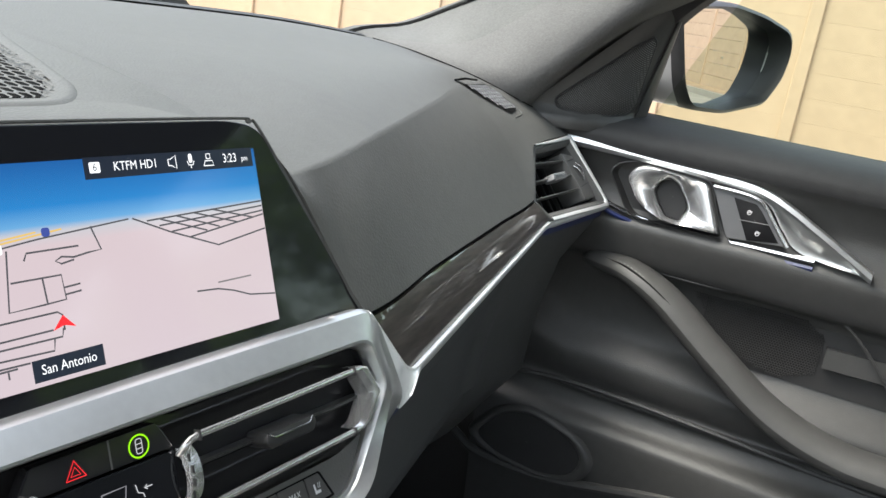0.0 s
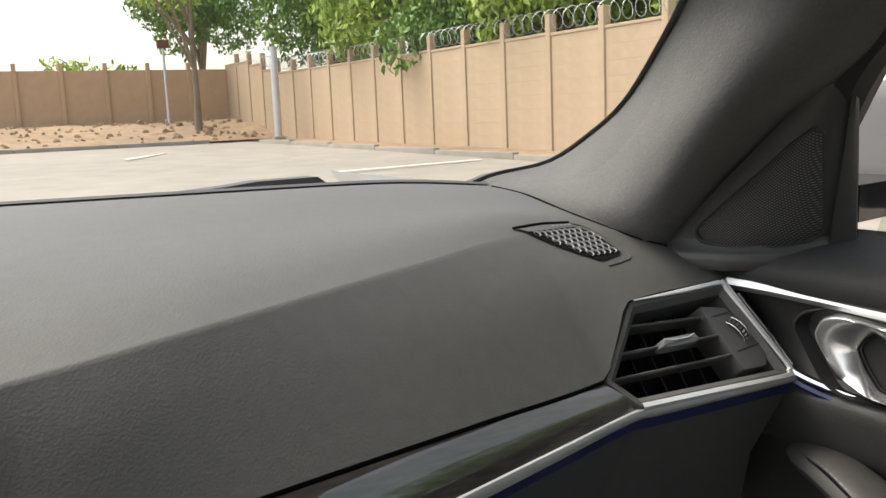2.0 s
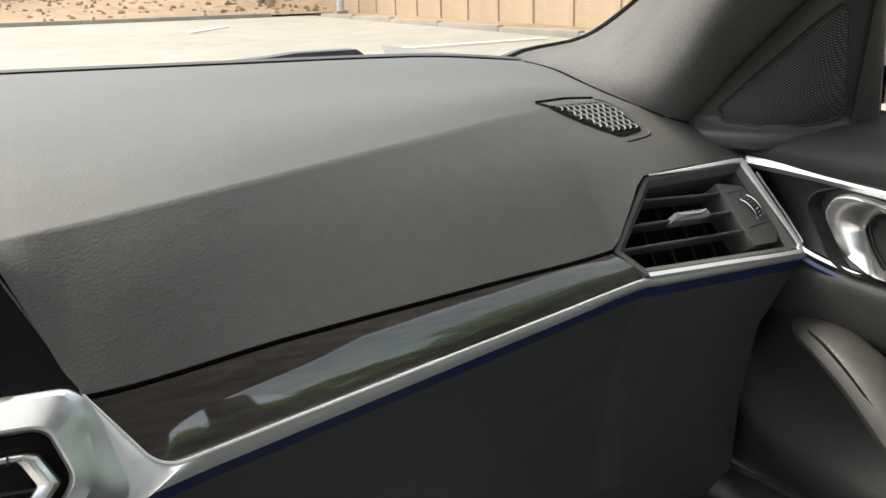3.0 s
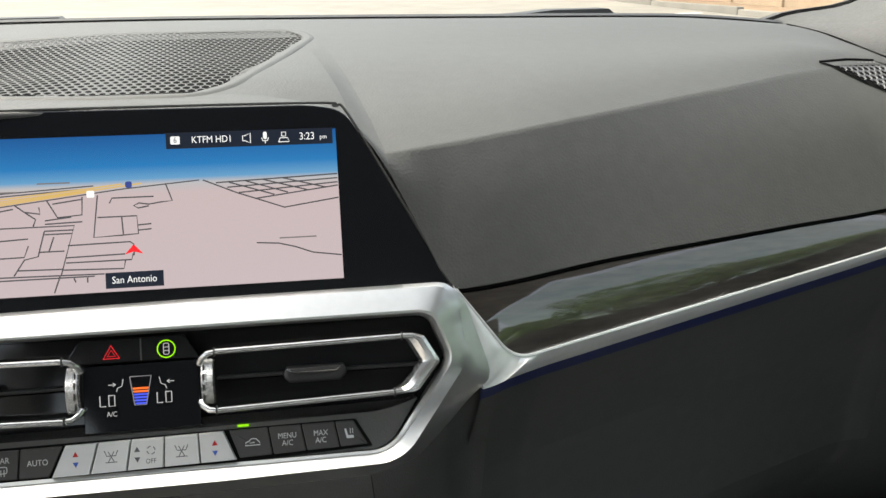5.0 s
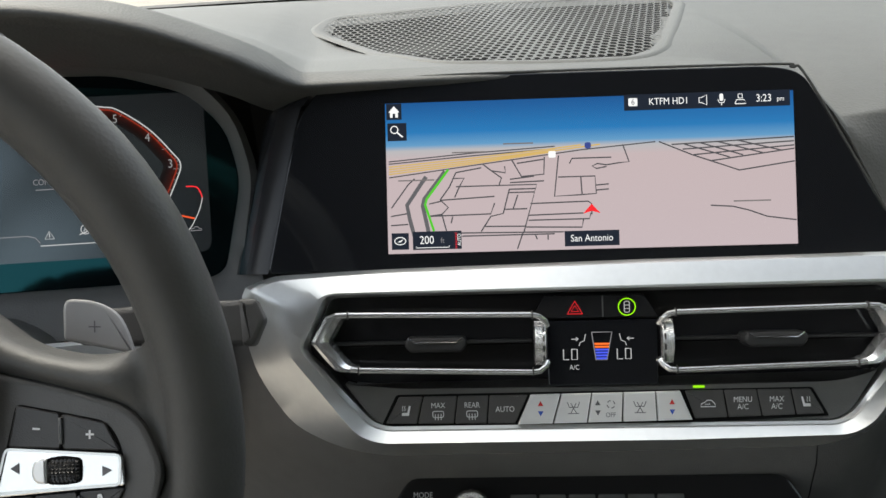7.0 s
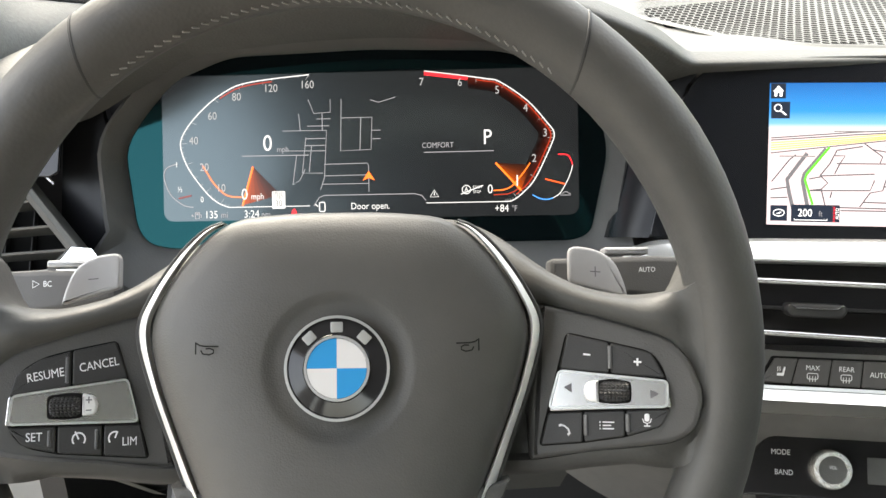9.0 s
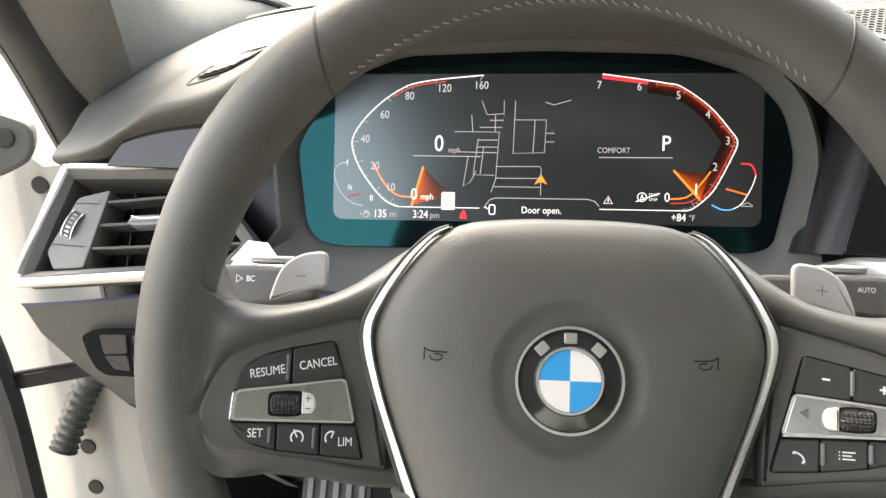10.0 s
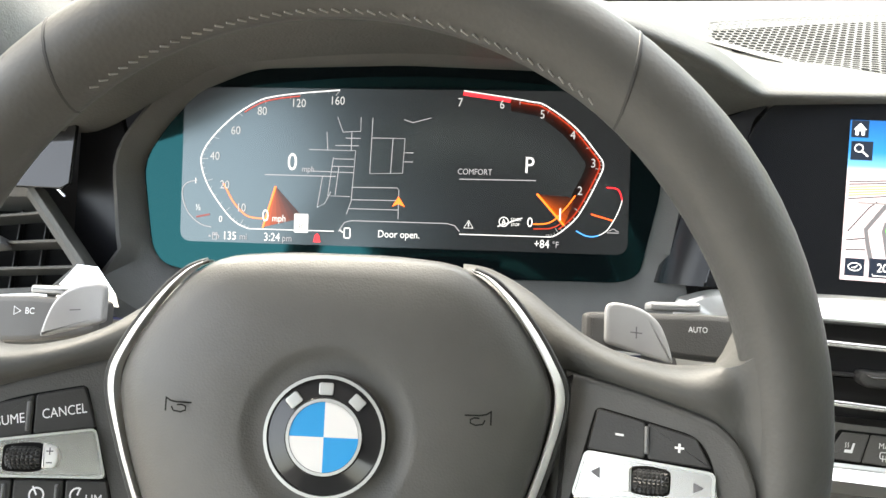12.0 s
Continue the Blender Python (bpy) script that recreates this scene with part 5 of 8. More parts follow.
def corner_vent(label, at, across, normal, outline, s):
    """An outer air vent with five corners in its own plane (millimetres); s: 1 thumb wheel on the right, -1 on the left."""
    n = Vector(normal).normalized()
    e1 = (Vector(across) - n * Vector(across).dot(n)).normalized()
    m = Matrix.Translation(at) @ Matrix((e1, n.cross(e1), n)).transposed().to_4x4() @ Matrix.Scale(0.001, 4)
    g = lambda u, v: (u * s, v)
    ob = thing("air_vent", label, "air vent", m @ Vector((0, 0, -15)))
    corners = [g(u, v) for u, v in outline]
    mouth = rounded(corners, [3, 7, 10, 3, 3], 5)
    part("frame", band([inset(mouth, d) for d in (-1.5, -0.5, 0.6, 4.2)], (-16, -1, 0.6, 0.4)), SOFT, ob, "dark grey surround", m)
    part("inner_frame", band([inset(mouth, d) for d in (4.0, 5.0, 8.5, 9.5)], (0.5, -0.6, -5, -34)), DARK, ob, "sloping dark funnel", m, sharp=25)
    part("backing", plate(inset(mouth, 6), -38, -33, 0), VOID, ob, "black sheet for the shade in the duct", m)
    # aluminium along the top, the outer side and the foot
    (ax, ay), (bx, by), (cx, cy), (dx, dy), (ex, ey) = outline
    def along(d, h, w):
        run = [(ax + 3, ay - 0.5 * d), (ax + (bx - ax) * 0.5, ay - d), (bx - 9, by - d), (bx - 3.6, by - d - 0.8), (bx - d * 1.02, by - d - 4.5), (bx + (cx - bx) * 0.5 - d, (by + cy) / 2), (cx - d - 1.4, cy + d + 8), (cx - d - 2.6, cy + d + 2.4), (cx - d - 9, cy + d + 0.2), ((cx + dx) / 2, (cy + dy) / 2 + d), (dx + 1, dy + d)]
        return [Vector((*g(u, v), h)) for u, v in run]
    flank = [smooth_line(along(d, h, 0), 90) for d, h in ((-2.2, -6), (-2.0, 0.8), (-0.6, 2.6), (2.4, 2.4), (3.2, 0.2))]
    thin = lambda i: (0.5 if s > 0 else 0.8) + (0.5 if s > 0 else 0.2) * min(1, i / 26)
    edge = []
    for i in range(90):
        mid = flank[2][i]
        edge.append([mid + (l[i] - mid) * thin(i) for l in flank])
    part("edging", loft(edge), STRIPLIT, ob, "satin aluminium edging", m, sharp=40)
    # three blades, a tab and the side block
    for (u0, v0), (u1, v1) in (((-37, 24.6), (44, 18.6)), ((-51, 5.3), (49, 1.6)), ((-65, -12.4), (54, -15.6))):
        ends = []
        for u, v in ((u0, v0), (u1, v1)):
            u, v = g(u, v)
            ends.append([(u, v - 0.9, -5.5), (u, v + 0.2, -4.6), (u, v + 1.0, -5.5), (u, v + 2.6, -26), (u, v + 0.6, -26)])
        part("slat", loft(ends, closed=True, cap=True), DARK, ob, "dark grey slat", m)
    for k in range(4):
        u = -28 + 19 * k
        part("fin", plate([g(u - 0.5, -30), g(u + 0.5, -30), g(u + 0.5, 34), g(u - 0.5, 34)], -32, -27, 0.2), SWITCH, ob, "dark upright fin", m)
    part("tab", plate(rounded([g(-18, 1.0), g(-13, -0.6), g(13, -1.4), g(18, 0.8), g(15, 6.4), g(-14, 7.4)], 1.6, 3), -10, 2.4, 1.6), TABGREY, ob, "grey adjusting tab", m)
    part("tab_edge", tube([Vector((*g(-14, 6.6), 1.8)), Vector((*g(-6, 4.4), 2.7)), Vector((*g(8, 3.8), 2.7)), Vector((*g(15, 5.8), 1.8))], 0.6, 6), BARCHROME, ob, "thin bright tab edge", m)
    part("wheel_block", plate(rounded([g(36, 27.5), g(60, 22), g(77.5, -18), g(71, -31), g(48.5, -30)], [2, 3, 3, 2, 2], 3), -34, -3.4, 0.9), DARK, ob, "dark side block", m)
    part("block_joint", tube([Vector((*g(42.5, 17), -3.2)), Vector((*g(61.5, 18), -3.2))], 0.35, 5), BLACK, ob, m=m)
    part("block_joint", tube([Vector((*g(50, -14.5), -3.2)), Vector((*g(75, -12.5), -3.2))], 0.35, 5), BLACK, ob, m=m)
    tilt = Vector((5.5, -13, 0)).normalized()
    side = Vector((13, 5.5, 0)).normalized()
    def on_wheel(a, w):
        q = Vector((61, 2.2, 0)) + tilt * (13.0 * math.sin(a)) + side * w
        return Vector((*g(q.x, q.y), -9.6 + 9.4 * math.cos(a)))
    turn = [-1.0 + 2.0 * i / 16 for i in range(17)]
    part("thumb_wheel", loft([[on_wheel(a, w) for w in (-4, -3.2, 3.2, 4)] for a in turn]), SWITCH, ob, "small ribbed dark wheel", m)
    for w in (-4, 4):
        part("wheel_edge", tube([on_wheel(a, w) + Vector((0, 0, 0.3)) for a in turn], 0.55, 5), BARCHROME, ob, "thin bright edge", m)
    for i in range(7):
        a = -0.8 + 1.6 * i / 6
        part("rib", loft([[on_wheel(a - 0.05, w) + Vector((0, 0, 0.35)) for w in (-1.6, 1.6)], [on_wheel(a + 0.05, w) + Vector((0, 0, 0.35)) for w in (-1.6, 1.6)]]), PRINT if i > 3 else TABGREY, ob, m=m)
    return ob


corner_vent("passenger side air vent in an aluminium surround", (0.6364, 0.0098, 0.8754), (0.095, -0.004, 0.002), (-0.077, -0.794, 0.603), [(-27.5, 41.5), (67.5, 42.5), (88, -44.5), (-57, -38), (-77, -14)], 1)
corner_vent("driver side air vent in an aluminium surround", (-0.6544, 0.0112, 0.8608), (0.1, 0.002, 0.003), (0.011, -0.807, 0.591), [(-29, 44), (72.5, 45.5), (97, -41.5), (-55, -34), (-76, -13)], -1)


# ---- instrument cluster ----
CLUSTERGLASS = material("coated_glass", (0.004, 0.006, 0.007), 0.07, vary=0, spec=0.9)
CLUSTERGLASS.node_tree.nodes["Principled BSDF"].inputs["Specular Tint"].default_value = (0.08, 0.46, 0.49, 1)
cluster = thing("instrument_cluster", "digital instrument cluster under a dark hood with lit dials", "instrument display", CLU(0, -70, -20))
KG = rounded([(-178, -4), (-170, -62), (-162, -74), (-145, -78), (146, -76), (158, -71), (171, -12), (163, 22), (140, 46), (95, 60), (0, 63), (-100, 60), (-140, 44), (-162, 20)], 12, 4)
part("glass", plate(KG, -6, 0, 0.4), CLUSTERGLASS, cluster, "glossy dark display glass", CLU.m)
kr = resample(KG, 120, (0, 63))


def flared(d):
    """The glass edge moved outwards, most below, less at the sides and least above."""
    out = []
    for a, b in zip(kr, inset(kr, -d)):
        w = 0.3 if a[1] > 20 else 1.0 if a[1] < -66 else 0.3 + 0.1 * (20 - a[1]) / 86 if a[1] > -60 else 0.7
        out.append((a[0] + (b[0] - a[0]) * w, a[1] + (b[1] - a[1]) * w))
    return out


part("surround", band([kr, flared(2), flared(9), flared(20), flared(32), flared(44)], (-1, 3, 7, 14, 20, 16)), DARK, cluster, "grained grey surround", CLU.m)
DIALGREY = glow("dial_grey", (0.44, 0.45, 0.47), 0.5)
DIALWHITE = glow("dial_white", (0.9, 0.92, 0.95), 0.5)
DISPLAYBLACK = material("display_black", (0.006, 0.006, 0.007), 0.24, vary=0, emit=(0.012, 0.0125, 0.014), strength=0.5, spec=1.0, coat=0.6)
DISPLAYBLACK.node_tree.nodes["Principled BSDF"].inputs["Specular Tint"].default_value = (0.66, 0.9, 0.95, 1)
DISPLAYBLACK.node_tree.nodes["Principled BSDF"].inputs["Coat Roughness"].default_value = 0.2
part("screen", flat(rounded(rect(-150, -58, 150, 47), 8), 0.15), DISPLAYBLACK, cluster, "dark lit display", CLU.m)
arcL = [(-42, 46), (-70, 43.5), (-88, 41), (-99, 37.5), (-114, 28), (-128, 14.5), (-136, 2), (-136, -8), (-130, -22), (-118, -38), (-110, -45), (-102, -48.4), (-43, -48.4)]
arcR = [(41, 46.5), (66, 43), (85, 40), (95, 37.5), (114, 24), (128, 8), (133, 0), (130, -10), (119, -32), (110, -42), (103, -47), (98, -47.8), (41, -47.8)]
flat2 = lambda pts, n: [(p.x, p.y) for p in smooth_line([(*q, 0) for q in pts], n)]
dl, dr = flat2(arcL[:12], 70), flat2(arcR[:12], 70)
part("dial_line", joined(stroke(dl, 0.8, 0.4), stroke([arcL[11], arcL[12]], 0.6, 0.4)), DIALWHITE, cluster, "white speed dial line", CLU.m)
part("dial_line", joined(stroke(dr, 0.8, 0.4), stroke([arcR[11], arcR[12]], 0.6, 0.4)), DIALWHITE, cluster, "white rev dial line", CLU.m)


def inner_line(l, d, a, b):
    c = (-75, 0) if l is dl else (75, 0)
    return [(c[0] + (x - c[0]) * d, c[1] + (y - c[1]) * d) for x, y in l[a:b]]


def ticks(l, k, w):
    c = (-75, 0) if l is dl else (75, 0)
    return [[(x, y), (c[0] + (x - c[0]) * (1 - w), c[1] + (y - c[1]) * (1 - w))] for x, y in l[::k]]


part("dial_ticks", strokes(ticks(dl, 8, 0.08) + ticks(dl, 2, 0.035), 0.3, 0.42), DIALGREY, cluster, m=CLU.m)
part("dial_ticks", strokes(ticks(dr, 10, 0.08) + ticks(dr, 2, 0.035), 0.3, 0.42), DIALGREY, cluster, m=CLU.m)
DIMRED = glow("display_dim_red", (0.35, 0.03, 0.01), 0.39)
for k in range(5):
    fade = glow("dial_fade", (0.34, 0.035, 0.012), 0.10 * (1 - k / 5) ** 2)
    part("dial_glow", stroke(inner_line(dr, 0.955 - 0.032 * k, 8, 58), 2.8, 0.3), fade, cluster, "dim red glow inside the dial", CLU.m)
dial_red = glow("dial_red_line", (0.60, 0.045, 0.015), 0.42)
for line in (inner_line(dl, 0.955, 6, 24), inner_line(dr, 0.958, 10, 60), [(89.3, -42.9), (99.3, -42.5), (104.2, -40.8), (107.4, -38.4)]):
    part("dial_line", stroke(line, 0.8, 0.45), dial_red, cluster, "thin red line inside the dial", CLU.m)
part("red_zone", stroke([(x, y - 1.6) for x, y in dr[:9]], 2.6, 0.5), RED_GLOW, cluster, "red rev limit", CLU.m)
for tip, foot_a, foot_b in (((-84, -19.3), (-92, -47), (-64, -40)), ((91, -20), (109, -40), (116, -22))):
    tip, foot_a, foot_b = Vector(tip), Vector(foot_a), Vector(foot_b)
    for k in range(6):
        a, b = foot_a.lerp(foot_b, k / 6), foot_a.lerp(foot_b, (k + 1) / 6)
        fade = (1 - k / 6) ** 2
        part("needle_fan", flat([tuple(tip.lerp(a, 0.04)), tuple(a), tuple(b), tuple(tip.lerp(b, 0.04))], 0.32), glow("display_orange_fade", (0.42, 0.06, 0.0), 0.03 + 0.5 * fade), cluster, "dim orange needle glow", CLU.m)
for tip in (stroke([(-84, -19.3), (-92, -47.5)], 1.3, 0.55), stroke([(91, -20), (109, -40)], 1.3, 0.55)):
    part("needle", tip, ORANGE_GLOW, cluster, "orange needle", CLU.m)
for line in ([(-120.8, -17.8), (-117.8, -22.8), (-114.1, -29.2), (-108, -36.3), (-101.2, -40.5), (-89.9, -41.3)], [(89.2, -39.8), (97.4, -39.2), (102.7, -36.7), (106.7, -32.4), (111.4, -26.7), (115.7, -20.5)]):
    part("low_arc", stroke(flat2(line, 20), 0.8, 0.5), ORANGE_GLOW, cluster, "thin orange arc", CLU.m)
for t, u, v in (("160", -43.5, 38.6), ("120", -70, 36.6), ("80", -95, 31), ("60", -113, 17.6), ("40", -127, 0), ("20", -119.5, -19.3), ("10", -107.5, -34.6), ("7", 39, 38.6), ("6", 66.5, 37.6), ("5", 93, 31.5), ("4", 113, 18.4), ("3", 126.6, 0.4), ("2", 118.6, -17.6)):
    writing("dial_number", t, CLU, u, v, 5.8, DIALGREY, cluster, 0.6)
writing("dial_number", "1", CLU, 106.3, -33.4, 8.2, DIALWHITE, cluster, 0.6)
writing("dial_number", "0", CLU, 87, -39, 6.6, DIALWHITE, cluster, 0.6)
writing("dial_number", "0", CLU, -90.4, -39.6, 8.4, DIALWHITE, cluster, 0.6)
writing("unit", "mph", CLU, -81, -41, 4.6, DIALWHITE, cluster, 0.6)
writing("speed", "0", CLU, -73, -3.2, 12, DIALWHITE, cluster, 0.6)
writing("unit", "mph", CLU, -62, -7.4, 4.2, GREY_GLOW, cluster, 0.6)
writing("gear", "P", CLU, 85.5, -2, 11, DIALWHITE, cluster, 0.6)
writing("mode", "COMFORT", CLU, 50, -6.8, 4.0, GREY_GLOW, cluster, 0.6)
writing("range", "135", CLU, -115, -53.8, 5.6, DIALWHITE, cluster, 0.6)
writing("range", "mi", CLU, -105.4, -54, 4.6, GREY_GLOW, cluster, 0.6)
writing("clock", "3:24", CLU, -85.5, -53.8, 5.6, DIALWHITE, cluster, 0.6)
writing("clock", "pm", CLU, -75, -54.2, 4.6, GREY_GLOW, cluster, 0.6)
writing("message", "Door open.", CLU, 0.8, -49.4, 5.0, DIALWHITE, cluster, 0.6)
writing("outside_temperature", "+84", CLU, 95, -52.8, 5.4, DIALWHITE, cluster, 0.6)
writing("outside_temperature", "°F", CLU, 104, -53, 4.2, GREY_GLOW, cluster, 0.6)
for l in ([(-92, -11.6), (-43, -11.8)], [(40, -11.6), (90, -11.4)]):
    part("rule", stroke(l, 0.6, 0.45), GREY_GLOW, cluster, m=CLU.m)
part("message_frame", strokes([[(-40, -48.4), (-36, -42.4), (-32, -41), (33, -41), (38, -42.4), (41, -46)]], 0.6, 0.45), GREY_GLOW, cluster, m=CLU.m)
speedsign = part("speed_sign", flat(rect(-70.4, -50, -60.8, -37.4, 0.8), 0.5), DIALWHITE, cluster, "white speed limit sign", CLU.m)
writing("sign_text", "30", CLU, -65.6, -46.4, 4.6, BLACK, speedsign, 0.7)
writing("sign_text", "SPEED", CLU, -65.6, -39.5, 2.6, BLACK, speedsign, 0.7)
writing("sign_text", "LIMIT", CLU, -65.6, -42.3, 2.6, BLACK, speedsign, 0.7)
part("belt_lamp", flat([(-57, -56), (-56, -51.6), (-54.4, -50), (-53, -51.6), (-52, -56)], 0.5), RED_GLOW, cluster, "red belt warning", CLU.m)
part("door_icon", joined(stroke(rounded(rect(-36, -52.6, -32, -46), 1, 2), 0.8, 0.5, True), stroke([(-37, -49), (-39, -47.4)], 0.8, 0.5)), DIALWHITE, cluster, m=CLU.m)
part("warning_icon", joined(stroke([(44, -43.6), (50, -43.6), (47, -38.6)], 0.6, 0.5, True), stroke([(47, -40), (47, -42.6)], 0.6, 0.5)), DIALWHITE, cluster, m=CLU.m)
part("stop_icon", joined(stroke([(70 + 3 * math.cos(k * math.tau / 16), -38.8 + 3 * math.sin(k * math.tau / 16)) for k in range(16)], 0.6, 0.5, True), stroke([(66, -42), (82, -36)], 0.7, 0.5)), DIALWHITE, cluster, m=CLU.m)
writing("stop_text", "A", CLU, 70, -38.8, 3.6, DIALWHITE, cluster, 0.6)
writing("stop_text", "START", CLU, 78, -37.2, 2.0, DIALWHITE, cluster, 0.6)
writing("stop_text", "STOP", CLU, 77.6, -40.6, 2.0, DIALWHITE, cluster, 0.6)
part("temperature_gauge", stroke(flat2([(131.5, -45.9), (136.4, -42.7), (140.6, -36.1), (143.8, -29.4), (145.7, -22.8)], 20), 0.6, 0.5), DIALWHITE, cluster, m=CLU.m)
part("hot_zone", stroke(flat2([(135.6, -14.9), (141.8, -15.4), (144.2, -18.2), (145.7, -22.8)], 12), 0.8, 0.5), RED_GLOW, cluster, "red hot end of the gauge", CLU.m)
part("cold_zone", stroke(flat2([(117, -43.4), (122.5, -46.2), (127.6, -46.8), (131.5, -45.9)], 12), 0.8, 0.5), glow("cold_blue", (0.06, 0.32, 0.9), 0.7), cluster, "blue cold end of the gauge", CLU.m)
part("temperature_needle", stroke([(126.1, -32.3), (140, -36.1)], 1.0, 0.6), glow("needle_red", (0.95, 0.10, 0.02), 0.8), cluster, m=CLU.m)
part("car_icon", stroke([(136.6, -42.6 - 1.4), (137.4, -42.8), (138.8, -42.6), (139.6, -41.6), (141.4, -41.6), (142.6, -42.8), (143.8, -43), (144, -44)], 0.5, 0.5, True), GREY_GLOW, cluster, m=CLU.m)
part("pump_icon", joined(stroke(rect(-126.8, -56.2, -123.9, -51.6), 0.7, 0.5, True), flat(rect(-126.2, -53.6, -124.5, -52.2), 0.55), strokes([[(-123.6, -53), (-122.6, -53.6), (-122.6, -55.6)], [(-129.6, -54), (-128, -54)], [(-128.6, -53.2), (-129.6, -54), (-128.6, -54.8)]], 0.6, 0.5)), GREY_GLOW, cluster, m=CLU.m)
part("fuel_gauge", stroke(flat2([(-139, -16.3), (-147, -19), (-149.4, -26), (-145, -38), (-136, -46), (-128, -48)], 24), 0.6, 0.5), GREY_GLOW, cluster, m=CLU.m)
part("fuel_needle", stroke([(-129.4, -39.4), (-139, -41.4)], 1.1, 0.6), DIMRED, cluster, m=CLU.m)
for t, u, v in (("1", -140, -17), ("½", -137.6, -35), ("0", -121.6, -42.6)):
    writing("fuel_mark", t, CLU, u, v, 4.2, DIALWHITE, cluster, 0.6)
streets = [[(-43, 28.2), (-39, 18), (-27, 18.7), (-27, 28)], [(-19, 27.9), (-20, -9.3), (2, -8.6), (3, 14.4), (-19, 14.4)], [(-5, 14.5), (-6, -9)], [(3, 5), (9, 5)], [(3, -1), (9, -1)], [(-62, 5.9), (-30, 5.7), (-32, -28), (-35, -36.9)], [(-32, -18.7), (-1, -18.4), (0, -20), (0, -38.9)]]
side_streets = [[(-32, -27), (0, -26.8)], [(-34, -33), (0, -33)], [(-45, 0), (-31, 0)], [(-46, -5), (-31, -5)], [(-60, -8.5), (-31, -9)], [(-45, 1), (-48, -24.7), (-33, -25)], [(-41, -5), (-43, -24)], [(-52, -12), (-55, -32.8), (-50, -30), (-46, -22)], [(2, 26.9), (8, 25), (20, 28.4)], [(-37, 14), (-27, 14)], [(-44, 9), (-28, 9)], [(-50, 18), (-49, 6)], [(-33, 18), (-33, 6)]]
for l in streets + side_streets:
    part("street_line", stroke(l, 0.5, 0.4), GREY_GLOW, cluster, "", CLU.m)
part("position_arrow", flat([(0, -24), (4.4, -31), (0, -29), (-4.4, -31)], 0.6), ORANGE_GLOW, cluster, "orange position arrow", CLU.m)


# ---- steering wheel ----
wheel = thing("steering_wheel", "dark leather three-spoke steering wheel with silver trimmed hub", "steering wheel", WHL(0, -60, -60))
CX, MIRROR = -0.5, -10.0
DROP = {1: -4.0, -1: -8.0}


def rim_point(a, r=157.0, h=0.0):
    return (CX + r * math.cos(a), -3 + r * math.sin(a), h - 21.0 + 0.155 * r * math.sin(a))


rows, seg = [], 20
for i in range(96):
    a = i * math.tau / 96
    deg = math.degrees(a) % 360
    thick = 15.4 + 1.0 * math.exp(-((deg - 35) / 14) ** 2) + 1.0 * math.exp(-((deg - 145) / 14) ** 2)
    rows.append([rim_point(a, 170.0 + thick * math.cos(k * math.tau / seg), 15.5 * math.sin(k * math.tau / seg)) for k in range(seg)])
part("rim", loft(rows, closed=True, ring=True), LEATHER, wheel, "smooth dark leather rim", WHL.m)
for deg, skew in ((52, 0.045), (128, -0.045), (235, 0), (305, 0)):
    a = radians(deg)
    part("seam", loft([[rim_point(a + d + skew * math.cos(k * math.tau / seg), 170.0 + (15.6 + e) * math.cos(k * math.tau / seg), (15.7 + e) * math.sin(k * math.tau / seg)) for k in range(seg)] for d, e in ((-0.006, -0.5), (-0.003, 0.2), (0.003, 0.2), (0.006, -0.5))], closed=True), BLACK, wheel, m=WHL.m)
THREAD = material("pale_thread", (0.34, 0.34, 0.33), 0.7, vary=0.1)
stitches = []
for i in range(46):
    a = radians(54 + 72 * i / 45)
    p, q = rim_point(a - 0.006, 155.0, 3.0), rim_point(a + 0.009, 155.0, 6.0)
    stitches.append(tube([p, q], 0.4, 5))
part("stitching", joined(*stitches), THREAD, wheel, "grey thread stitching", WHL.m)


def tilted(s):
    """The switch panels rise towards the rim."""
    m = Matrix.Identity(4)
    m[2][0] = 0.28 * s
    return WHL.m @ Matrix.Translation((2.5, 0, -12 - 0.28 * 118 + DROP[s]) if s > 0 else (-97 * 0.11, 0, -12 - 0.28 * 118 + DROP[s])) @ m @ Matrix.Diagonal((1 if s > 0 else 0.89, 1, 1, 1))


class Tipped:
    def __init__(self, s):
        self.m = tilted(s)


TIP = {1: Tipped(1), -1: Tipped(-1)}


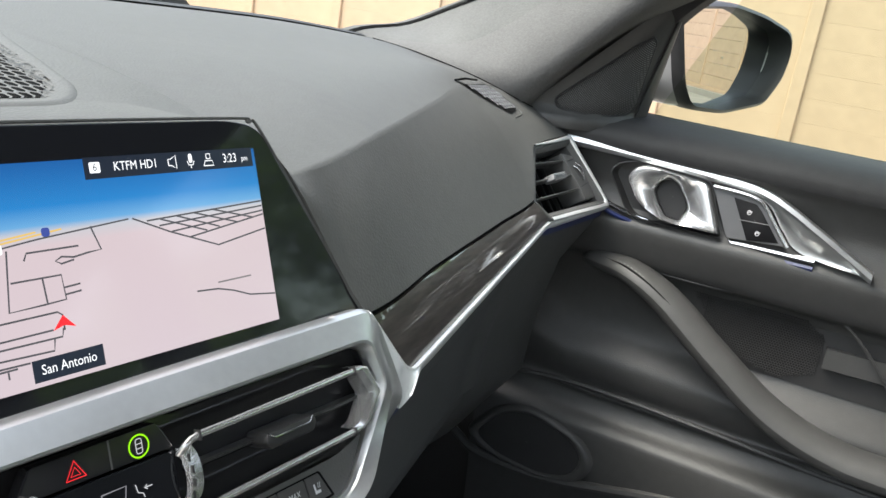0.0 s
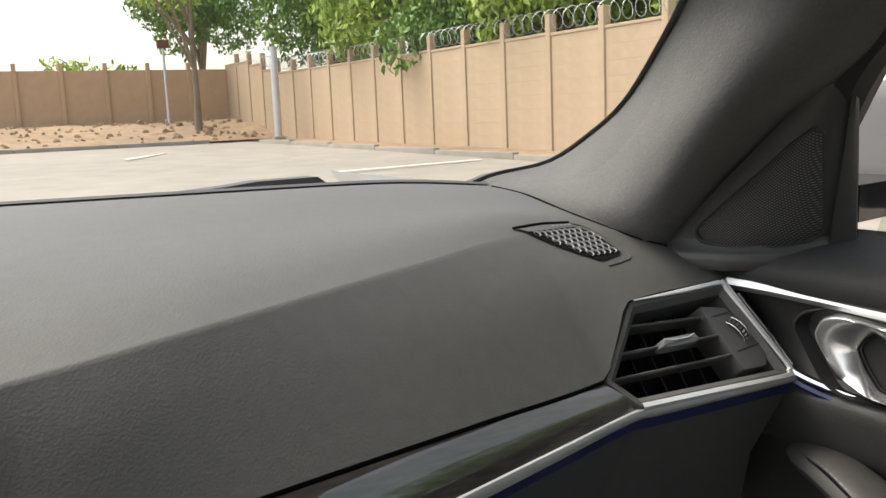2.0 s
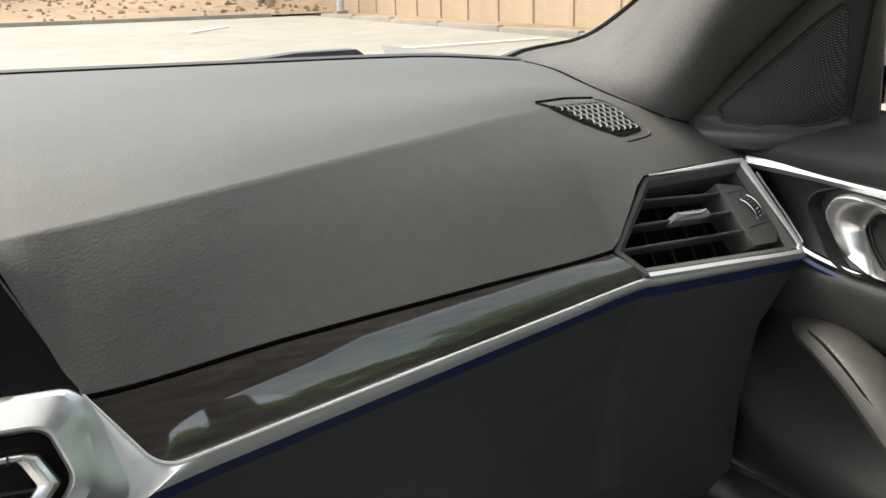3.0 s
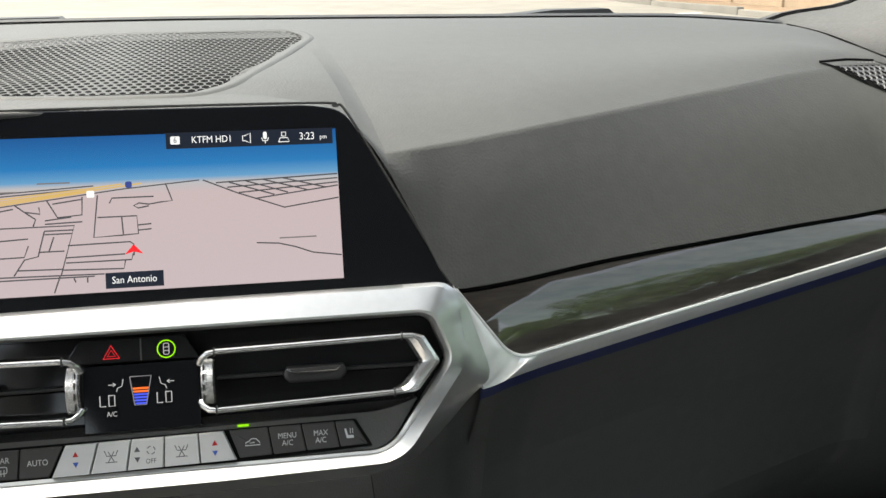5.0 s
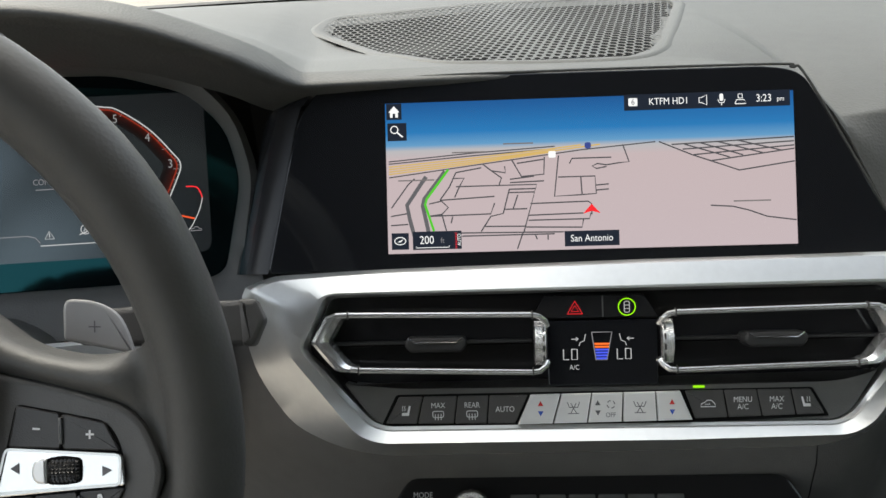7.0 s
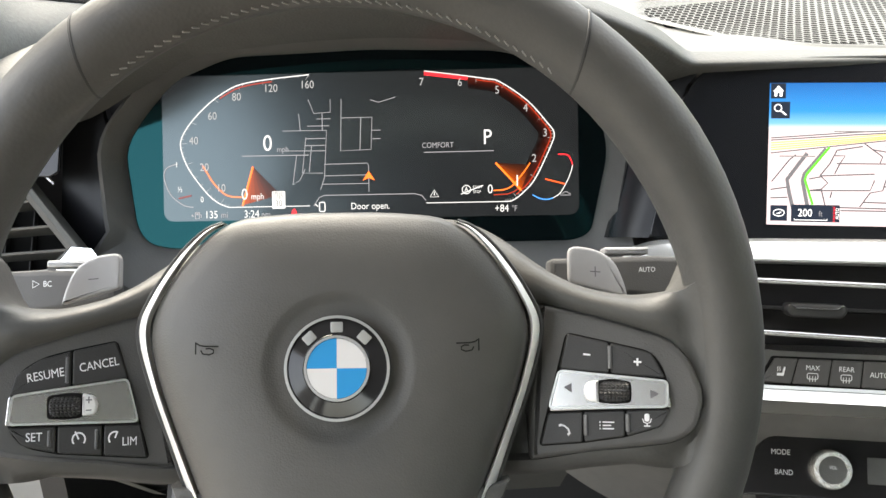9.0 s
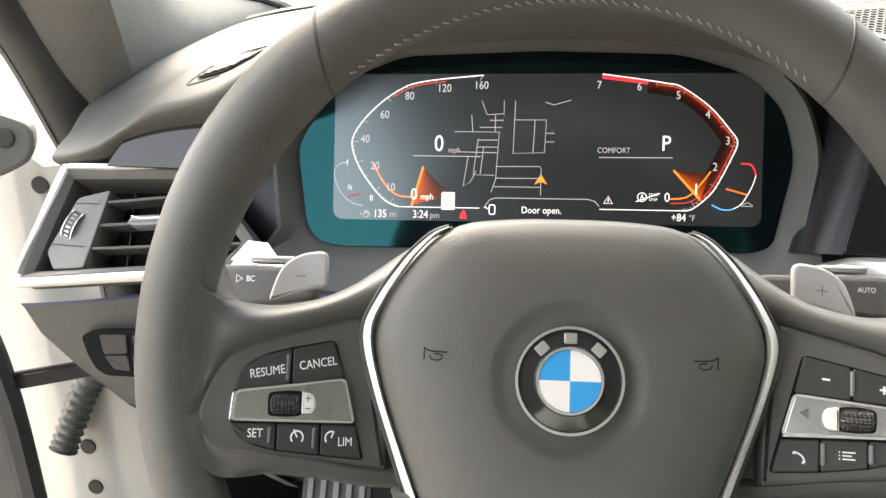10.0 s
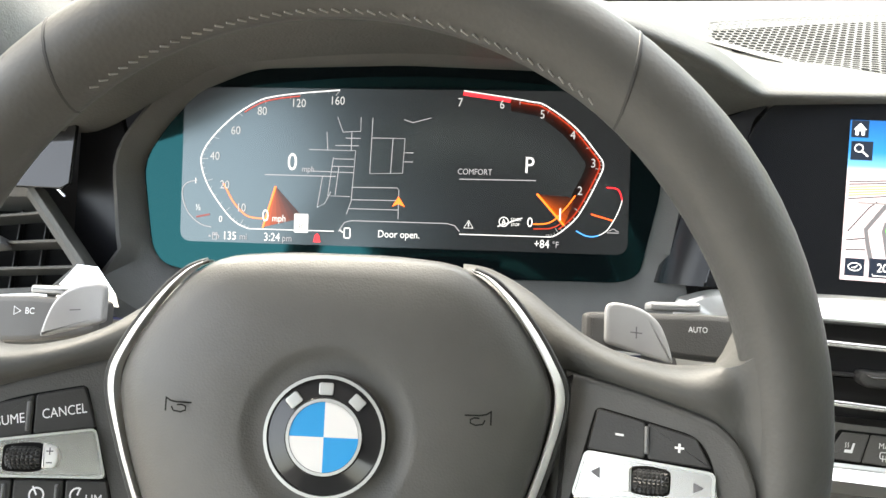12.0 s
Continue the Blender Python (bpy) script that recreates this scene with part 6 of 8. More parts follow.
def arm(s):
    """One side spoke: a leather saddle between hub and rim that carries the switch panel; s: 1 right, -1 left."""
    drop = 0 if s > 0 else -3.0
    deck = lambda u: -53.5 + 0.28 * (u - 2.5) if s > 0 else -57.5 + 0.3146 * (u - 10.67)
    UP = [(46, 67), (54, 66), (64, 62), (74, 56), (86, 46.5), (98, 38), (112, 32), (131, 28.6), (146, 30), (153, 35.5), (157, 44), (164, 58)]
    SEAM = [(46, 30), (87, 25.4), (117.5, 17.4), (141, 9.2), (149, 1.6), (155, -12.6), (157.5, -20), (168, -22)]
    FOOT = [(46, -46), (82, -44.6), (108, -40.4), (140, -36.2), (147, -33.8), (152, -29), (157.5, -21), (168, -23)]
    FILLET = [(120, -16), (136, -17), (148, -17), (153, -15.4), (157, -12.2), (162, -8.2), (166, -6.8), (172, -9), (190, -13)]
    rows = []
    for i in range(41):
        u = 46 + 121 * i / 40
        top, seam, foot = table(UP, u)[0] + drop, table(SEAM, u)[0] + drop * 0.6, table(FOOT, u)[0] + drop * 0.6
        d = deck(u)
        out = max(0.0, min(1.0, (u - 128) / 28))
        swell = 3.0 + 3.0 * out
        span = top - seam
        prof = [(foot + 3, d - 46), (foot - 9 - 10 * out, d - 22), (foot - 8 - 8 * out, d - 8), (foot - 4 - 3 * out, d - 1.5 - out), (foot, d - 0.6 - 1.6 * out), (foot + 2.5, d - 5.5)]
        prof += [(seam - 2.5, d - 5.5), (seam + 0.2, d - 0.2 - 2 * out), (seam + span * 0.12, d + 0.55 * swell * (1 - out) - 1.2 * out), (seam + span * 0.3, d + swell * (1 - 0.7 * out)), (seam + span * 0.5, d + swell * 0.9), (seam + span * 0.7, d + 0.2 * swell), (seam + span * 0.86, d - 4.5), (seam + span * 0.96, d - 10), (top, d - 17), (top - 1, d - 26), (top - 5, d - 46)]
        row = []
        for k, (v, h) in enumerate(prof):
            r = math.hypot(u, v + 3)
            near = max(0.0, min(1.0, (r - 132) / 24))
            near = near * near * (3 - 2 * near)
            if 4 <= k <= 7:
                near *= max(0.0, min(1.0, (u - 154) / 5))
            if 2 <= k <= 13:
                h += (table(FILLET, r)[0] + 0.155 * (v + 3) - h) * near
            row.append((s * u, v, h))
        rows.append(row)
    part("spoke", loft(rows), LEATHER, wheel, "leather spoke", WHL.m, sharp=60)
    if s > 0:
        pod = [(85, 25.6), (87.5, 24.9), (115, 17.6), (138.9, 9.3), (147.3, 1.2), (152.4, -12.6), (152.7, -18.3), (149.8, -28.9), (144.5, -33.8), (138.1, -36.1), (105.4, -40.4), (80, -44.6), (79, -10)]
    else:
        pod = [(-88, 23.4), (-89.7, 23.1), (-122.6, 15.2), (-145.5, 8.3), (-154, 1.4), (-162, -13.1), (-164.5, -22.7), (-162.3, -32.3), (-158.4, -36.4), (-140.9, -39.4), (-102.1, -43.3), (-74, -46.6), (-76, -10)]
    part("pod", plate(rounded(pod, [1, 2, 8, 8, 6, 5, 4, 5, 5, 5, 6, 2, 2], 4), -16, -3.6, 2.4), PODMAT, wheel, "grey plastic switch panel", tilted(s), sharp=50)
    if s > 0:
        well = [(96.5, 12.2), (114, 8.0), (132.5, 3.4), (137.5, -5.5), (139.4, -20), (135, -29), (120, -33.6), (102.5, -36.4), (83.6, -38.2)]
    else:
        well = [(-101, 11.2), (-121, 7.4), (-135, 4.2), (-146.4, -3.4), (-149.4, -24.6), (-142.4, -34), (-127, -37.6), (-106.4, -39.6), (-85.4, -41.6)]
    part("switch_gap", plate(rounded(well, [3, 0, 8, 8, 5, 8, 0, 0, 3], 4), -10, -3.3, 0.2), VOID, wheel, "dark gap round the keys", tilted(s))


def roller(u0, u1, v):
    """A knurled roller: rows of small pyramids round a drum."""
    bm = bmesh.new()
    nu, nt = 8, 10
    at = lambda a, t, lift: (u0 + (u1 - u0) * a, v + (5.0 + lift) * math.sin(t), -4 + (5.4 + lift) * math.cos(t) - 1.6 * abs(2 * a - 1) ** 6)
    for i in range(nu):
        for j in range(nt):
            off = 0.5 / nu if j % 2 else 0
            a0, a1 = i / nu, (i + 1) / nu
            t0, t1 = -1.25 + 2.5 * j / nt, -1.25 + 2.5 * (j + 1) / nt
            q = [bm.verts.new(at(a, t, 0)) for a, t in ((a0, t0), (a1, t0), (a1, t1), (a0, t1))]
            top = bm.verts.new(at(min(1, (a0 + a1) / 2 + off * 0.5), (t0 + t1) / 2, 0.7))
            for k in range(4):
                bm.faces.new((q[k], q[(k + 1) % 4], top))
    return bm


def keys(s):
    if s < 0:
        put = lambda pts, mat, lab, h=-2.2: part("button", plate(rounded(pts, 1.1, 3), -8, h, 0.5), mat, wheel, lab, tilted(s))
        a = put([(-147.4, -11.6), (-145, -3.2), (-134.6, 3.4), (-121.4, 6.6), (-121.4, -8.4)], SWITCH, "black resume button")
        b = put([(-120.4, -8.2), (-120.4, 6.8), (-101.6, 10.4), (-99, 4), (-96, -5.4)], SWITCH, "black cancel button")
        writing("label", "RESUME", TIP[s], -132, -3.4, 3.9, PRINT, a, -1.9, turn=9)
        writing("label", "CANCEL", TIP[s], -108.6, 0.6, 3.9, PRINT, b, -1.9, turn=9)
        c = put([(-148.6, -24.4), (-147.4, -12), (-96, -6), (-90.4, -25.2)], ROCKER, "brushed silver rocker bar", -1.2)
        part("bar_edge", stroke(rounded([(-147, -23.8), (-145.6, -11.8), (-95.4, -6), (-90.4, -24.6)], 2, 3), 1.0, -0.9, True), SILVER, c, m=tilted(s))
        part("roller", roller(-129.6, -115.8, -17.0), KNURLDARK, c, "knurled black roller", tilted(s), sharp=10)
        part("roller_slot", plate(rounded([(-130.8, -22.2), (-130.8, -12.2), (-122, -11.2), (-115, -11.4), (-115, -22), (-121, -22.6)], 2, 3), -6, -0.7, 0.3), VOID, c, "dark roller slot", tilted(s))
        part("roller_end", plate(rounded([(-115.2, -21.2), (-115.2, -11.6), (-109.6, -12.8), (-108.2, -17), (-109.4, -21)], [0.6, 0.6, 2, 3, 2], 3), -6, 0.2, 0.9), SILVERKEY, c, "silver thumb piece", tilted(s))
        part("marks", strokes([[(-113.4, -14.4), (-110.6, -14.4)], [(-112, -13), (-112, -15.8)], [(-113.2, -18.8), (-110.8, -18.8)]], 0.5, 0.4), INK, c, m=tilted(s))
        d = put([(-148, -25.4), (-141.4, -33.4), (-127.4, -36.8), (-127.4, -25.6)], SWITCH, "black set button")
        e = put([(-126.4, -25.6), (-126.4, -37), (-107, -38.8), (-107, -25.8)], SWITCH, "black cruise button")
        h = put([(-106, -25.8), (-106, -38.9), (-86.4, -40.8), (-89.9, -26)], SWITCH, "black limiter button")
        writing("label", "SET", TIP[s], -136.4, -29.8, 3.9, PRINT, d, -1.9)
        part("icon", joined(stroke([(-117 + 2.8 * math.cos(radians(k)), -31.4 + 2.8 * math.sin(radians(k))) for k in range(-40, 221, 20)], 0.7, -1.9), stroke([(-117, -31.4), (-118.6, -28)], 0.7, -1.9)), PRINT, e, m=tilted(s))
        part("icon", joined(stroke([(-101 + 2.8 * math.cos(radians(k)), -31.6 + 2.8 * math.sin(radians(k))) for k in range(60, 221, 20)], 0.7, -1.9), stroke([(-101, -31.6), (-100, -29)], 0.7, -1.9)), PRINT, h, m=tilted(s))
        writing("label", "LIM", TIP[s], -94.4, -33.4, 3.9, PRINT, h, -1.9)
        for u, v0, v1 in ((-122.6, -7, 4.4), (-129.8, -34, -27), (-109.2, -36, -27.4)):
            part("ridge", plate(rect(u - 0.7, v0, u + 0.7, v1, 0.5), -3, -1.0, 0.5), TABGREY, wheel, "raised finger ridge", tilted(s))
    else:
        put = lambda pts, mat, lab, h=-2.2: part("button", plate(rounded(pts, 1.1, 3), -8, h, 0.5), mat, wheel, lab, tilted(s))
        a = put([(93.4, -4), (97, 11.4), (114, 7.4), (114, -5.8)], SWITCH, "black volume button")
        b = put([(115, -6), (115, 7.2), (131.6, 2.9), (137, -7.8)], SWITCH, "black volume button")
        part("mark", stroke([(103.4, 2.4), (106.4, 2.1)], 0.8, -1.9), PRINT, a, m=tilted(s))
        part("mark", strokes([[(124.2, -0.9), (127.4, -1.1)], [(125.8, 0.6), (125.7, -2.7)]], 0.8, -1.9), PRINT, b, m=tilted(s))
        c = put([(88.4, -22.6), (93.2, -4.6), (138, -9.2), (138.8, -20.4)], ROCKER, "brushed silver rocker bar", -1.2)
        part("bar_edge", stroke(rounded([(88.2, -21.2), (92.8, -4.6), (137.4, -9.2), (136.9, -20)], 2, 3), 1.0, -0.9, True), SILVER, c, m=tilted(s))
        part("arrow_mark", flat([(94.6, -12), (98, -10), (98, -14.2)], -0.9), INK, c, m=tilted(s))
        part("arrow_mark", flat([(134, -14.6), (130.4, -12.8), (130.4, -16.6)], -0.9), INK, c, m=tilted(s))
        part("roller", roller(109.4, 122.0, -13.7), KNURLDARK, c, "knurled black roller", tilted(s))
        part("roller_slot", plate(rounded([(108.8, -18.6), (108.8, -8.8), (115.6, -8.2), (122.8, -9.4), (122.6, -18.4), (115.6, -19.1)], 2, 3), -6, -0.7, 0.3), VOID, c, "dark roller slot", tilted(s))
        part("roller_end", plate(rounded([(109.2, -18.4), (109.2, -8.9), (104.2, -9.6), (102.8, -13.8), (104.4, -18)], [0.6, 0.6, 2, 3, 2], 3), -6, 0.2, 0.9), SILVERKEY, c, "silver thumb piece", tilted(s))
        d = put([(84.6, -37.4), (88.2, -23.4), (102.6, -22.8), (102.2, -35.8)], SWITCH, "black telephone button")
        e = put([(103.2, -35.7), (103.4, -22.8), (120, -22), (119.8, -33)], SWITCH, "black list button")
        h = put([(120.8, -32.8), (121, -22), (138.6, -21.2), (134.6, -28.6)], SWITCH, "black voice button")
        part("icon", joined(stroke([(92.8, -28.2), (94.8, -28.9), (96.3, -30.2), (96.9, -32.2)], 0.75, -1.9), stroke([(92.4, -28.9), (93.8, -28.4)], 1.0, -1.9), stroke([(96.0, -32.8), (97.0, -31.8)], 1.0, -1.9)), PRINT, d, m=tilted(s))
        part("icon", strokes([[(110.7, -27.0), (115.5, -27.0)], [(110.7, -28.4), (114.2, -28.4)], [(110.7, -29.8), (115.4, -29.8)], [(109.4, -27.0), (109.9, -27.0)], [(109.4, -28.4), (109.9, -28.4)], [(109.4, -29.8), (109.9, -29.8)]], 0.55, -1.9), PRINT, e, m=tilted(s))
        part("icon", joined(flat(rounded(rect(127.9, -26.5, 129.9, -23.1), 0.9), -1.9), stroke([(127.1, -25.2), (127.6, -26.8), (128.9, -27.3), (130.2, -26.8), (130.7, -25.2)], 0.4, -1.9), stroke([(128.9, -27.2), (128.9, -28.3)], 0.5, -1.9), stroke([(127.6, -28.4), (130.2, -28.4)], 0.45, -1.9)), PRINT, h, m=tilted(s))
        for u, v0, v1 in ((114.4, -4.0, 6.0), (103.6, -33, -24), (121, -31, -23.4)):
            part("ridge", plate(rect(u - 0.7, v0, u + 0.7, v1, 0.5), -3, -1.0, 0.5), TABGREY, wheel, "raised finger ridge", tilted(s))


KNURLDARK = material("knurled_black", (0.02, 0.02, 0.02), 0.4, vary=0.1)
for s in (1, -1):
    arm(s)
    keys(s)

# hub
HUB = [(-20, 66), (20, 66), (44, 63.8), (56, 57.8), (66.8, 46.4), (77.6, 29.4), (82.6, 14.5), (77.8, -8), (67.6, -36), (57.4, -62), (44.4, -96), (30, -112), (-30, -112), (-44.4, -96), (-57.4, -62), (-67.6, -36), (-77.8, -8), (-82.6, 14.5), (-77.6, 29.4), (-66.8, 46.4), (-56, 57.8), (-44, 63.8)]
hub = resample(rounded(HUB, 10, 4), 96, (0, 66))
rows = []
for k, h in ((1.0, -40), (1.0, -20), (0.985, -14.5), (0.955, -11.5), (0.85, -7.5), (0.65, -4.8), (0.52, -3.8)):
    rows.append([(x * k, y * k if k > 0.45 else (y * k) * (0.92 if y > 0 else 0.6), h) for x, y in hub])
for r, h in ((33, -3.7), (31, -3.9), (28.6, -5.0), (25, -5.4), (1, -5.4)):
    rows.append([(r * math.cos(a), r * math.sin(a) - 1, h) for a in [math.atan2(y, x) for x, y in hub]])
part("airbag_cover", loft(rows, closed=True), HUBMAT, wheel, "grey-brown airbag cover", WHL.m, sharp=50)
for s in (1, -1):
    inner = smooth_line([(s * 50, 61.4, -15.6), (s * 57.4, 57.2, -14.4), (s * 67, 46.4, -13.8), (s * 77.7, 29.4, -13.6), (s * 82.7, 14.5, -13.6), (s * 78, -8, -13.6), (s * 67.8, -36, -13.6), (s * 57.6, -62, -13.6), (s * 44.8, -96, -14)], 60)
    outer = smooth_line([(s * 50.2, 61.5, -16), (s * 58.4, 57.7, -15.5), (s * 69.2, 47, -15.5), (s * 80.8, 29.6, -15.5), (s * 86.2, 14.2, -16), (s * 81, -8.6, -17), (s * 71.2, -37, -18), (s * 61.6, -64, -18.6), (s * 49, -98, -19)], 60)
    part("hub_trim", loft([[a + Vector((0, 0, -6)), a + Vector((0, 0, 0.6)), a.lerp(b, 0.14) + Vector((0, 0, 0.9)), a.lerp(b, 0.85) + Vector((0, 0, 0.6)), b, b + Vector((-0.6 * s, 0, -5))] for a, b in zip(inner, outer)]), TRIMMETAL, wheel, "satin silver trim strip", WHL.m, sharp=35)
    part("hub_gap", tube([b + Vector((0.9 * s, 0, -1.5)) for b in outer], 1.1, 6), BLACK, wheel, "dark joint beside the trim", WHL.m)
    part("lower_spoke", plate([(s * 30, -60), (s * 72, -50), (s * 52, -100), (s * 40, -160), (s * 20, -160)], -26, -14, 2), LEATHER, wheel, m=WHL.m)
    # flat black lines stand for the shade along the embossed horn mark
    part("horn_mark", strokes([[(s * (q + 1.5), v) for q, v in l] for l in ([(57.3, 10.4), (57.3, 5.3)], [(57.0, 9.9), (55.6, 9.0), (53.4, 8.6), (47.9, 8.5)], [(55.2, 7.0), (54.4, 5.5), (51.8, 5.1), (50.0, 5.8), (50.0, 7.1), (51.4, 7.7), (53.2, 7.6)])], 0.55, -3.35), VOID, wheel, "horn mark with its relief shade drawn as black lines", WHL.m)
# round emblem: plain rings and quarters
EMB = Plan(WHL(0, -1, 0), (1, 0.078), 25)
EMB.m = EMB.m @ Matrix.Rotation(radians(-1.8), 4, "Z") @ Matrix.Diagonal((0.98, 0.98, 1, 1))
emblem = part("emblem", loft([[(r * math.cos(k * math.tau / 48), r * math.sin(k * math.tau / 48), h) for k in range(48)] for r, h in ((22.4, -7), (22.4, -1), (21.6, 0.2), (20.6, 0.2), (20.4, -0.2), (14.4, 0.6), (14.0, 1.2), (13, 1.2), (12.6, 0.8), (0.1, 1.0))], closed=True), GLOSS, wheel, "round glossy black emblem with silver rings", EMB.m)
ringband = lambda r0, r1, h: loft([[(r * math.cos(k * math.tau / 48), r * math.sin(k * math.tau / 48), h) for k in range(48)] for r in (r0, r1)], closed=True)
part("outer_ring", ringband(21.0, 22.2, 0.6), SILVER, emblem, m=EMB.m)
part("inner_ring", ringband(12.7, 13.8, 1.5), SILVER, emblem, m=EMB.m)
EBLUE, EWHITE = material("emblem_blue", (0.02, 0.24, 0.52), 0.25, vary=0, coat=0.5), material("emblem_white", (0.58, 0.58, 0.58), 0.25, vary=0, coat=0.5)
for q in range(4):
    part("quarter", flat([(0, 0)] + [(12.6 * math.cos((q + k / 10) * math.pi / 2), 12.6 * math.sin((q + k / 10) * math.pi / 2)) for k in range(11)], 1.3), EWHITE if q % 2 == 0 else EBLUE, emblem, "white quarter" if q % 2 == 0 else "blue quarter", EMB.m)
for a in (132, 90, 48):
    c = (17.2 * math.cos(radians(a)), 17.2 * math.sin(radians(a)))
    part("silver_mark", plate(rect(-2.6, -2.2, 2.6, 2.2, 0.8), 0.0, 0.9, 0.2), SILVER, emblem, "plain silver mark", EMB.m @ pose(*c, 0, 0, 0, a - 90))

# shift paddles and column stalks
class Moved:
    def __init__(self, m):
        self.m = m


for s in (1, -1):
    f = lambda u: u if s > 0 else MIRROR - u
    at = WHL.m @ Matrix.Translation((3, 0, 3) if s > 0 else (0, 0, -8))
    lv = WHL.m @ Matrix.Translation((7, 4, -13.6) if s > 0 else (0, 0, -8))
    pad = thing("shift_paddle", "grey metal shift paddle behind the wheel", "paddle", WHL(f(118), 40, -65), group="shift paddles")
    part("blade", plate(rounded([(f(104), 54), (f(118), 52), (f(127), 46), (f(131), 36), (f(133), 28), (f(104), 36)], [5, 6, 6, 4, 2, 2], 4), -68, -64, 1.2), PADDLE, pad, m=at)
    part("mark", strokes([[(f(114.5), 41), (f(119.5), 40.6)]] + ([[(f(117), 43.4), (f(117), 38.4)]] if s > 0 else []), 0.5, -63.7), INK, pad, m=at)
    stalk = thing("column_stalk", "dark plastic column stalk with printed label", "stalk", WHL(f(130), 40, -90), group="column stalks")
    far = 2 if s > 0 else 0
    root = 96 if s > 0 else 114
    part("lever", plate(rounded([(f(root), 46), (f(150), 47), (f(176 + far), 46), (f(180 + far), 36), (f(174 + far), 24), (f(150), 25), (f(root), 30)], 3, 4), -98, -84, 2.5), PODMAT, stalk, m=lv)
    writing("label", "AUTO" if s > 0 else "BC", Moved(lv), f(148), 39.5, 2.7 if s > 0 else 3.1, PRINT, stalk, -83.7)
    part("end_cap", plate(rounded([(f(168 + far), 46.8), (f(177 + far), 46.4), (f(181 + far), 36), (f(175 + far), 23.4), (f(169 + far), 24)], 2, 3), -99, -83, 2.5), PODMAT, stalk, "dark stalk end", lv)
    if s < 0:
        part("mark", stroke([(f(155.5), 41.4), (f(155.5), 37.6), (f(152.2), 39.5)], 0.5, -83.6, True), PRINT, stalk, m=lv)
    part("cap", plate(rect(min(f(126), f(150)), 48, max(f(126), f(150)), 52, 1.5), -98, -86, 1.5), PADDLE, stalk, m=lv)
column = thing("steering_column", "dark plastic steering column shroud", "steering column", WHL(0, -20, -120))
part("shroud", loft([[(CX + r * 1.2 * math.cos(k * math.tau / 32), 2 + r * math.sin(k * math.tau / 32), h) for k in range(32)] for r, h in ((40, -26), (46, -60), (50, -75), (56, -130), (58, -260))], closed=True, cap=True), DARK, column, m=WHL.m)

# ---- driver side lower dashboard ----
LV = [(-0.745, -0.016, 0.824), (-0.70, -0.013, 0.827), (-0.597, -0.004, 0.836), (-0.5, -0.01, 0.835), (-0.35, -0.02, 0.83), (-0.232, -0.012, 0.83)]
ll = smooth_line([Vector(p) + Vector((0, -0.003, -0.008)) for p in LV], 40)
part("driver_strip", loft([[p + Vector((0, 0.004, 0.006)), p + Vector((0, -0.002, 0.006)), p + Vector((0, -0.003, -0.004)), p + Vector((0, 0.004, -0.006))] for p in ll[31:]]), STRIPLIT, dashboard, "satin aluminium strip")
part("driver_light_line", loft([[p + Vector((0, 0.000, -0.0052)), p + Vector((0, 0.0016, -0.0080))] for p in ll]), BLUEPAINT, dashboard, "dark blue light guide")
rows = []
for i, p in enumerate(ll):
    t = i / 39
    e = (1 - t) ** 3
    q = p + Vector((0, 0.002, -0.0075))
    rows.append([q, q + Vector((0.004 * e, 0.008, -0.025)), q + Vector((0.020 * e, 0.018, -0.055)), q + Vector((0.05 * e, 0.03, -0.095)), q + Vector((0.085 * e, 0.05, -0.13)), q + Vector((0.11 * e, 0.09, -0.18)), q + Vector((0.11 * e, 0.22, -0.30))])
part("knee_panel", loft(rows), SOFT, dashboard, "grained dark knee panel")
lamp_switch = thing("light_switch", "dark light switch panel with flat keys", "switch panel", (-0.675, 0.0, 0.765))
KEYP = Plan((-0.650, -0.0145, 0.778), (1, 0.03), 18)
LAMPKEY = material("matt_key_plastic", (0.045, 0.042, 0.038), 0.75, vary=0.1, scale=90, spec=0.15)
hollow = [(-57, 7), (-50, 11), (-40, 12), (50, 14), (50, -22), (-38, -20.5), (-46, -16), (-52, -6)]
part("recess", plate(rounded(hollow, 3, 3), -8, 0.6, 0.5), VOID, lamp_switch, "dark hollow", KEYP.m)
for j in range(4):
    for i, quad in enumerate(([(-42.4, 8.6), (-22.6, 9.2), (-21.4, -4.4), (-39, -5.2)], [(-39, -6.2), (-22, -5.6), (-19, -16.8), (-31.6, -15.8)])):
        lean = 3.4 if j else 0
        key = [(u + j * 20.6 + (lean if k in (0, 3) and not i else 0) - (4 if j and i and k == 3 else 0), v) for k, (u, v) in enumerate(quad)]
        part("key", plate(rounded(key, 1.6, 3), -4, 3.0 - 0.5 * i, 0.7), LAMPKEY, lamp_switch, "flat dark key", KEYP.m)
writing("label", "OFF", KEYP, -11, 1.2, 4.2, PRINT, lamp_switch, 3.2)
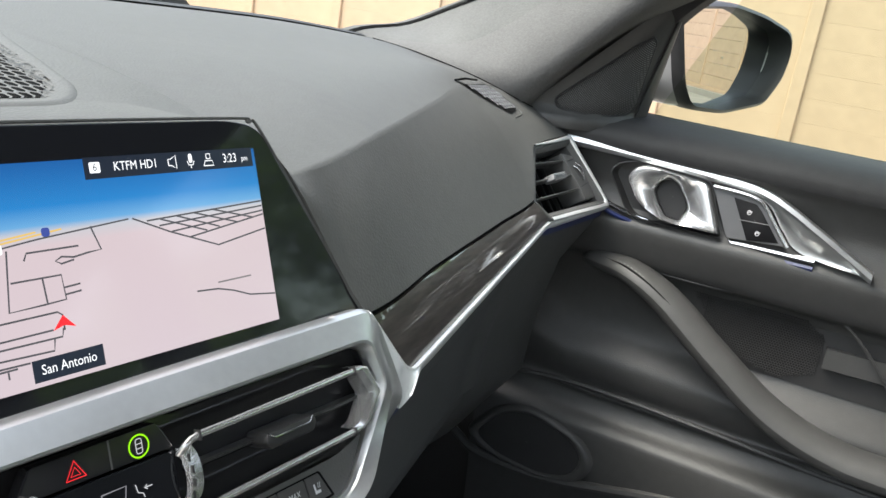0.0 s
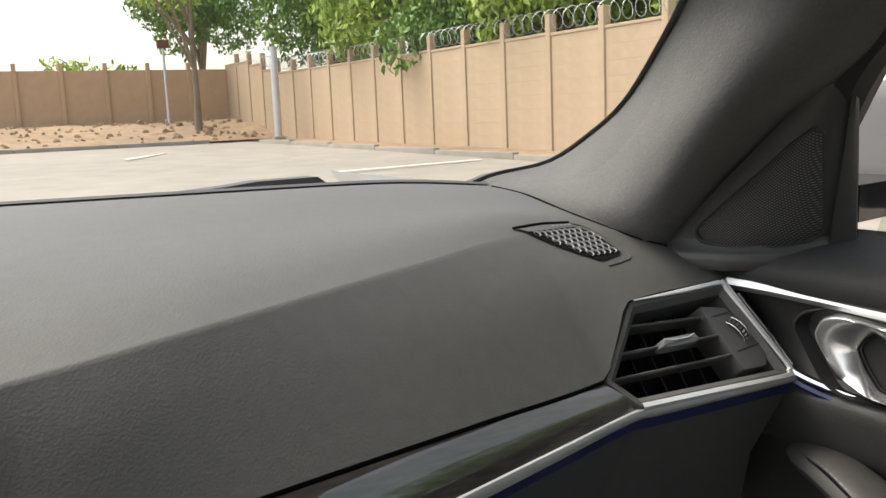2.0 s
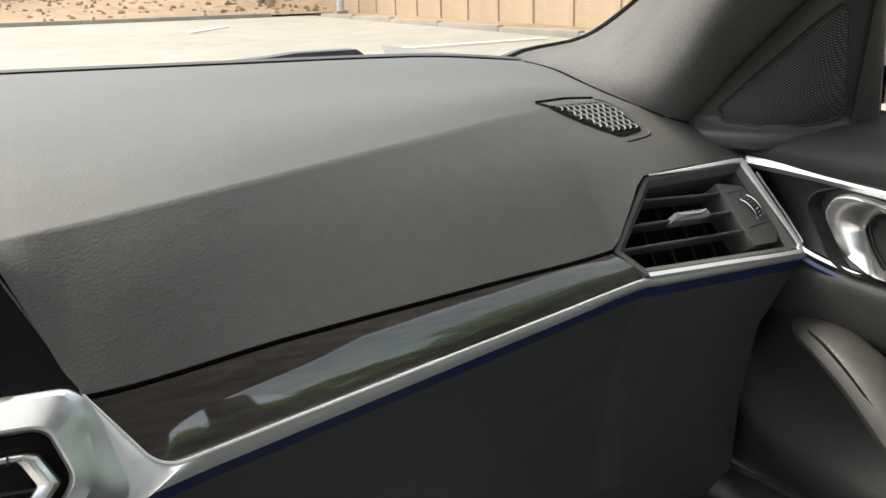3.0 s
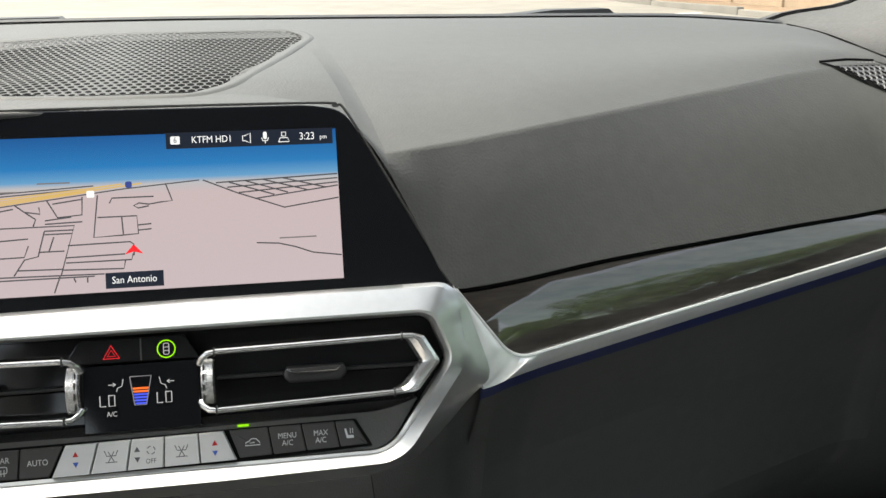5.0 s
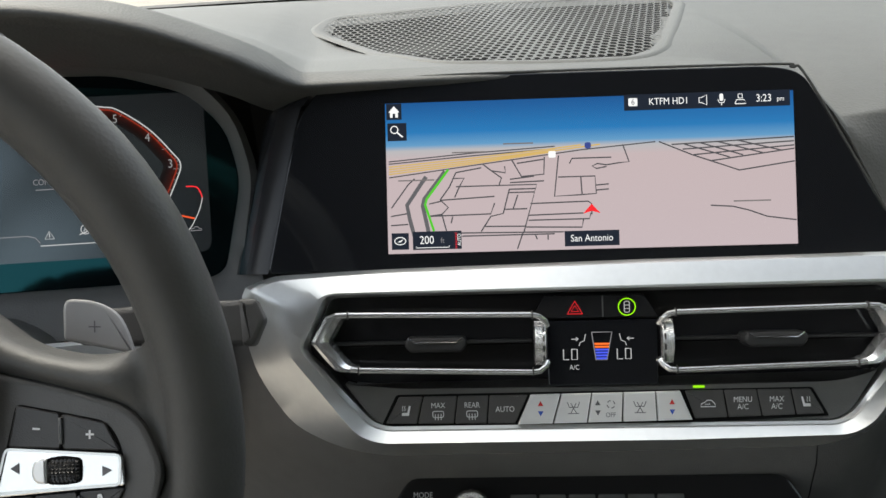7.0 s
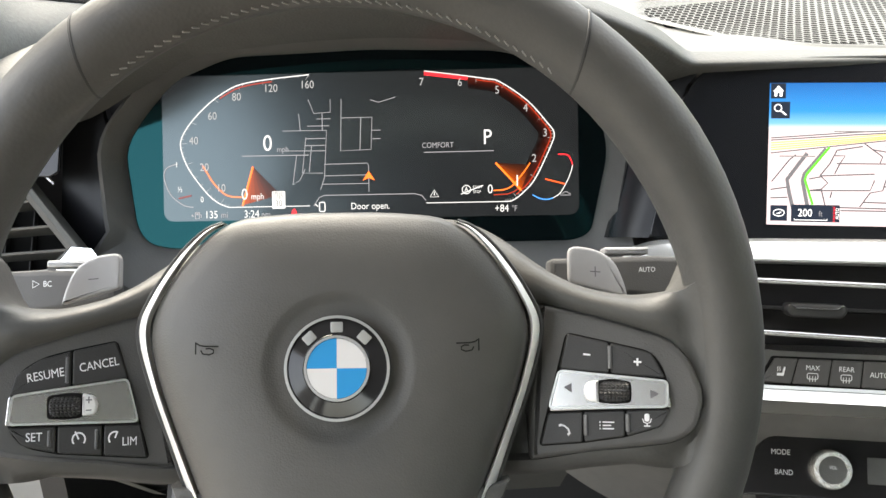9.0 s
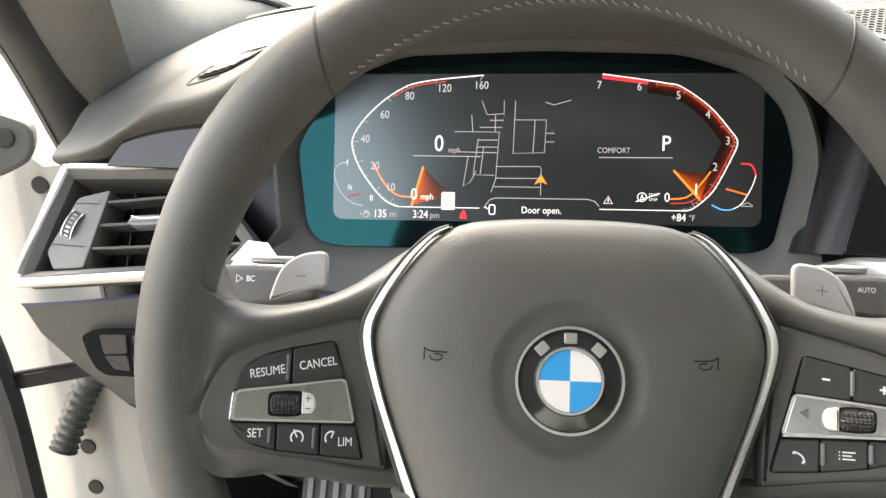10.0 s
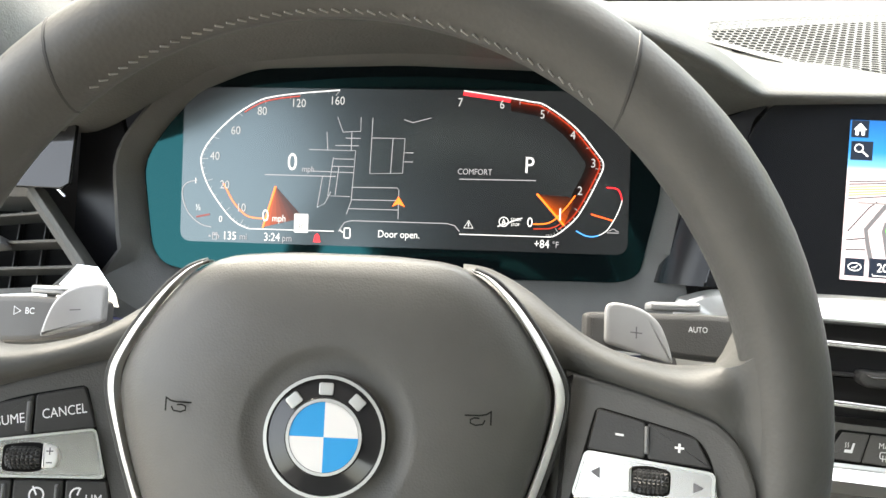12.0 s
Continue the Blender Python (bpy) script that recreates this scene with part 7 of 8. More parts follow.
# gloss panels beside the cluster
part("gloss_panel", plate([(x, (z - 899) * 1.1) for x, z in [(-690, 899), (-600, 897), (-594, 900), (-592, 946), (-596, 943), (-619, 940), (-648, 935), (-666, 929), (-681, 912)]], -4, 0, 0.4), GLOSS, dashboard, "glossy black panel", Plan((0, 0.026, 0.899), (1, 0), 25).m)
part("gloss_side", plate([(-226, -84), (-168, -84), (-180, -20), (-192, 18), (-196, 34), (-222, 24)], -4, 3, 0.4), SMOKED, dashboard, "glossy black panel", CLU.m)
part("strip_end", loft([[Vector((-0.582, 0.002, 0.854)), Vector((-0.568, 0.001, 0.853))], [Vector((-0.597, -0.004, 0.838)), Vector((-0.555, -0.006, 0.838))], [Vector((-0.597, -0.005, 0.830)), Vector((-0.553, -0.008, 0.830))]]), CHROME, dashboard, "satin aluminium strip end")
part("panel_edge", tube([Vector((-0.690, 0.031, 0.899)), Vector((-0.640, 0.031, 0.8985)), Vector((-0.606, 0.031, 0.896)), Vector((-0.600, 0.030, 0.890))], 0.0012, 6), BARCHROME, dashboard)
part("binnacle_floor", loft([[Vector((-0.60, 0.08, 0.81)), Vector((-0.20, 0.07, 0.81))], [Vector((-0.60, 0.03, 0.80)), Vector((-0.236, 0.03, 0.80))], [Vector((-0.60, -0.008, 0.822)), Vector((-0.236, -0.012, 0.820))]]), DARK, dashboard)
part("binnacle_back", loft([[Vector((-0.56, 0.10, 0.80)), Vector((-0.20, 0.10, 0.80))], [Vector((-0.54, 0.11, 0.95)), Vector((-0.21, 0.11, 0.945))]]), BLACK, dashboard)


# ---- A-pillars, roof, windscreen ----
def pillar(s, label):
    f = (lambda p: p) if s > 0 else mirror_x
    # cross-sections from the dashboard up to the roof: glass edge, inner face, rear edge
    sec = [
        ((0.60, 0.33, 0.945), (0.650, 0.19, 0.925), (0.735, 0.115, 0.87), (0.80, 0.11, 0.86)),
        ((0.64, 0.285, 0.985), (0.665, 0.160, 0.960), (0.742, 0.095, 0.93), (0.80, 0.10, 0.92)),
        ((0.70, 0.255, 1.000), (0.690, 0.140, 0.985), (0.752, 0.075, 0.965), (0.80, 0.08, 0.96)),
        ((0.715, 0.205, 1.028), (0.683, 0.085, 1.010), (0.742, 0.035, 1.005), (0.79, 0.04, 1.0)),
        ((0.703, 0.140, 1.060), (0.668, 0.030, 1.045), (0.722, -0.025, 1.052), (0.77, -0.02, 1.05)),
        ((0.660, 0.046, 1.107), (0.648, -0.045, 1.092), (0.706, -0.080, 1.084), (0.76, -0.07, 1.085)),
        ((0.630, -0.012, 1.136), (0.630, -0.105, 1.125), (0.690, -0.145, 1.126), (0.74, -0.13, 1.13)),
        ((0.57, -0.14, 1.20), (0.575, -0.24, 1.195), (0.65, -0.29, 1.195), (0.70, -0.27, 1.20)),
        ((0.50, -0.30, 1.27), (0.52, -0.42, 1.265), (0.60, -0.48, 1.26), (0.66, -0.46, 1.27)),
    ]
    if s > 0:
        # a wide face towards the windscreen, folded over beside the door seal
        for row, fold in enumerate(((0.668, 0.135, 0.905), (0.656, 0.088, 0.952), (0.650, 0.060, 0.977), (0.645, 0.034, 1.001), (0.637, -0.012, 1.046), (0.637, -0.053, 1.083))):
            sec[row] = (sec[row][0], fold) + sec[row][2:]
    else:
        # the driver side fold runs closer to the door
        for row, fold in zip(range(5), ((0.716, 0.160, 0.905), (0.708, 0.142, 0.930), (0.692, 0.100, 0.972), (0.672, 0.050, 1.012), (0.660, 0.015, 1.042))):
            sec[row] = (sec[row][0], fold) + sec[row][2:]
    lines = [smooth_line([f(row[k]) for row in sec], 36) for k in range(4)]
    rows = []
    for i in range(36):
        a, b, c, d = (l[i] for l in lines)
        rows.append([a + (a - b) * 0.10] + smooth_line([a, b, c, d] if s > 0 else [a, a.lerp(b, 0.5) + Vector((0.006, 0, 0.004)), b], 14))
    ob = thing("a_pillar", label, "pillar", f((0.7, 0.12, 0.95)))
    part("cover", loft(rows), CLOTH, ob, "ribbed grey cloth cover", sharp=60)
    part("edge_seal", tube([l + (lines[1][i] - l) * -0.04 for i, l in enumerate(lines[0])], 0.003, 6), VOID, ob, "dotted black glass edge")
    frame_line = [f(p) for p in [(0.785, 0.03, 0.97), (0.765, -0.02, 1.04), (0.735, -0.070, 1.092), (0.712, -0.118, 1.120), (0.695, -0.165, 1.143), (0.66, -0.29, 1.205), (0.62, -0.48, 1.27)]]
    if s > 0:
        part("door_seal", tube(smooth_line(frame_line, 40), 0.020, 10), RUBBER, ob, "black rubber door seal")
    return ob, lines[1]


pillar(1, "grey cloth covered windscreen pillar on the passenger side")
joint = smooth_line([Vector((x, y, surf(x, y) + 0.0004)) for x, y in ((0.634, 0.262), (0.6387, 0.2113), (0.634, 0.145), (0.6434, 0.1116), (0.660, 0.088), (0.684, 0.074))], 30)
part("pillar_joint", tube(joint, 0.0008, 6), VOID, dashboard, "thin dark joint at the pillar foot")
left_pillar, left_inner = pillar(-1, "grey cloth covered windscreen pillar on the driver side")
pairs = [((-0.66, -0.15, 1.15), (-0.63, -0.13, 1.135)), ((-0.695, -0.07, 1.10), (-0.658, -0.045, 1.092)), ((-0.722, -0.015, 1.06), (-0.678, 0.03, 1.045)), ((-0.745, 0.041, 1.013), (-0.693, 0.085, 1.01)), ((-0.745, 0.062, 0.982), (-0.70, 0.125, 0.985)), ((-0.745, 0.084, 0.953), (-0.69, 0.15, 0.955)), ((-0.745, 0.118, 0.917), (-0.67, 0.17, 0.93)), ((-0.745, 0.135, 0.88), (-0.66, 0.18, 0.89))]
edge = sorted((a[2], a[0], a[1]) for a, b in pairs) + [(1.21, -0.61, -0.30), (1.28, -0.58, -0.46)]
pb = left_inner
pa = [Vector((*table(edge, p.z), p.z)) for p in pb]
part("pillar_return", loft([[a, a.lerp(b, 0.3) + Vector((0.003, -0.006, 0)), a.lerp(b, 0.7) + Vector((0.003, -0.006, 0)), b] for a, b in zip(pa, pb)]), CLOTH, left_pillar, "grey cloth return beside the seal", sharp=70)
ws = []
for i in range(31):
    x = -0.70 + 1.4 * i / 30
    y, z = screen_edge(x)
    ws.append([Vector((x, y + 0.01, z - 0.01)), Vector((x * 0.93, (y + 0.01) * 0.55 - 0.10, 1.12)), Vector((x * 0.78, -0.28 + 0.06 * (1 - (x / 0.7) ** 2), 1.275))])
pane = solid("windscreen", loft(ws), GLASS, "clear raked windscreen glass", "window", kind="structure")
pane.visible_shadow = False
band_pts = [[Vector((x, screen_edge(x)[0] + d, screen_edge(x)[1] + h)) for d, h in ((-0.004, 0.002), (0.004, 0.004), (0.012, -0.002))] for x in [-0.66 + 1.32 * i / 60 for i in range(61)]]
solid("windscreen_seal", loft(band_pts), BLACK, "black printed edge of the windscreen", "seal", kind="structure")
for x0, x1, y, label in ((0.425, 0.535, 0.445, "passenger"), (-0.19, -0.07, 0.475, "driver")):
    wiper = thing("wiper_arm", "dark wiper arm resting below the windscreen on the %s side" % label, "wiper", (x0, y, 0.985), group="wipers")
    prof = [(x0 - 0.10, 0.975, 0.982), (x0, 0.975, 0.988), (x0 + 0.03, 0.975, 0.991), (x1 - 0.01, 0.975, 0.9915), (x1, 0.975, 0.984)]
    part("arm", loft([[Vector((x, y, a)), Vector((x, y, b)), Vector((x, y + 0.03, b)), Vector((x, y + 0.03, a))] for x, a, b in prof], closed=True, cap=True), RUBBER, wiper)
bonnet = loft([[(x, y, z - 0.10 * (x / 0.8) ** 2) for x in [-0.85 + 0.17 * k for k in range(11)]] for y, z in ((0.42, 0.955), (0.52, 0.972), (0.8, 0.95), (1.3, 0.88), (1.6, 0.78), (1.7, 0.6))])
solid("bonnet", bonnet, WHITEPAINT, "white painted bonnet of the car", "car body", kind="structure")
roof = loft([[(x, y, 1.30 - 0.05 * (x / 0.6) ** 2 - 0.015 * (y + 1.0) ** 2 - 0.28 * max(0, -y - 1.1) ** 2) for x in [-0.62 + 0.124 * k for k in range(11)]] for y in (-0.24, -0.5, -0.9, -1.1, -1.3, -1.5, -1.7, -1.86)])
solid("ceiling", roof, material("anthracite_headlining", (0.035, 0.035, 0.035), 0.95), "anthracite cloth headlining", "ceiling", kind="structure")
roof_panel = loft([[(x, y, 1.335 - 0.05 * (x / 0.6) ** 2 - 0.015 * (y + 1.0) ** 2 - 0.28 * max(0, -y - 1.1) ** 2) for x in [-0.66 + 0.132 * k for k in range(11)]] for y in (-0.22, -0.5, -0.9, -1.1, -1.3, -1.5, -1.7, -1.88)])
solid("roof_panel", roof_panel, WHITEPAINT, "white painted roof of the car", "car body", kind="structure")
shell = joined(box(-0.80, -1.9, 0.25, 0.80, -1.85, 0.95), box(0.70, -1.9, 0.2, 0.80, -0.80, 0.95), box(-0.80, -1.9, 0.2, -0.70, -1.25, 0.95), box(0.74, -0.8, 0.2, 0.80, -0.78, 0.93), box(0.62, -1.12, 0.93, 0.70, -1.02, 1.26), box(-0.70, -1.35, 0.2, -0.62, -1.25, 1.26), box(0.58, -1.88, 0.93, 0.66, -1.70, 1.25), box(-0.66, -1.88, 0.93, -0.58, -1.70, 1.25))
solid("wall_rear", shell, DARK, "dark rear body sides below the rear windows", "car body", kind="structure")
solid("floor", box(-0.80, -1.9, 0.22, 0.80, 0.55, 0.26), DARK, "dark carpeted cabin floor", "floor", kind="structure")
solid("bulkhead", loft([[(-0.78, 0.42, 0.24), (0.78, 0.42, 0.24)], [(-0.78, 0.46, 0.6), (0.78, 0.46, 0.6)], [(-0.78, 0.40, 0.95), (0.78, 0.40, 0.95)]]), BLACK, "dark bulkhead behind the dashboard", "bulkhead", kind="structure")
tunnel = loft([[(x * w, y, 0.25 + z) for x, z in ((-0.15, 0), (-0.14, h * 0.9), (-0.12, h), (0.12, h), (0.14, h * 0.9), (0.15, 0))] for y, w, h in ((0.2, 1, 0.45), (-0.05, 1, 0.42), (-0.2, 1, 0.36), (-0.8, 0.9, 0.33))])
tun = thing("centre_tunnel", "dark plastic centre tunnel between the seats", "console", (0, -0.3, 0.25))
part("body", tunnel, DARK, tun)
part("shift_surround", box(-0.08, -0.45, 0.60, 0.08, -0.25, 0.615, 0.006), GLOSS, tun, "glossy black selector surround")

# ---- passenger door ----
door = thing("passenger_door", "closed dark grey passenger door with silver trim and pull handle", "car door", (0.76, -0.3, 0.6))
ys = [0.09 - 0.03 * i for i in range(40)]
rows = []
for y in ys:
    w = 0.012 * max(0, min(1, (y + 0.02) / 0.08))
    rows.append([Vector(p) for p in ((0.83, y, 0.945), (0.80, y, 0.946), (0.768 - w, y, 0.9435 - w), (0.744 - w, y, 0.940 - w), (0.729 - w, y, 0.935 - w * 0.7), (0.720 - w * 0.7, y, 0.927 - w * 0.4), (0.7165 - w * 0.5, y, 0.918), (0.722, y, 0.908))])
part("sill_pad", loft(rows), SILLPAD, door, "soft grained window sill pad", sharp=80)
rows = []
for y in ys:
    up = 0.35 * max(0, y)
    prof = ((0.722, 0.908), (0.733, 0.895), (0.745, 0.865), (0.735, 0.838), (0.727, 0.824), (0.733, 0.800), (0.744, 0.778), (0.764, 0.770), (0.772, 0.735), (0.770, 0.69 + up), (0.754, 0.668 + up), (0.743, 0.652 + up), (0.744, 0.632 + up), (0.752, 0.614), (0.745, 0.607), (0.750, 0.600), (0.742, 0.584), (0.727, 0.574), (0.721, 0.56), (0.722, 0.50), (0.735, 0.44), (0.75, 0.3))
    rows.append([Vector((p.x, y, p.y)) for p in smooth_line(prof, 80)])
part("panel", loft(rows), DOORMAT, door, "dark moulded door panel", sharp=80)
top_strip = [(0.712, 0.050, 0.911), (0.722, 0.0, 0.909), (0.727, -0.07, 0.906), (0.728, -0.14, 0.902), (0.727, -0.18, 0.898), (0.724, -0.21, 0.888), (0.722, -0.25, 0.868), (0.722, -0.306, 0.838)]
ts = smooth_line([Vector(p) for p in top_strip], 50)
part("silver_strip", loft([[p + Vector((0.008, 0, 0.004)), p + Vector((-0.002, 0, 0.003)), p + Vector((-0.004, 0, -0.002)), p + Vector((-0.001, 0, -0.006)), p + Vector((0.012, 0, -0.010))] for p in ts]), SILVER, door, "satin aluminium strip")
spear_top = smooth_line([Vector(q) for q in ((0.7225, -0.165, 0.899), (0.7215, -0.190, 0.892), (0.720, -0.213, 0.882), (0.719, -0.25, 0.864), (0.7195, -0.306, 0.838))], 30)
spear_low = smooth_line([Vector(q) for q in ((0.730, -0.178, 0.893), (0.732, -0.196, 0.880), (0.733, -0.212, 0.860), (0.731, -0.236, 0.842), (0.7205, -0.304, 0.8365))], 30)
part("spear", loft([[a, a.lerp(b, 0.3) + Vector((0.001, 0, 0)), a.lerp(b, 0.5) + Vector((0.004, 0, 0)), a.lerp(b, 0.8) + Vector((0.003, 0, 0)), b] for a, b in zip(spear_top, spear_low)]), SILVER, door, "satin aluminium spear behind the lock keys", sharp=60)
low_strip = [(0.722, -0.008, 0.852), (0.726, -0.03, 0.843), (0.733, -0.06, 0.836), (0.737, -0.10, 0.833), (0.737, -0.15, 0.834), (0.733, -0.2, 0.836), (0.728, -0.25, 0.838)]
part("lower_strip", tube(smooth_line([Vector(p) for p in low_strip], 30), 0.0032, 8), CHROME, door, "thin chrome strip")
part("front_strip", tube([Vector((0.720, 0.030, 0.900)), Vector((0.726, 0.0, 0.868)), Vector((0.727, -0.018, 0.850))], 0.0014, 6), CHROME, door)
part("light_line", tube(smooth_line([Vector(p) + Vector((0.001, 0, -0.008)) for p in low_strip], 30), 0.003, 6), BLUEPAINT, door)
# inner release handle: chrome scoop round a dark cup
hx = 0.722


def spokes(poly, c, n=64):
    """Where n evenly turned rays from c meet an outline."""
    out = []
    for k in range(n):
        d = Vector((math.cos(k * math.tau / n), math.sin(k * math.tau / n)))
        far = 0
        for p, q in zip(poly, poly[1:] + poly[:1]):
            w, e = Vector(p) - Vector(c), Vector(q) - Vector(p)
            det = d.y * e.x - d.x * e.y
            if abs(det) > 1e-12:
                t, u = (w.y * e.x - w.x * e.y) / det, (d.x * w.y - d.y * w.x) / det
                if t > far and -1e-6 <= u <= 1 + 1e-6:
                    far = t
        out.append((c[0] + d.x * far, c[1] + d.y * far))
    return out


HC = (-0.090, 0.866)
scoop = spokes(rounded([(-0.037, 0.880), (-0.046, 0.895), (-0.060, 0.8985), (-0.127, 0.893), (-0.150, 0.841), (-0.087, 0.841), (-0.058, 0.852)], [0.006, 0.006, 0.008, 0.003, 0.003, 0.01, 0.012], 5), HC)
hollow = spokes(rounded([(-0.0695, 0.873), (-0.0766, 0.8824), (-0.0853, 0.8876), (-0.0958, 0.8823), (-0.1085, 0.8605), (-0.1023, 0.8435), (-0.0873, 0.8456), (-0.0765, 0.859)], 0.003, 4), HC)
back_off = lambda y, z: 0.16 * max(0, z - 0.845) * min(1, max(0, -(y + 0.098)) / 0.012)  # the rear half leans back at its top
mix = lambda k, x: [Vector((x + back_off(a[0] * (1 - k) + b[0] * k, a[1] * (1 - k) + b[1] * k), a[0] * (1 - k) + b[0] * k, a[1] * (1 - k) + b[1] * k)) for a, b in zip(scoop, hollow)]
recess = rounded([(-0.018, 0.882), (-0.026, 0.893), (-0.05, 0.901), (-0.128, 0.896), (-0.153, 0.838), (-0.06, 0.836), (-0.045, 0.843)], 0.006, 4)
part("handle_recess", loft([[Vector((x, -0.09 + (y + 0.09) * k, 0.868 + (z - 0.868) * k)) for y, z in recess] for x, k in ((0.727, 1.03), (0.7265, 1.0), (0.738, 0.95), (0.7382, 0.02))], closed=True), BLACK, door, "dark recess round the handle")
handle = part("release_handle", loft([mix(0, hx + 0.014), mix(0.0, hx + 0.003), mix(0.06, hx), mix(0.14, hx - 0.0008), mix(0.5, hx + 0.0015), mix(0.85, hx + 0.006), mix(0.95, hx + 0.009), mix(1.0, hx + 0.014)], closed=True), BARCHROME, door, "chrome release handle", sharp=60)
part("cup", loft([mix(0.99, hx + 0.010), mix(1.0, hx + 0.020), [Vector((hx + 0.024, *HC))] * 64], closed=True), BLACK, handle, "dark finger cup")
key_panel = rounded([(-0.132, 0.891), (-0.178, 0.889), (-0.189, 0.881), (-0.219, 0.846), (-0.158, 0.840)], [0.003, 0.004, 0.006, 0.003, 0.003], 3)
part("lock_panel", loft([[Vector((x, -0.17 + (y + 0.17) * k, 0.866 + (z - 0.866) * k)) for y, z in key_panel] for x, k in ((0.738, 1), (0.7275, 1), (0.7265, 0.98), (0.7265, 0.02))], closed=True), TABGREY, door, "grey lock switch plate")
key_face = [(-0.156, 0.885), (-0.180, 0.883), (-0.186, 0.878), (-0.211, 0.848), (-0.179, 0.843)]
part("lock_keys", loft([[Vector((x, -0.182 + (y + 0.182) * k, 0.866 + (z - 0.866) * k)) for y, z in key_face] for x, k in ((0.730, 1), (0.7258, 1), (0.7252, 0.96), (0.7252, 0.02))], closed=True), GLOSS, door, "black lock keys")
part("lock_split", tube([Vector((0.7250, -0.166, 0.863)), Vector((0.7250, -0.199, 0.865))], 0.0005, 5), TABGREY, door)
part("lock_edge", tube(smooth_line([Vector(q) for q in ((0.7245, -0.133, 0.892), (0.7245, -0.160, 0.8915), (0.7245, -0.179, 0.889), (0.7245, -0.190, 0.882), (0.7245, -0.205, 0.864), (0.7245, -0.220, 0.846))], 30), 0.0024, 8), BARCHROME, door, "satin chrome edge")
for yy, zz in ((-0.174, 0.873), (-0.187, 0.853)):
    part("lock_mark", joined(tube([Vector((0.7245, yy + 0.002 * math.cos(k * math.tau / 10) - 0.001, zz + 0.0022 * math.sin(k * math.tau / 10))) for k in range(10)], 0.0005, 5, closed=True), tube([Vector((0.7245, yy + 0.001, zz)), Vector((0.7245, yy - 0.004, zz + 0.0015))], 0.0005, 5)), PRINT, door, "pale key mark")
# leather pull
pull = smooth_line([Vector(p) for p in ((0.752, -0.012, 0.772), (0.735, -0.035, 0.776), (0.722, -0.07, 0.775), (0.716, -0.115, 0.756), (0.713, -0.178, 0.712), (0.711, -0.246, 0.669), (0.708, -0.313, 0.648), (0.707, -0.38, 0.644), (0.71, -0.55, 0.645), (0.74, -0.8, 0.66))], 70)
part("pull_handle", tube(pull, [0.015 + 0.013 * min(1, i / 26) for i in range(70)], 16, flat=0.62), LEATHER, door, "dark leather pull handle")
seam = [p + Vector((-0.012 - 0.011 * min(1, i / 26), 0, 0.0075)) for i, p in enumerate(pull)][3:64]
part("pull_seam", tube(seam, 0.0014, 5), VOID, door, "pressed seam")
part("pull_stitching", joined(*[tube([p.lerp(q, 0.15) + Vector((0.002, 0, 0.0018)), p.lerp(q, 0.75) + Vector((0.002, 0, 0.0018))], 0.0005, 4) for p, q in zip(seam, seam[1:])]), TABGREY, door, "grey stitching")
part("recess_line", tube(smooth_line([Vector(p) for p in ((0.748, -0.06, 0.777), (0.746, -0.142, 0.777), (0.746, -0.256, 0.783), (0.747, -0.290, 0.779), (0.75, -0.324, 0.752), (0.752, -0.36, 0.71))], 24), 0.0018, 6), DOORMAT, door, "raised edge of the speaker recess")
gr = [(-0.135, 0.762), (-0.18, 0.764), (-0.259, 0.765), (-0.280, 0.751), (-0.281, 0.708), (-0.241, 0.691), (-0.18, 0.705)]
hexes = pierced(gr, 0.7, (0.0030, 0.0027), lambda x, y: 0.0, 0)
for v in hexes.verts:
    v.co = Vector((0.765 + v.co.z, v.co.x, v.co.y))
part("speaker_mesh", hexes, SWITCH, door, "pierced speaker cover")
part("speaker_back", loft([[Vector((0.768, -0.15, 0.69)), Vector((0.768, -0.38, 0.69))], [Vector((0.768, -0.15, 0.785)), Vector((0.768, -0.38, 0.785))]]), BLACK, door)
part("badge_plate", loft([[Vector((0.758, -0.285, 0.742)), Vector((0.757, -0.285, 0.720)), Vector((0.757, -0.35, 0.722)), Vector((0.758, -0.345, 0.745))], [Vector((0.77, -0.285, 0.742)), Vector((0.77, -0.285, 0.720)), Vector((0.77, -0.34, 0.716)), Vector((0.77, -0.34, 0.738))]], closed=True, cap=True), DOORMAT, door, "plain dark badge plate")
pocket = smooth_line([Vector(p) for p in ((0.728, 0.14, 0.515), (0.722, 0.106, 0.499), (0.719, 0.074, 0.487), (0.718, -0.011, 0.488), (0.718, -0.096, 0.505), (0.718, -0.167, 0.521), (0.72, -0.35, 0.55), (0.725, -0.6, 0.56))], 40)
part("pocket_rim", tube(pocket, 0.006, 8), DOORMAT, door, "rounded pocket rim")
hole = rounded([(0.085, 0.515), (0.050, 0.557), (0.013, 0.568), (-0.045, 0.552), (-0.062, 0.530), (-0.050, 0.504), (-0.010, 0.493), (0.05, 0.498)], 0.016, 4)
ring = lambda k, x: [Vector((x, 0.012 + (y - 0.012) * k, 0.528 + (z - 0.528) * k)) for y, z in hole]
part("bottle_rim", loft([ring(1.22, 0.720), ring(1.16, 0.7135), ring(1.05, 0.712), ring(1.0, 0.714), ring(0.97, 0.720)], closed=True), DOORMAT, door, "raised bottle holder rim", sharp=80)
# no opening here: a flat black face is painted as the holder's shade
part("bottle_shade", loft([ring(0.98, 0.7155), ring(0.02, 0.7155)], closed=True), BLACK, door, "flat black face for the shade in the bottle holder")
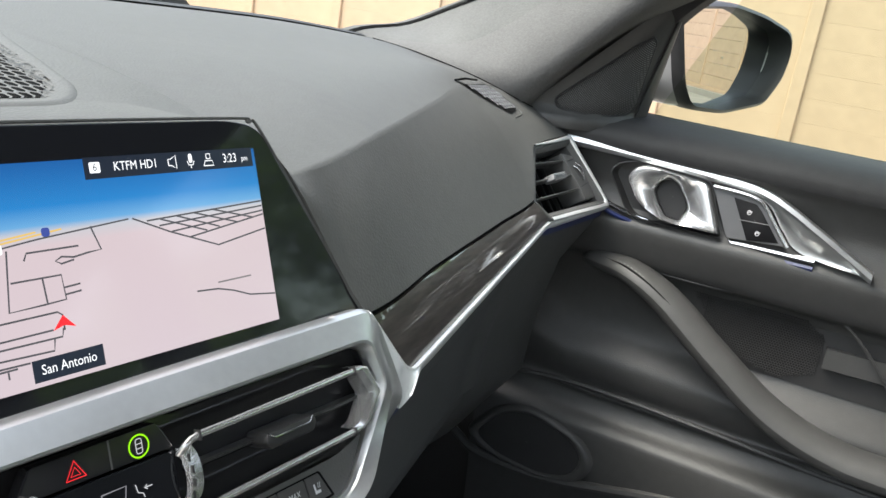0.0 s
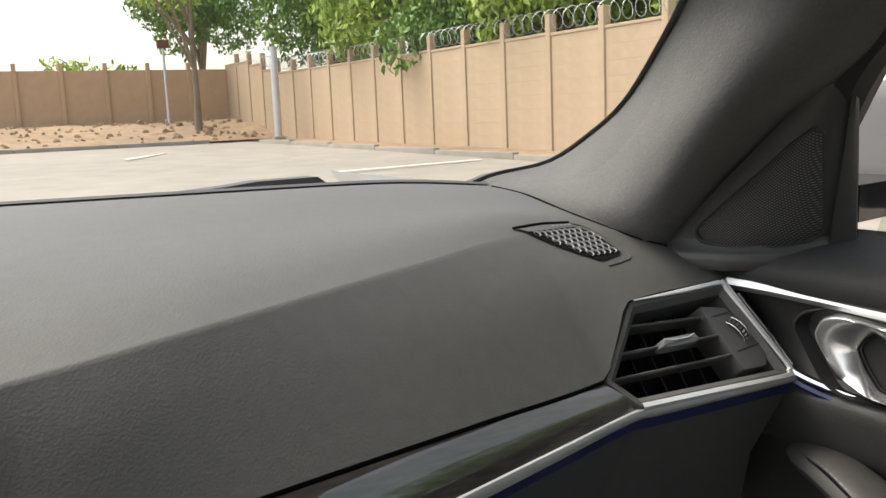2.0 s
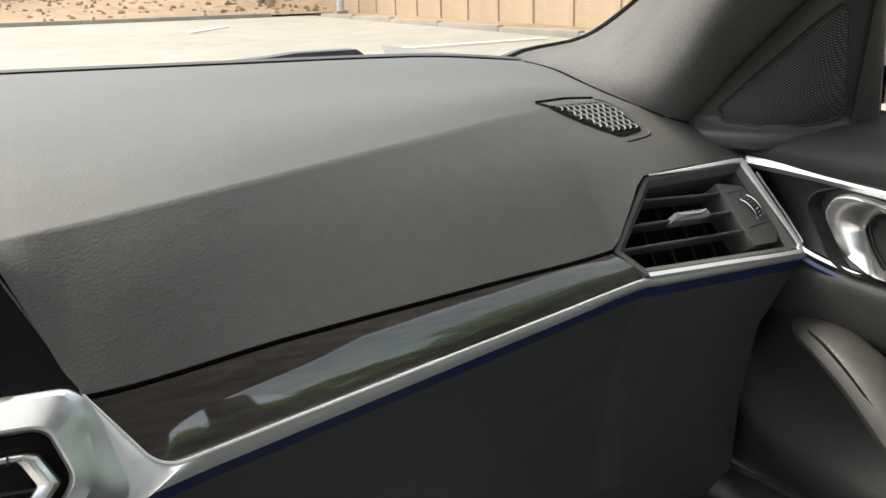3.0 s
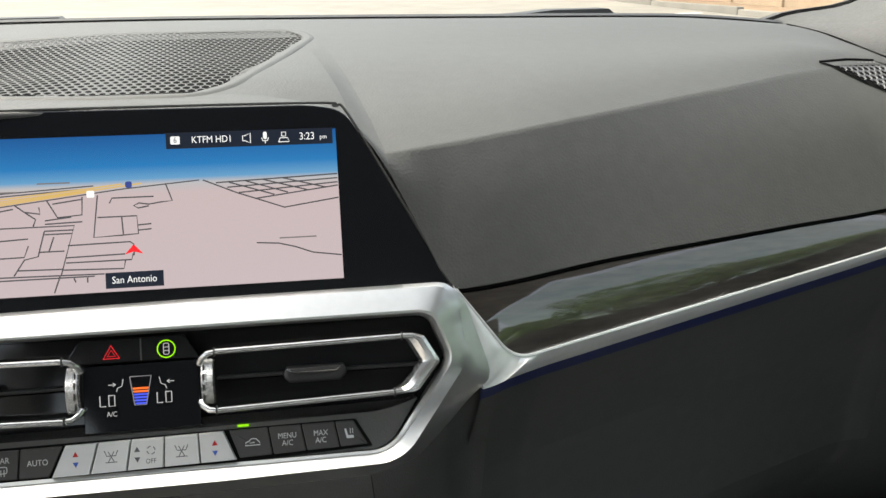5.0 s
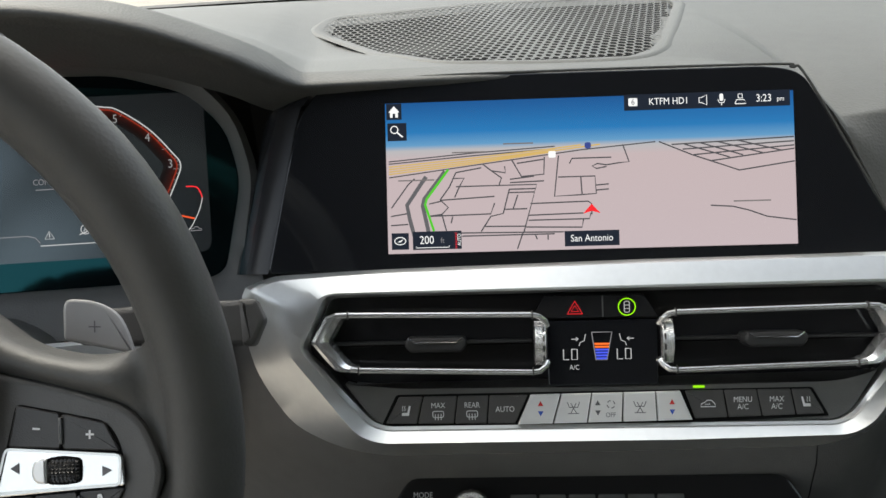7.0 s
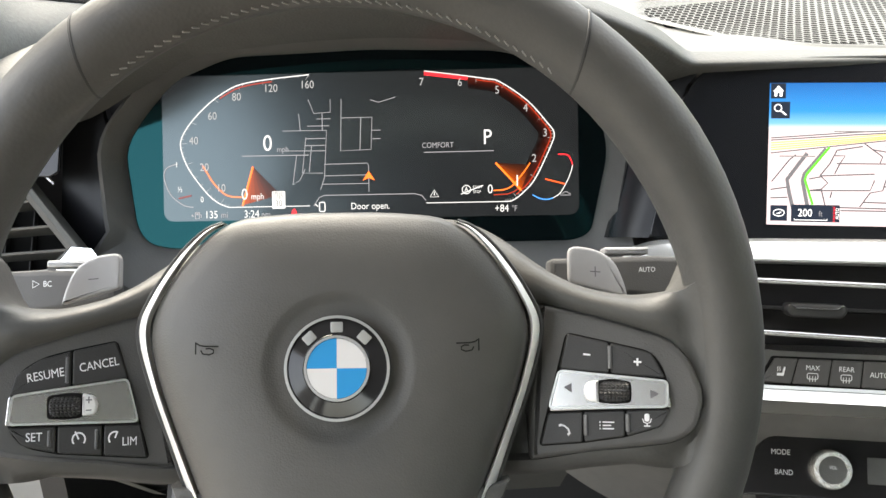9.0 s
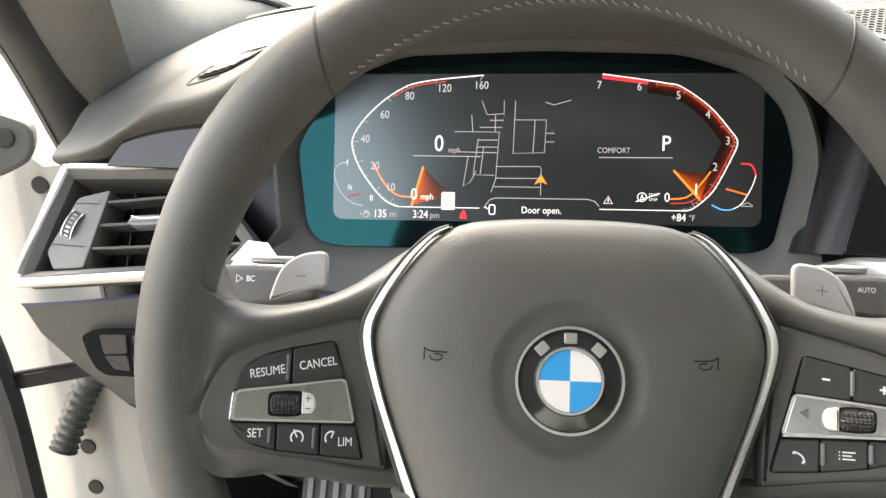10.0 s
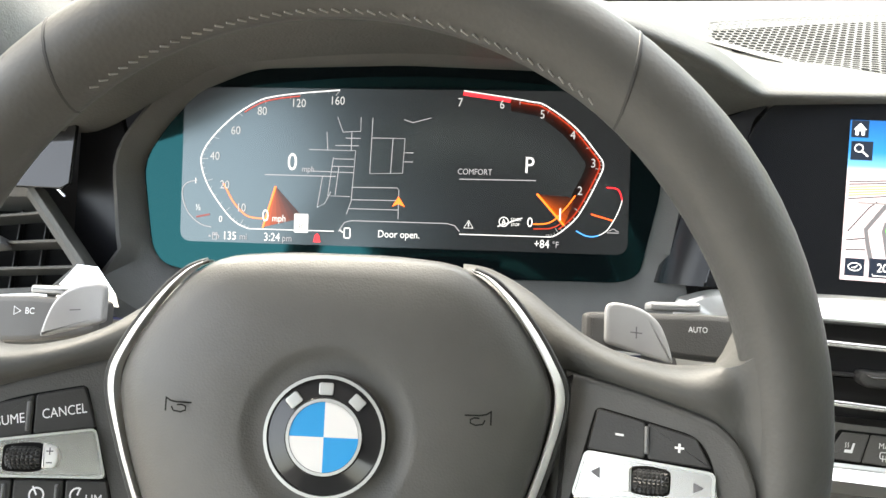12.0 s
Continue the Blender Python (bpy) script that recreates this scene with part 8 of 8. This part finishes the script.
part("pocket_lip", tube(smooth_line([Vector(p) for p in ((0.748, 0.12, 0.588), (0.745, 0.022, 0.608), (0.743, -0.065, 0.614), (0.743, -0.188, 0.611), (0.743, -0.337, 0.604), (0.745, -0.6, 0.60))], 30), 0.0028, 6), DOORMAT, door, "thin moulded lip")
# tweeter triangle
def woven(name, dark, light, pitch):
    """Two crossing sets of threads: a fine diagonal weave."""
    m = material(name, dark, 0.55, vary=0, spec=0.4)
    n, k = m.node_tree.nodes, m.node_tree.links
    b = n["Principled BSDF"]
    mp = n.new("ShaderNodeMapping")
    mp.inputs["Rotation"].default_value = (radians(38), 0, radians(20))
    k.new(n.new("ShaderNodeTexCoord").outputs["Object"], mp.inputs["Vector"])
    height = n.new("ShaderNodeMath")
    height.operation = "MULTIPLY"
    for i, axis in enumerate("YZ"):
        w = n.new("ShaderNodeTexWave")
        w.bands_direction = axis
        w.inputs["Scale"].default_value = math.tau / 20 / pitch
        k.new(mp.outputs["Vector"], w.inputs["Vector"])
        k.new(w.outputs["Fac"], height.inputs[i])
    mix = n.new("ShaderNodeMix")
    mix.data_type = "RGBA"
    mix.inputs["A"].default_value, mix.inputs["B"].default_value = (*dark, 1), (*light, 1)
    k.new(height.outputs[0], mix.inputs["Factor"])
    k.new(mix.outputs["Result"], b.inputs["Base Color"])
    bp = n.new("ShaderNodeBump")
    bp.inputs["Strength"].default_value, bp.inputs["Distance"].default_value = 0.8, 0.0005
    k.new(height.outputs[0], bp.inputs["Height"])
    k.new(bp.outputs["Normal"], b.inputs["Normal"])
    return m


WEAVE = woven("woven_speaker_cloth", (0.02, 0.02, 0.02), (0.19, 0.19, 0.185), 0.0016)


def sail(a, b, lift):
    """A point of the mirror corner: a along its foot, b up to its tip."""
    foot = smooth_line([Vector((0.688, 0.085, 0.937)), Vector((0.715, 0.035, 0.938)), Vector((0.752, -0.005, 0.940)), Vector((0.788, -0.028, 0.942))], 20)
    k = max(0, min(18.999, a * 19))
    p = foot[int(k)].lerp(foot[int(k) + 1], k - int(k))
    return p.lerp(Vector((0.735, -0.062, 1.092)), b) + Vector((-0.7, -0.5, 0)) * (lift + 0.010 * math.sin(math.pi * a) * (1 - b))


part("mirror_panel", loft([[sail(i / 16, j / 12, 0) for i in range(17)] for j in range(13)]), DOORMAT, door, "dark mirror corner panel")
lean = Vector((-0.7, -0.5, 0))
rows = []
for i in range(25):
    p = sail(i / 24, 0, 0)
    rows.append([sail(i / 24, 0.05, 0.0006), p + lean * 0.003, p + lean * 0.007 + Vector((0, 0, -0.002)), p + lean * 0.0095 + Vector((0, 0, -0.006)), p + lean * 0.0105 + Vector((0, 0, -0.011)), p + lean * 0.006 + Vector((0, 0, -0.017))])
part("corner_roll", loft(rows), DOORMAT, door, "rounded foot of the mirror corner", sharp=80)
cov = rounded([(0.13, 0.10), (0.20, 0.035), (0.36, 0.012), (0.56, 0.012), (0.72, 0.04), (0.76, 0.12), (0.56, 0.58), (0.44, 0.62), (0.30, 0.54), (0.18, 0.30)], 0.03, 4)
blow = lambda k, l: [sail(0.46 + (a - 0.46) * k, 0.25 + (b - 0.25) * k, l) for a, b in cov]
part("tweeter", loft([blow(1.0, -0.002), blow(0.985, 0.0022), blow(0.95, 0.0032), blow(0.7, 0.005), blow(0.4, 0.006), blow(0.02, 0.006)], closed=True), WEAVE, door, "black woven tweeter cover", sharp=50)
part("tweeter_edge", tube(blow(1.01, 0.0012), 0.0016, 6, closed=True), RUBBER, door)
part("window_post", loft([[sail(a, b, l) for a, l in ((0.80, -0.001), (0.81, 0.004), (0.90, 0.0055), (0.985, 0.004), (1.0, -0.004))] for b in [k / 12 for k in range(13)]]), DOORMAT, door, "dark window post")
win = loft([[Vector((0.805, -0.03, 0.94)), Vector((0.805, -1.0, 0.94))], [Vector((0.735, -0.13, 1.12)), Vector((0.735, -1.0, 1.12))], [Vector((0.66, -0.48, 1.26)), Vector((0.66, -1.0, 1.26))]])
wo = part("window_glass", win, SIDEGLASS, door, "green-tinted side window")
wo.visible_shadow = False

# exterior mirror
mirror = thing("door_mirror", "black and white exterior door mirror", "door mirror", (0.92, 0.0, 1.0))
AX, BACK = Vector((0.835, -0.55, 0)), Vector((0.55, 0.835, 0))
mo = resample(rounded([(-0.028, 1.068), (0.0, 1.082), (0.061, 1.089), (0.122, 1.082), (0.178, 1.068), (0.188, 1.045), (0.183, 1.008), (0.16, 0.971), (0.087, 0.953), (0.024, 0.954), (0.003, 0.981)], 0.012, 4), 60, (-0.028, 1.068))
MC = Vector((0.90, -0.03, 0))
sc2 = lambda k, d: [MC + AX * (0.08 + (s - 0.08) * k) + BACK * d + Vector((0, 0, 1.022 + (z - 1.022) * k)) for s, z in mo]
ahead = lambda ring, d: [q + Vector((-0.15, 1, 0)) * d for q in ring]
part("shell", loft([sc2(0.95, 0.004), sc2(1.0, 0.004), ahead(sc2(1.03, 0.01), 0.02), ahead(sc2(1.0, 0.01), 0.08), ahead(sc2(0.85, 0.01), 0.13), ahead(sc2(0.5, 0.01), 0.16), ahead(sc2(0.02, 0.01), 0.17)], closed=True), WHITEPAINT, mirror, "white painted shell")
turned = lambda k: [q + BACK * (0.012 + 0.14 * ((q - MC).dot(AX) - 0.08)) for q in sc2(k, 0)]
part("rim", loft([turned(0.905), sc2(0.93, -0.001), sc2(0.96, -0.009), sc2(1.035, -0.003), sc2(1.045, 0.02)], closed=True), SWITCH, mirror, "black plastic rim", sharp=60)
part("mirror_glass", loft([turned(0.91), turned(0.02)], closed=True), material("mirror_silver", (0.62, 0.63, 0.64), 0.01, 1.0, vary=0), mirror, "silvered mirror glass")
part("foot", loft([[Vector((x, y, z)) for x, y, z in ((0.80, -0.02, 0.955), (0.80, 0.06, 0.955), (0.80, 0.06, 0.985), (0.80, -0.02, 0.985))], [Vector((x, y, z)) for x, y, z in ((0.92, 0.0, 0.955), (0.92, 0.06, 0.955), (0.92, 0.06, 0.985), (0.92, 0.0, 0.985))]], closed=True, cap=True), GLOSS, mirror, "black mirror foot")
wing = loft([[(0.82 + 0.06 * math.sin(math.pi * k / 8), 0.05 + 0.18 * t, 0.955 - 0.09 * k / 8 * 3) for k in range(9)] for t in (0, 1, 2, 4, 6)])
solid("wing_panel", wing, WHITEPAINT, "white painted front wing of the car", "car body", kind="structure")

# ---- driver door opening ----
sill = thing("door_frame", "white painted door frame with rubber seal and holes", "door frame", (-0.82, 0.1, 0.6))
rows = []
for z in [0.3 + 0.04 * k for k in range(15)]:
    rows.append([Vector(p) for p in ((-0.72, 0.20, z), (-0.78, 0.185, z), (-0.83, 0.165, z), (-0.87, 0.168, z + 0.03 * (z > 0.85)), (-0.93, 0.18, z + 0.05 * (z > 0.85)), (-1.04, 0.21, z + 0.05 * (z > 0.85)), (-1.08, 0.32, z))])
part("pillar_panel", loft(rows), WHITEPAINT, sill, "white painted hinge pillar")
outer = smooth_line([Vector(p) for p in ((-0.70, -0.16, 1.15), (-0.735, -0.085, 1.10), (-0.755, -0.03, 1.06), (-0.775, 0.027, 1.014), (-0.775, 0.057, 0.98), (-0.775, 0.078, 0.947), (-0.775, 0.10, 0.907), (-0.775, 0.115, 0.877), (-0.775, 0.13, 0.82), (-0.775, 0.14, 0.7))], 50)
inner = smooth_line([Vector(p) for p in ((-0.66, -0.15, 1.15), (-0.695, -0.07, 1.10), (-0.722, -0.015, 1.06), (-0.745, 0.041, 1.013), (-0.745, 0.062, 0.982), (-0.745, 0.084, 0.953), (-0.745, 0.118, 0.917), (-0.745, 0.135, 0.88), (-0.745, 0.15, 0.8), (-0.745, 0.155, 0.7))], 50)
part("seal", loft([[a + Vector((0.004, 0.02, 0)), a, a.lerp(b, 0.12) + Vector((0.002, -0.006, 0)), a.lerp(b, 0.3) + Vector((0.004, -0.010, 0)), a.lerp(b, 0.6) + Vector((0.004, -0.011, 0)), a.lerp(b, 0.85) + Vector((0.002, -0.006, 0)), b, b + Vector((0.01, 0.02, 0))] for a, b in zip(outer, inner)]), RUBBER, sill, "black rubber door seal", sharp=60)
part("seal_lip", tube(outer, 0.0035, 6), DARK, sill, "grey seal lip")
for x, y, z in ((-0.836, 0.165, 0.843), (-0.838, 0.165, 0.570), (-0.838, 0.165, 0.522)):
    part("hole", tube([Vector((x, y + 0.01, z)), Vector((x, y - 0.002, z))], 0.008, 16), BLACK, sill, "round black plug")
ddoor = thing("driver_door", "open white driver door seen at its hinge edge", "car door", (-0.95, 0.1, 0.6))
rows = []
for z in [0.3 + 0.06 * k for k in range(11)]:
    rows.append([Vector(p) for p in ((-0.90, 0.13, z), (-0.915, 0.06, z), (-0.925, 0.03, z), (-1.2, -0.06, z), (-1.8, -0.3, z), (-1.8, -0.2, z))])
part("inner_skin", loft(rows), WHITEPAINT, ddoor, "white painted door edge")
part("corner_cover", plate(rounded([(-90, 40), (-30, 40), (38, 6), (34, -22), (8, -34), (-90, -50)], 12, 4), -10, 14, 4), DARK, ddoor, "dark plastic mirror corner cover", Plan((-0.838, 0.11, 0.902), (1, 0.5), 0).m)
part("screw", disc(14, -2, 8, 12, 17, 20, 1.5), BLACK, ddoor, "black cover screw", Plan((-0.838, 0.11, 0.902), (1, 0.5), 0).m)
part("edge_seal", tube(smooth_line([Vector(p) for p in ((-0.900, 0.06, 0.90), (-0.882, 0.065, 0.84), (-0.856, 0.07, 0.76), (-0.842, 0.07, 0.68), (-0.838, 0.07, 0.55), (-0.838, 0.07, 0.4))], 24), 0.012, 8), RUBBER, ddoor, "black rubber edge seal")
part("strap", loft([[Vector((-0.885, 0.04, 0.702)), Vector((-0.885, 0.04, 0.688)), Vector((-0.885, 0.05, 0.688)), Vector((-0.885, 0.05, 0.702))], [Vector((-0.76, 0.13, 0.692)), Vector((-0.76, 0.13, 0.679)), Vector((-0.76, 0.14, 0.679)), Vector((-0.76, 0.14, 0.692))]], closed=True, cap=True), RUBBER, ddoor, "black door check strap")
part("strap_rib", tube([Vector((-0.884, 0.039, 0.7035)), Vector((-0.762, 0.128, 0.6935))], 0.0022, 6), GLOSS, ddoor, "glossy strap edge")
part("strap_hole", tube([Vector((-0.893, 0.045, 0.69)), Vector((-0.885, 0.055, 0.69))], 0.03, 18), BLACK, ddoor)
boot = smooth_line([Vector(p) for p in ((-0.80, 0.165, 0.665), (-0.82, 0.155, 0.645), (-0.835, 0.145, 0.612), (-0.845, 0.135, 0.585))], 40)
part("cable_boot", tube(boot, [0.0115 + 0.0025 * (i % 3 == 0) for i in range(40)], 12), DARK, ddoor, "ribbed black cable boot")
pedal = thing("pedal", "ribbed metal pedal in the dark footwell", "pedal", (-0.6, 0.3, 0.48))
part("pad", plate(rect(-35, -50, 35, 50, 8), -6, 0, 1.5), RUBBER, pedal, m=Plan((-0.585, 0.16, 0.52), (1, 0), 35).m)
for k in range(5):
    part("rib", plate(rect(-29 + k * 13, -44, -23 + k * 13, 44, 2), 0, 3, 0.8), TABGREY, pedal, m=Plan((-0.585, 0.16, 0.52), (1, 0), 35).m)

foot = joined(box(0.775, -0.1, 0.24, 0.80, 0.55, 0.93), box(-0.745, 0.17, 0.24, -0.72, 0.55, 0.9))
solid("wall_footwell", foot, BLACK, "dark carpeted footwell sides", "footwell", kind="structure")
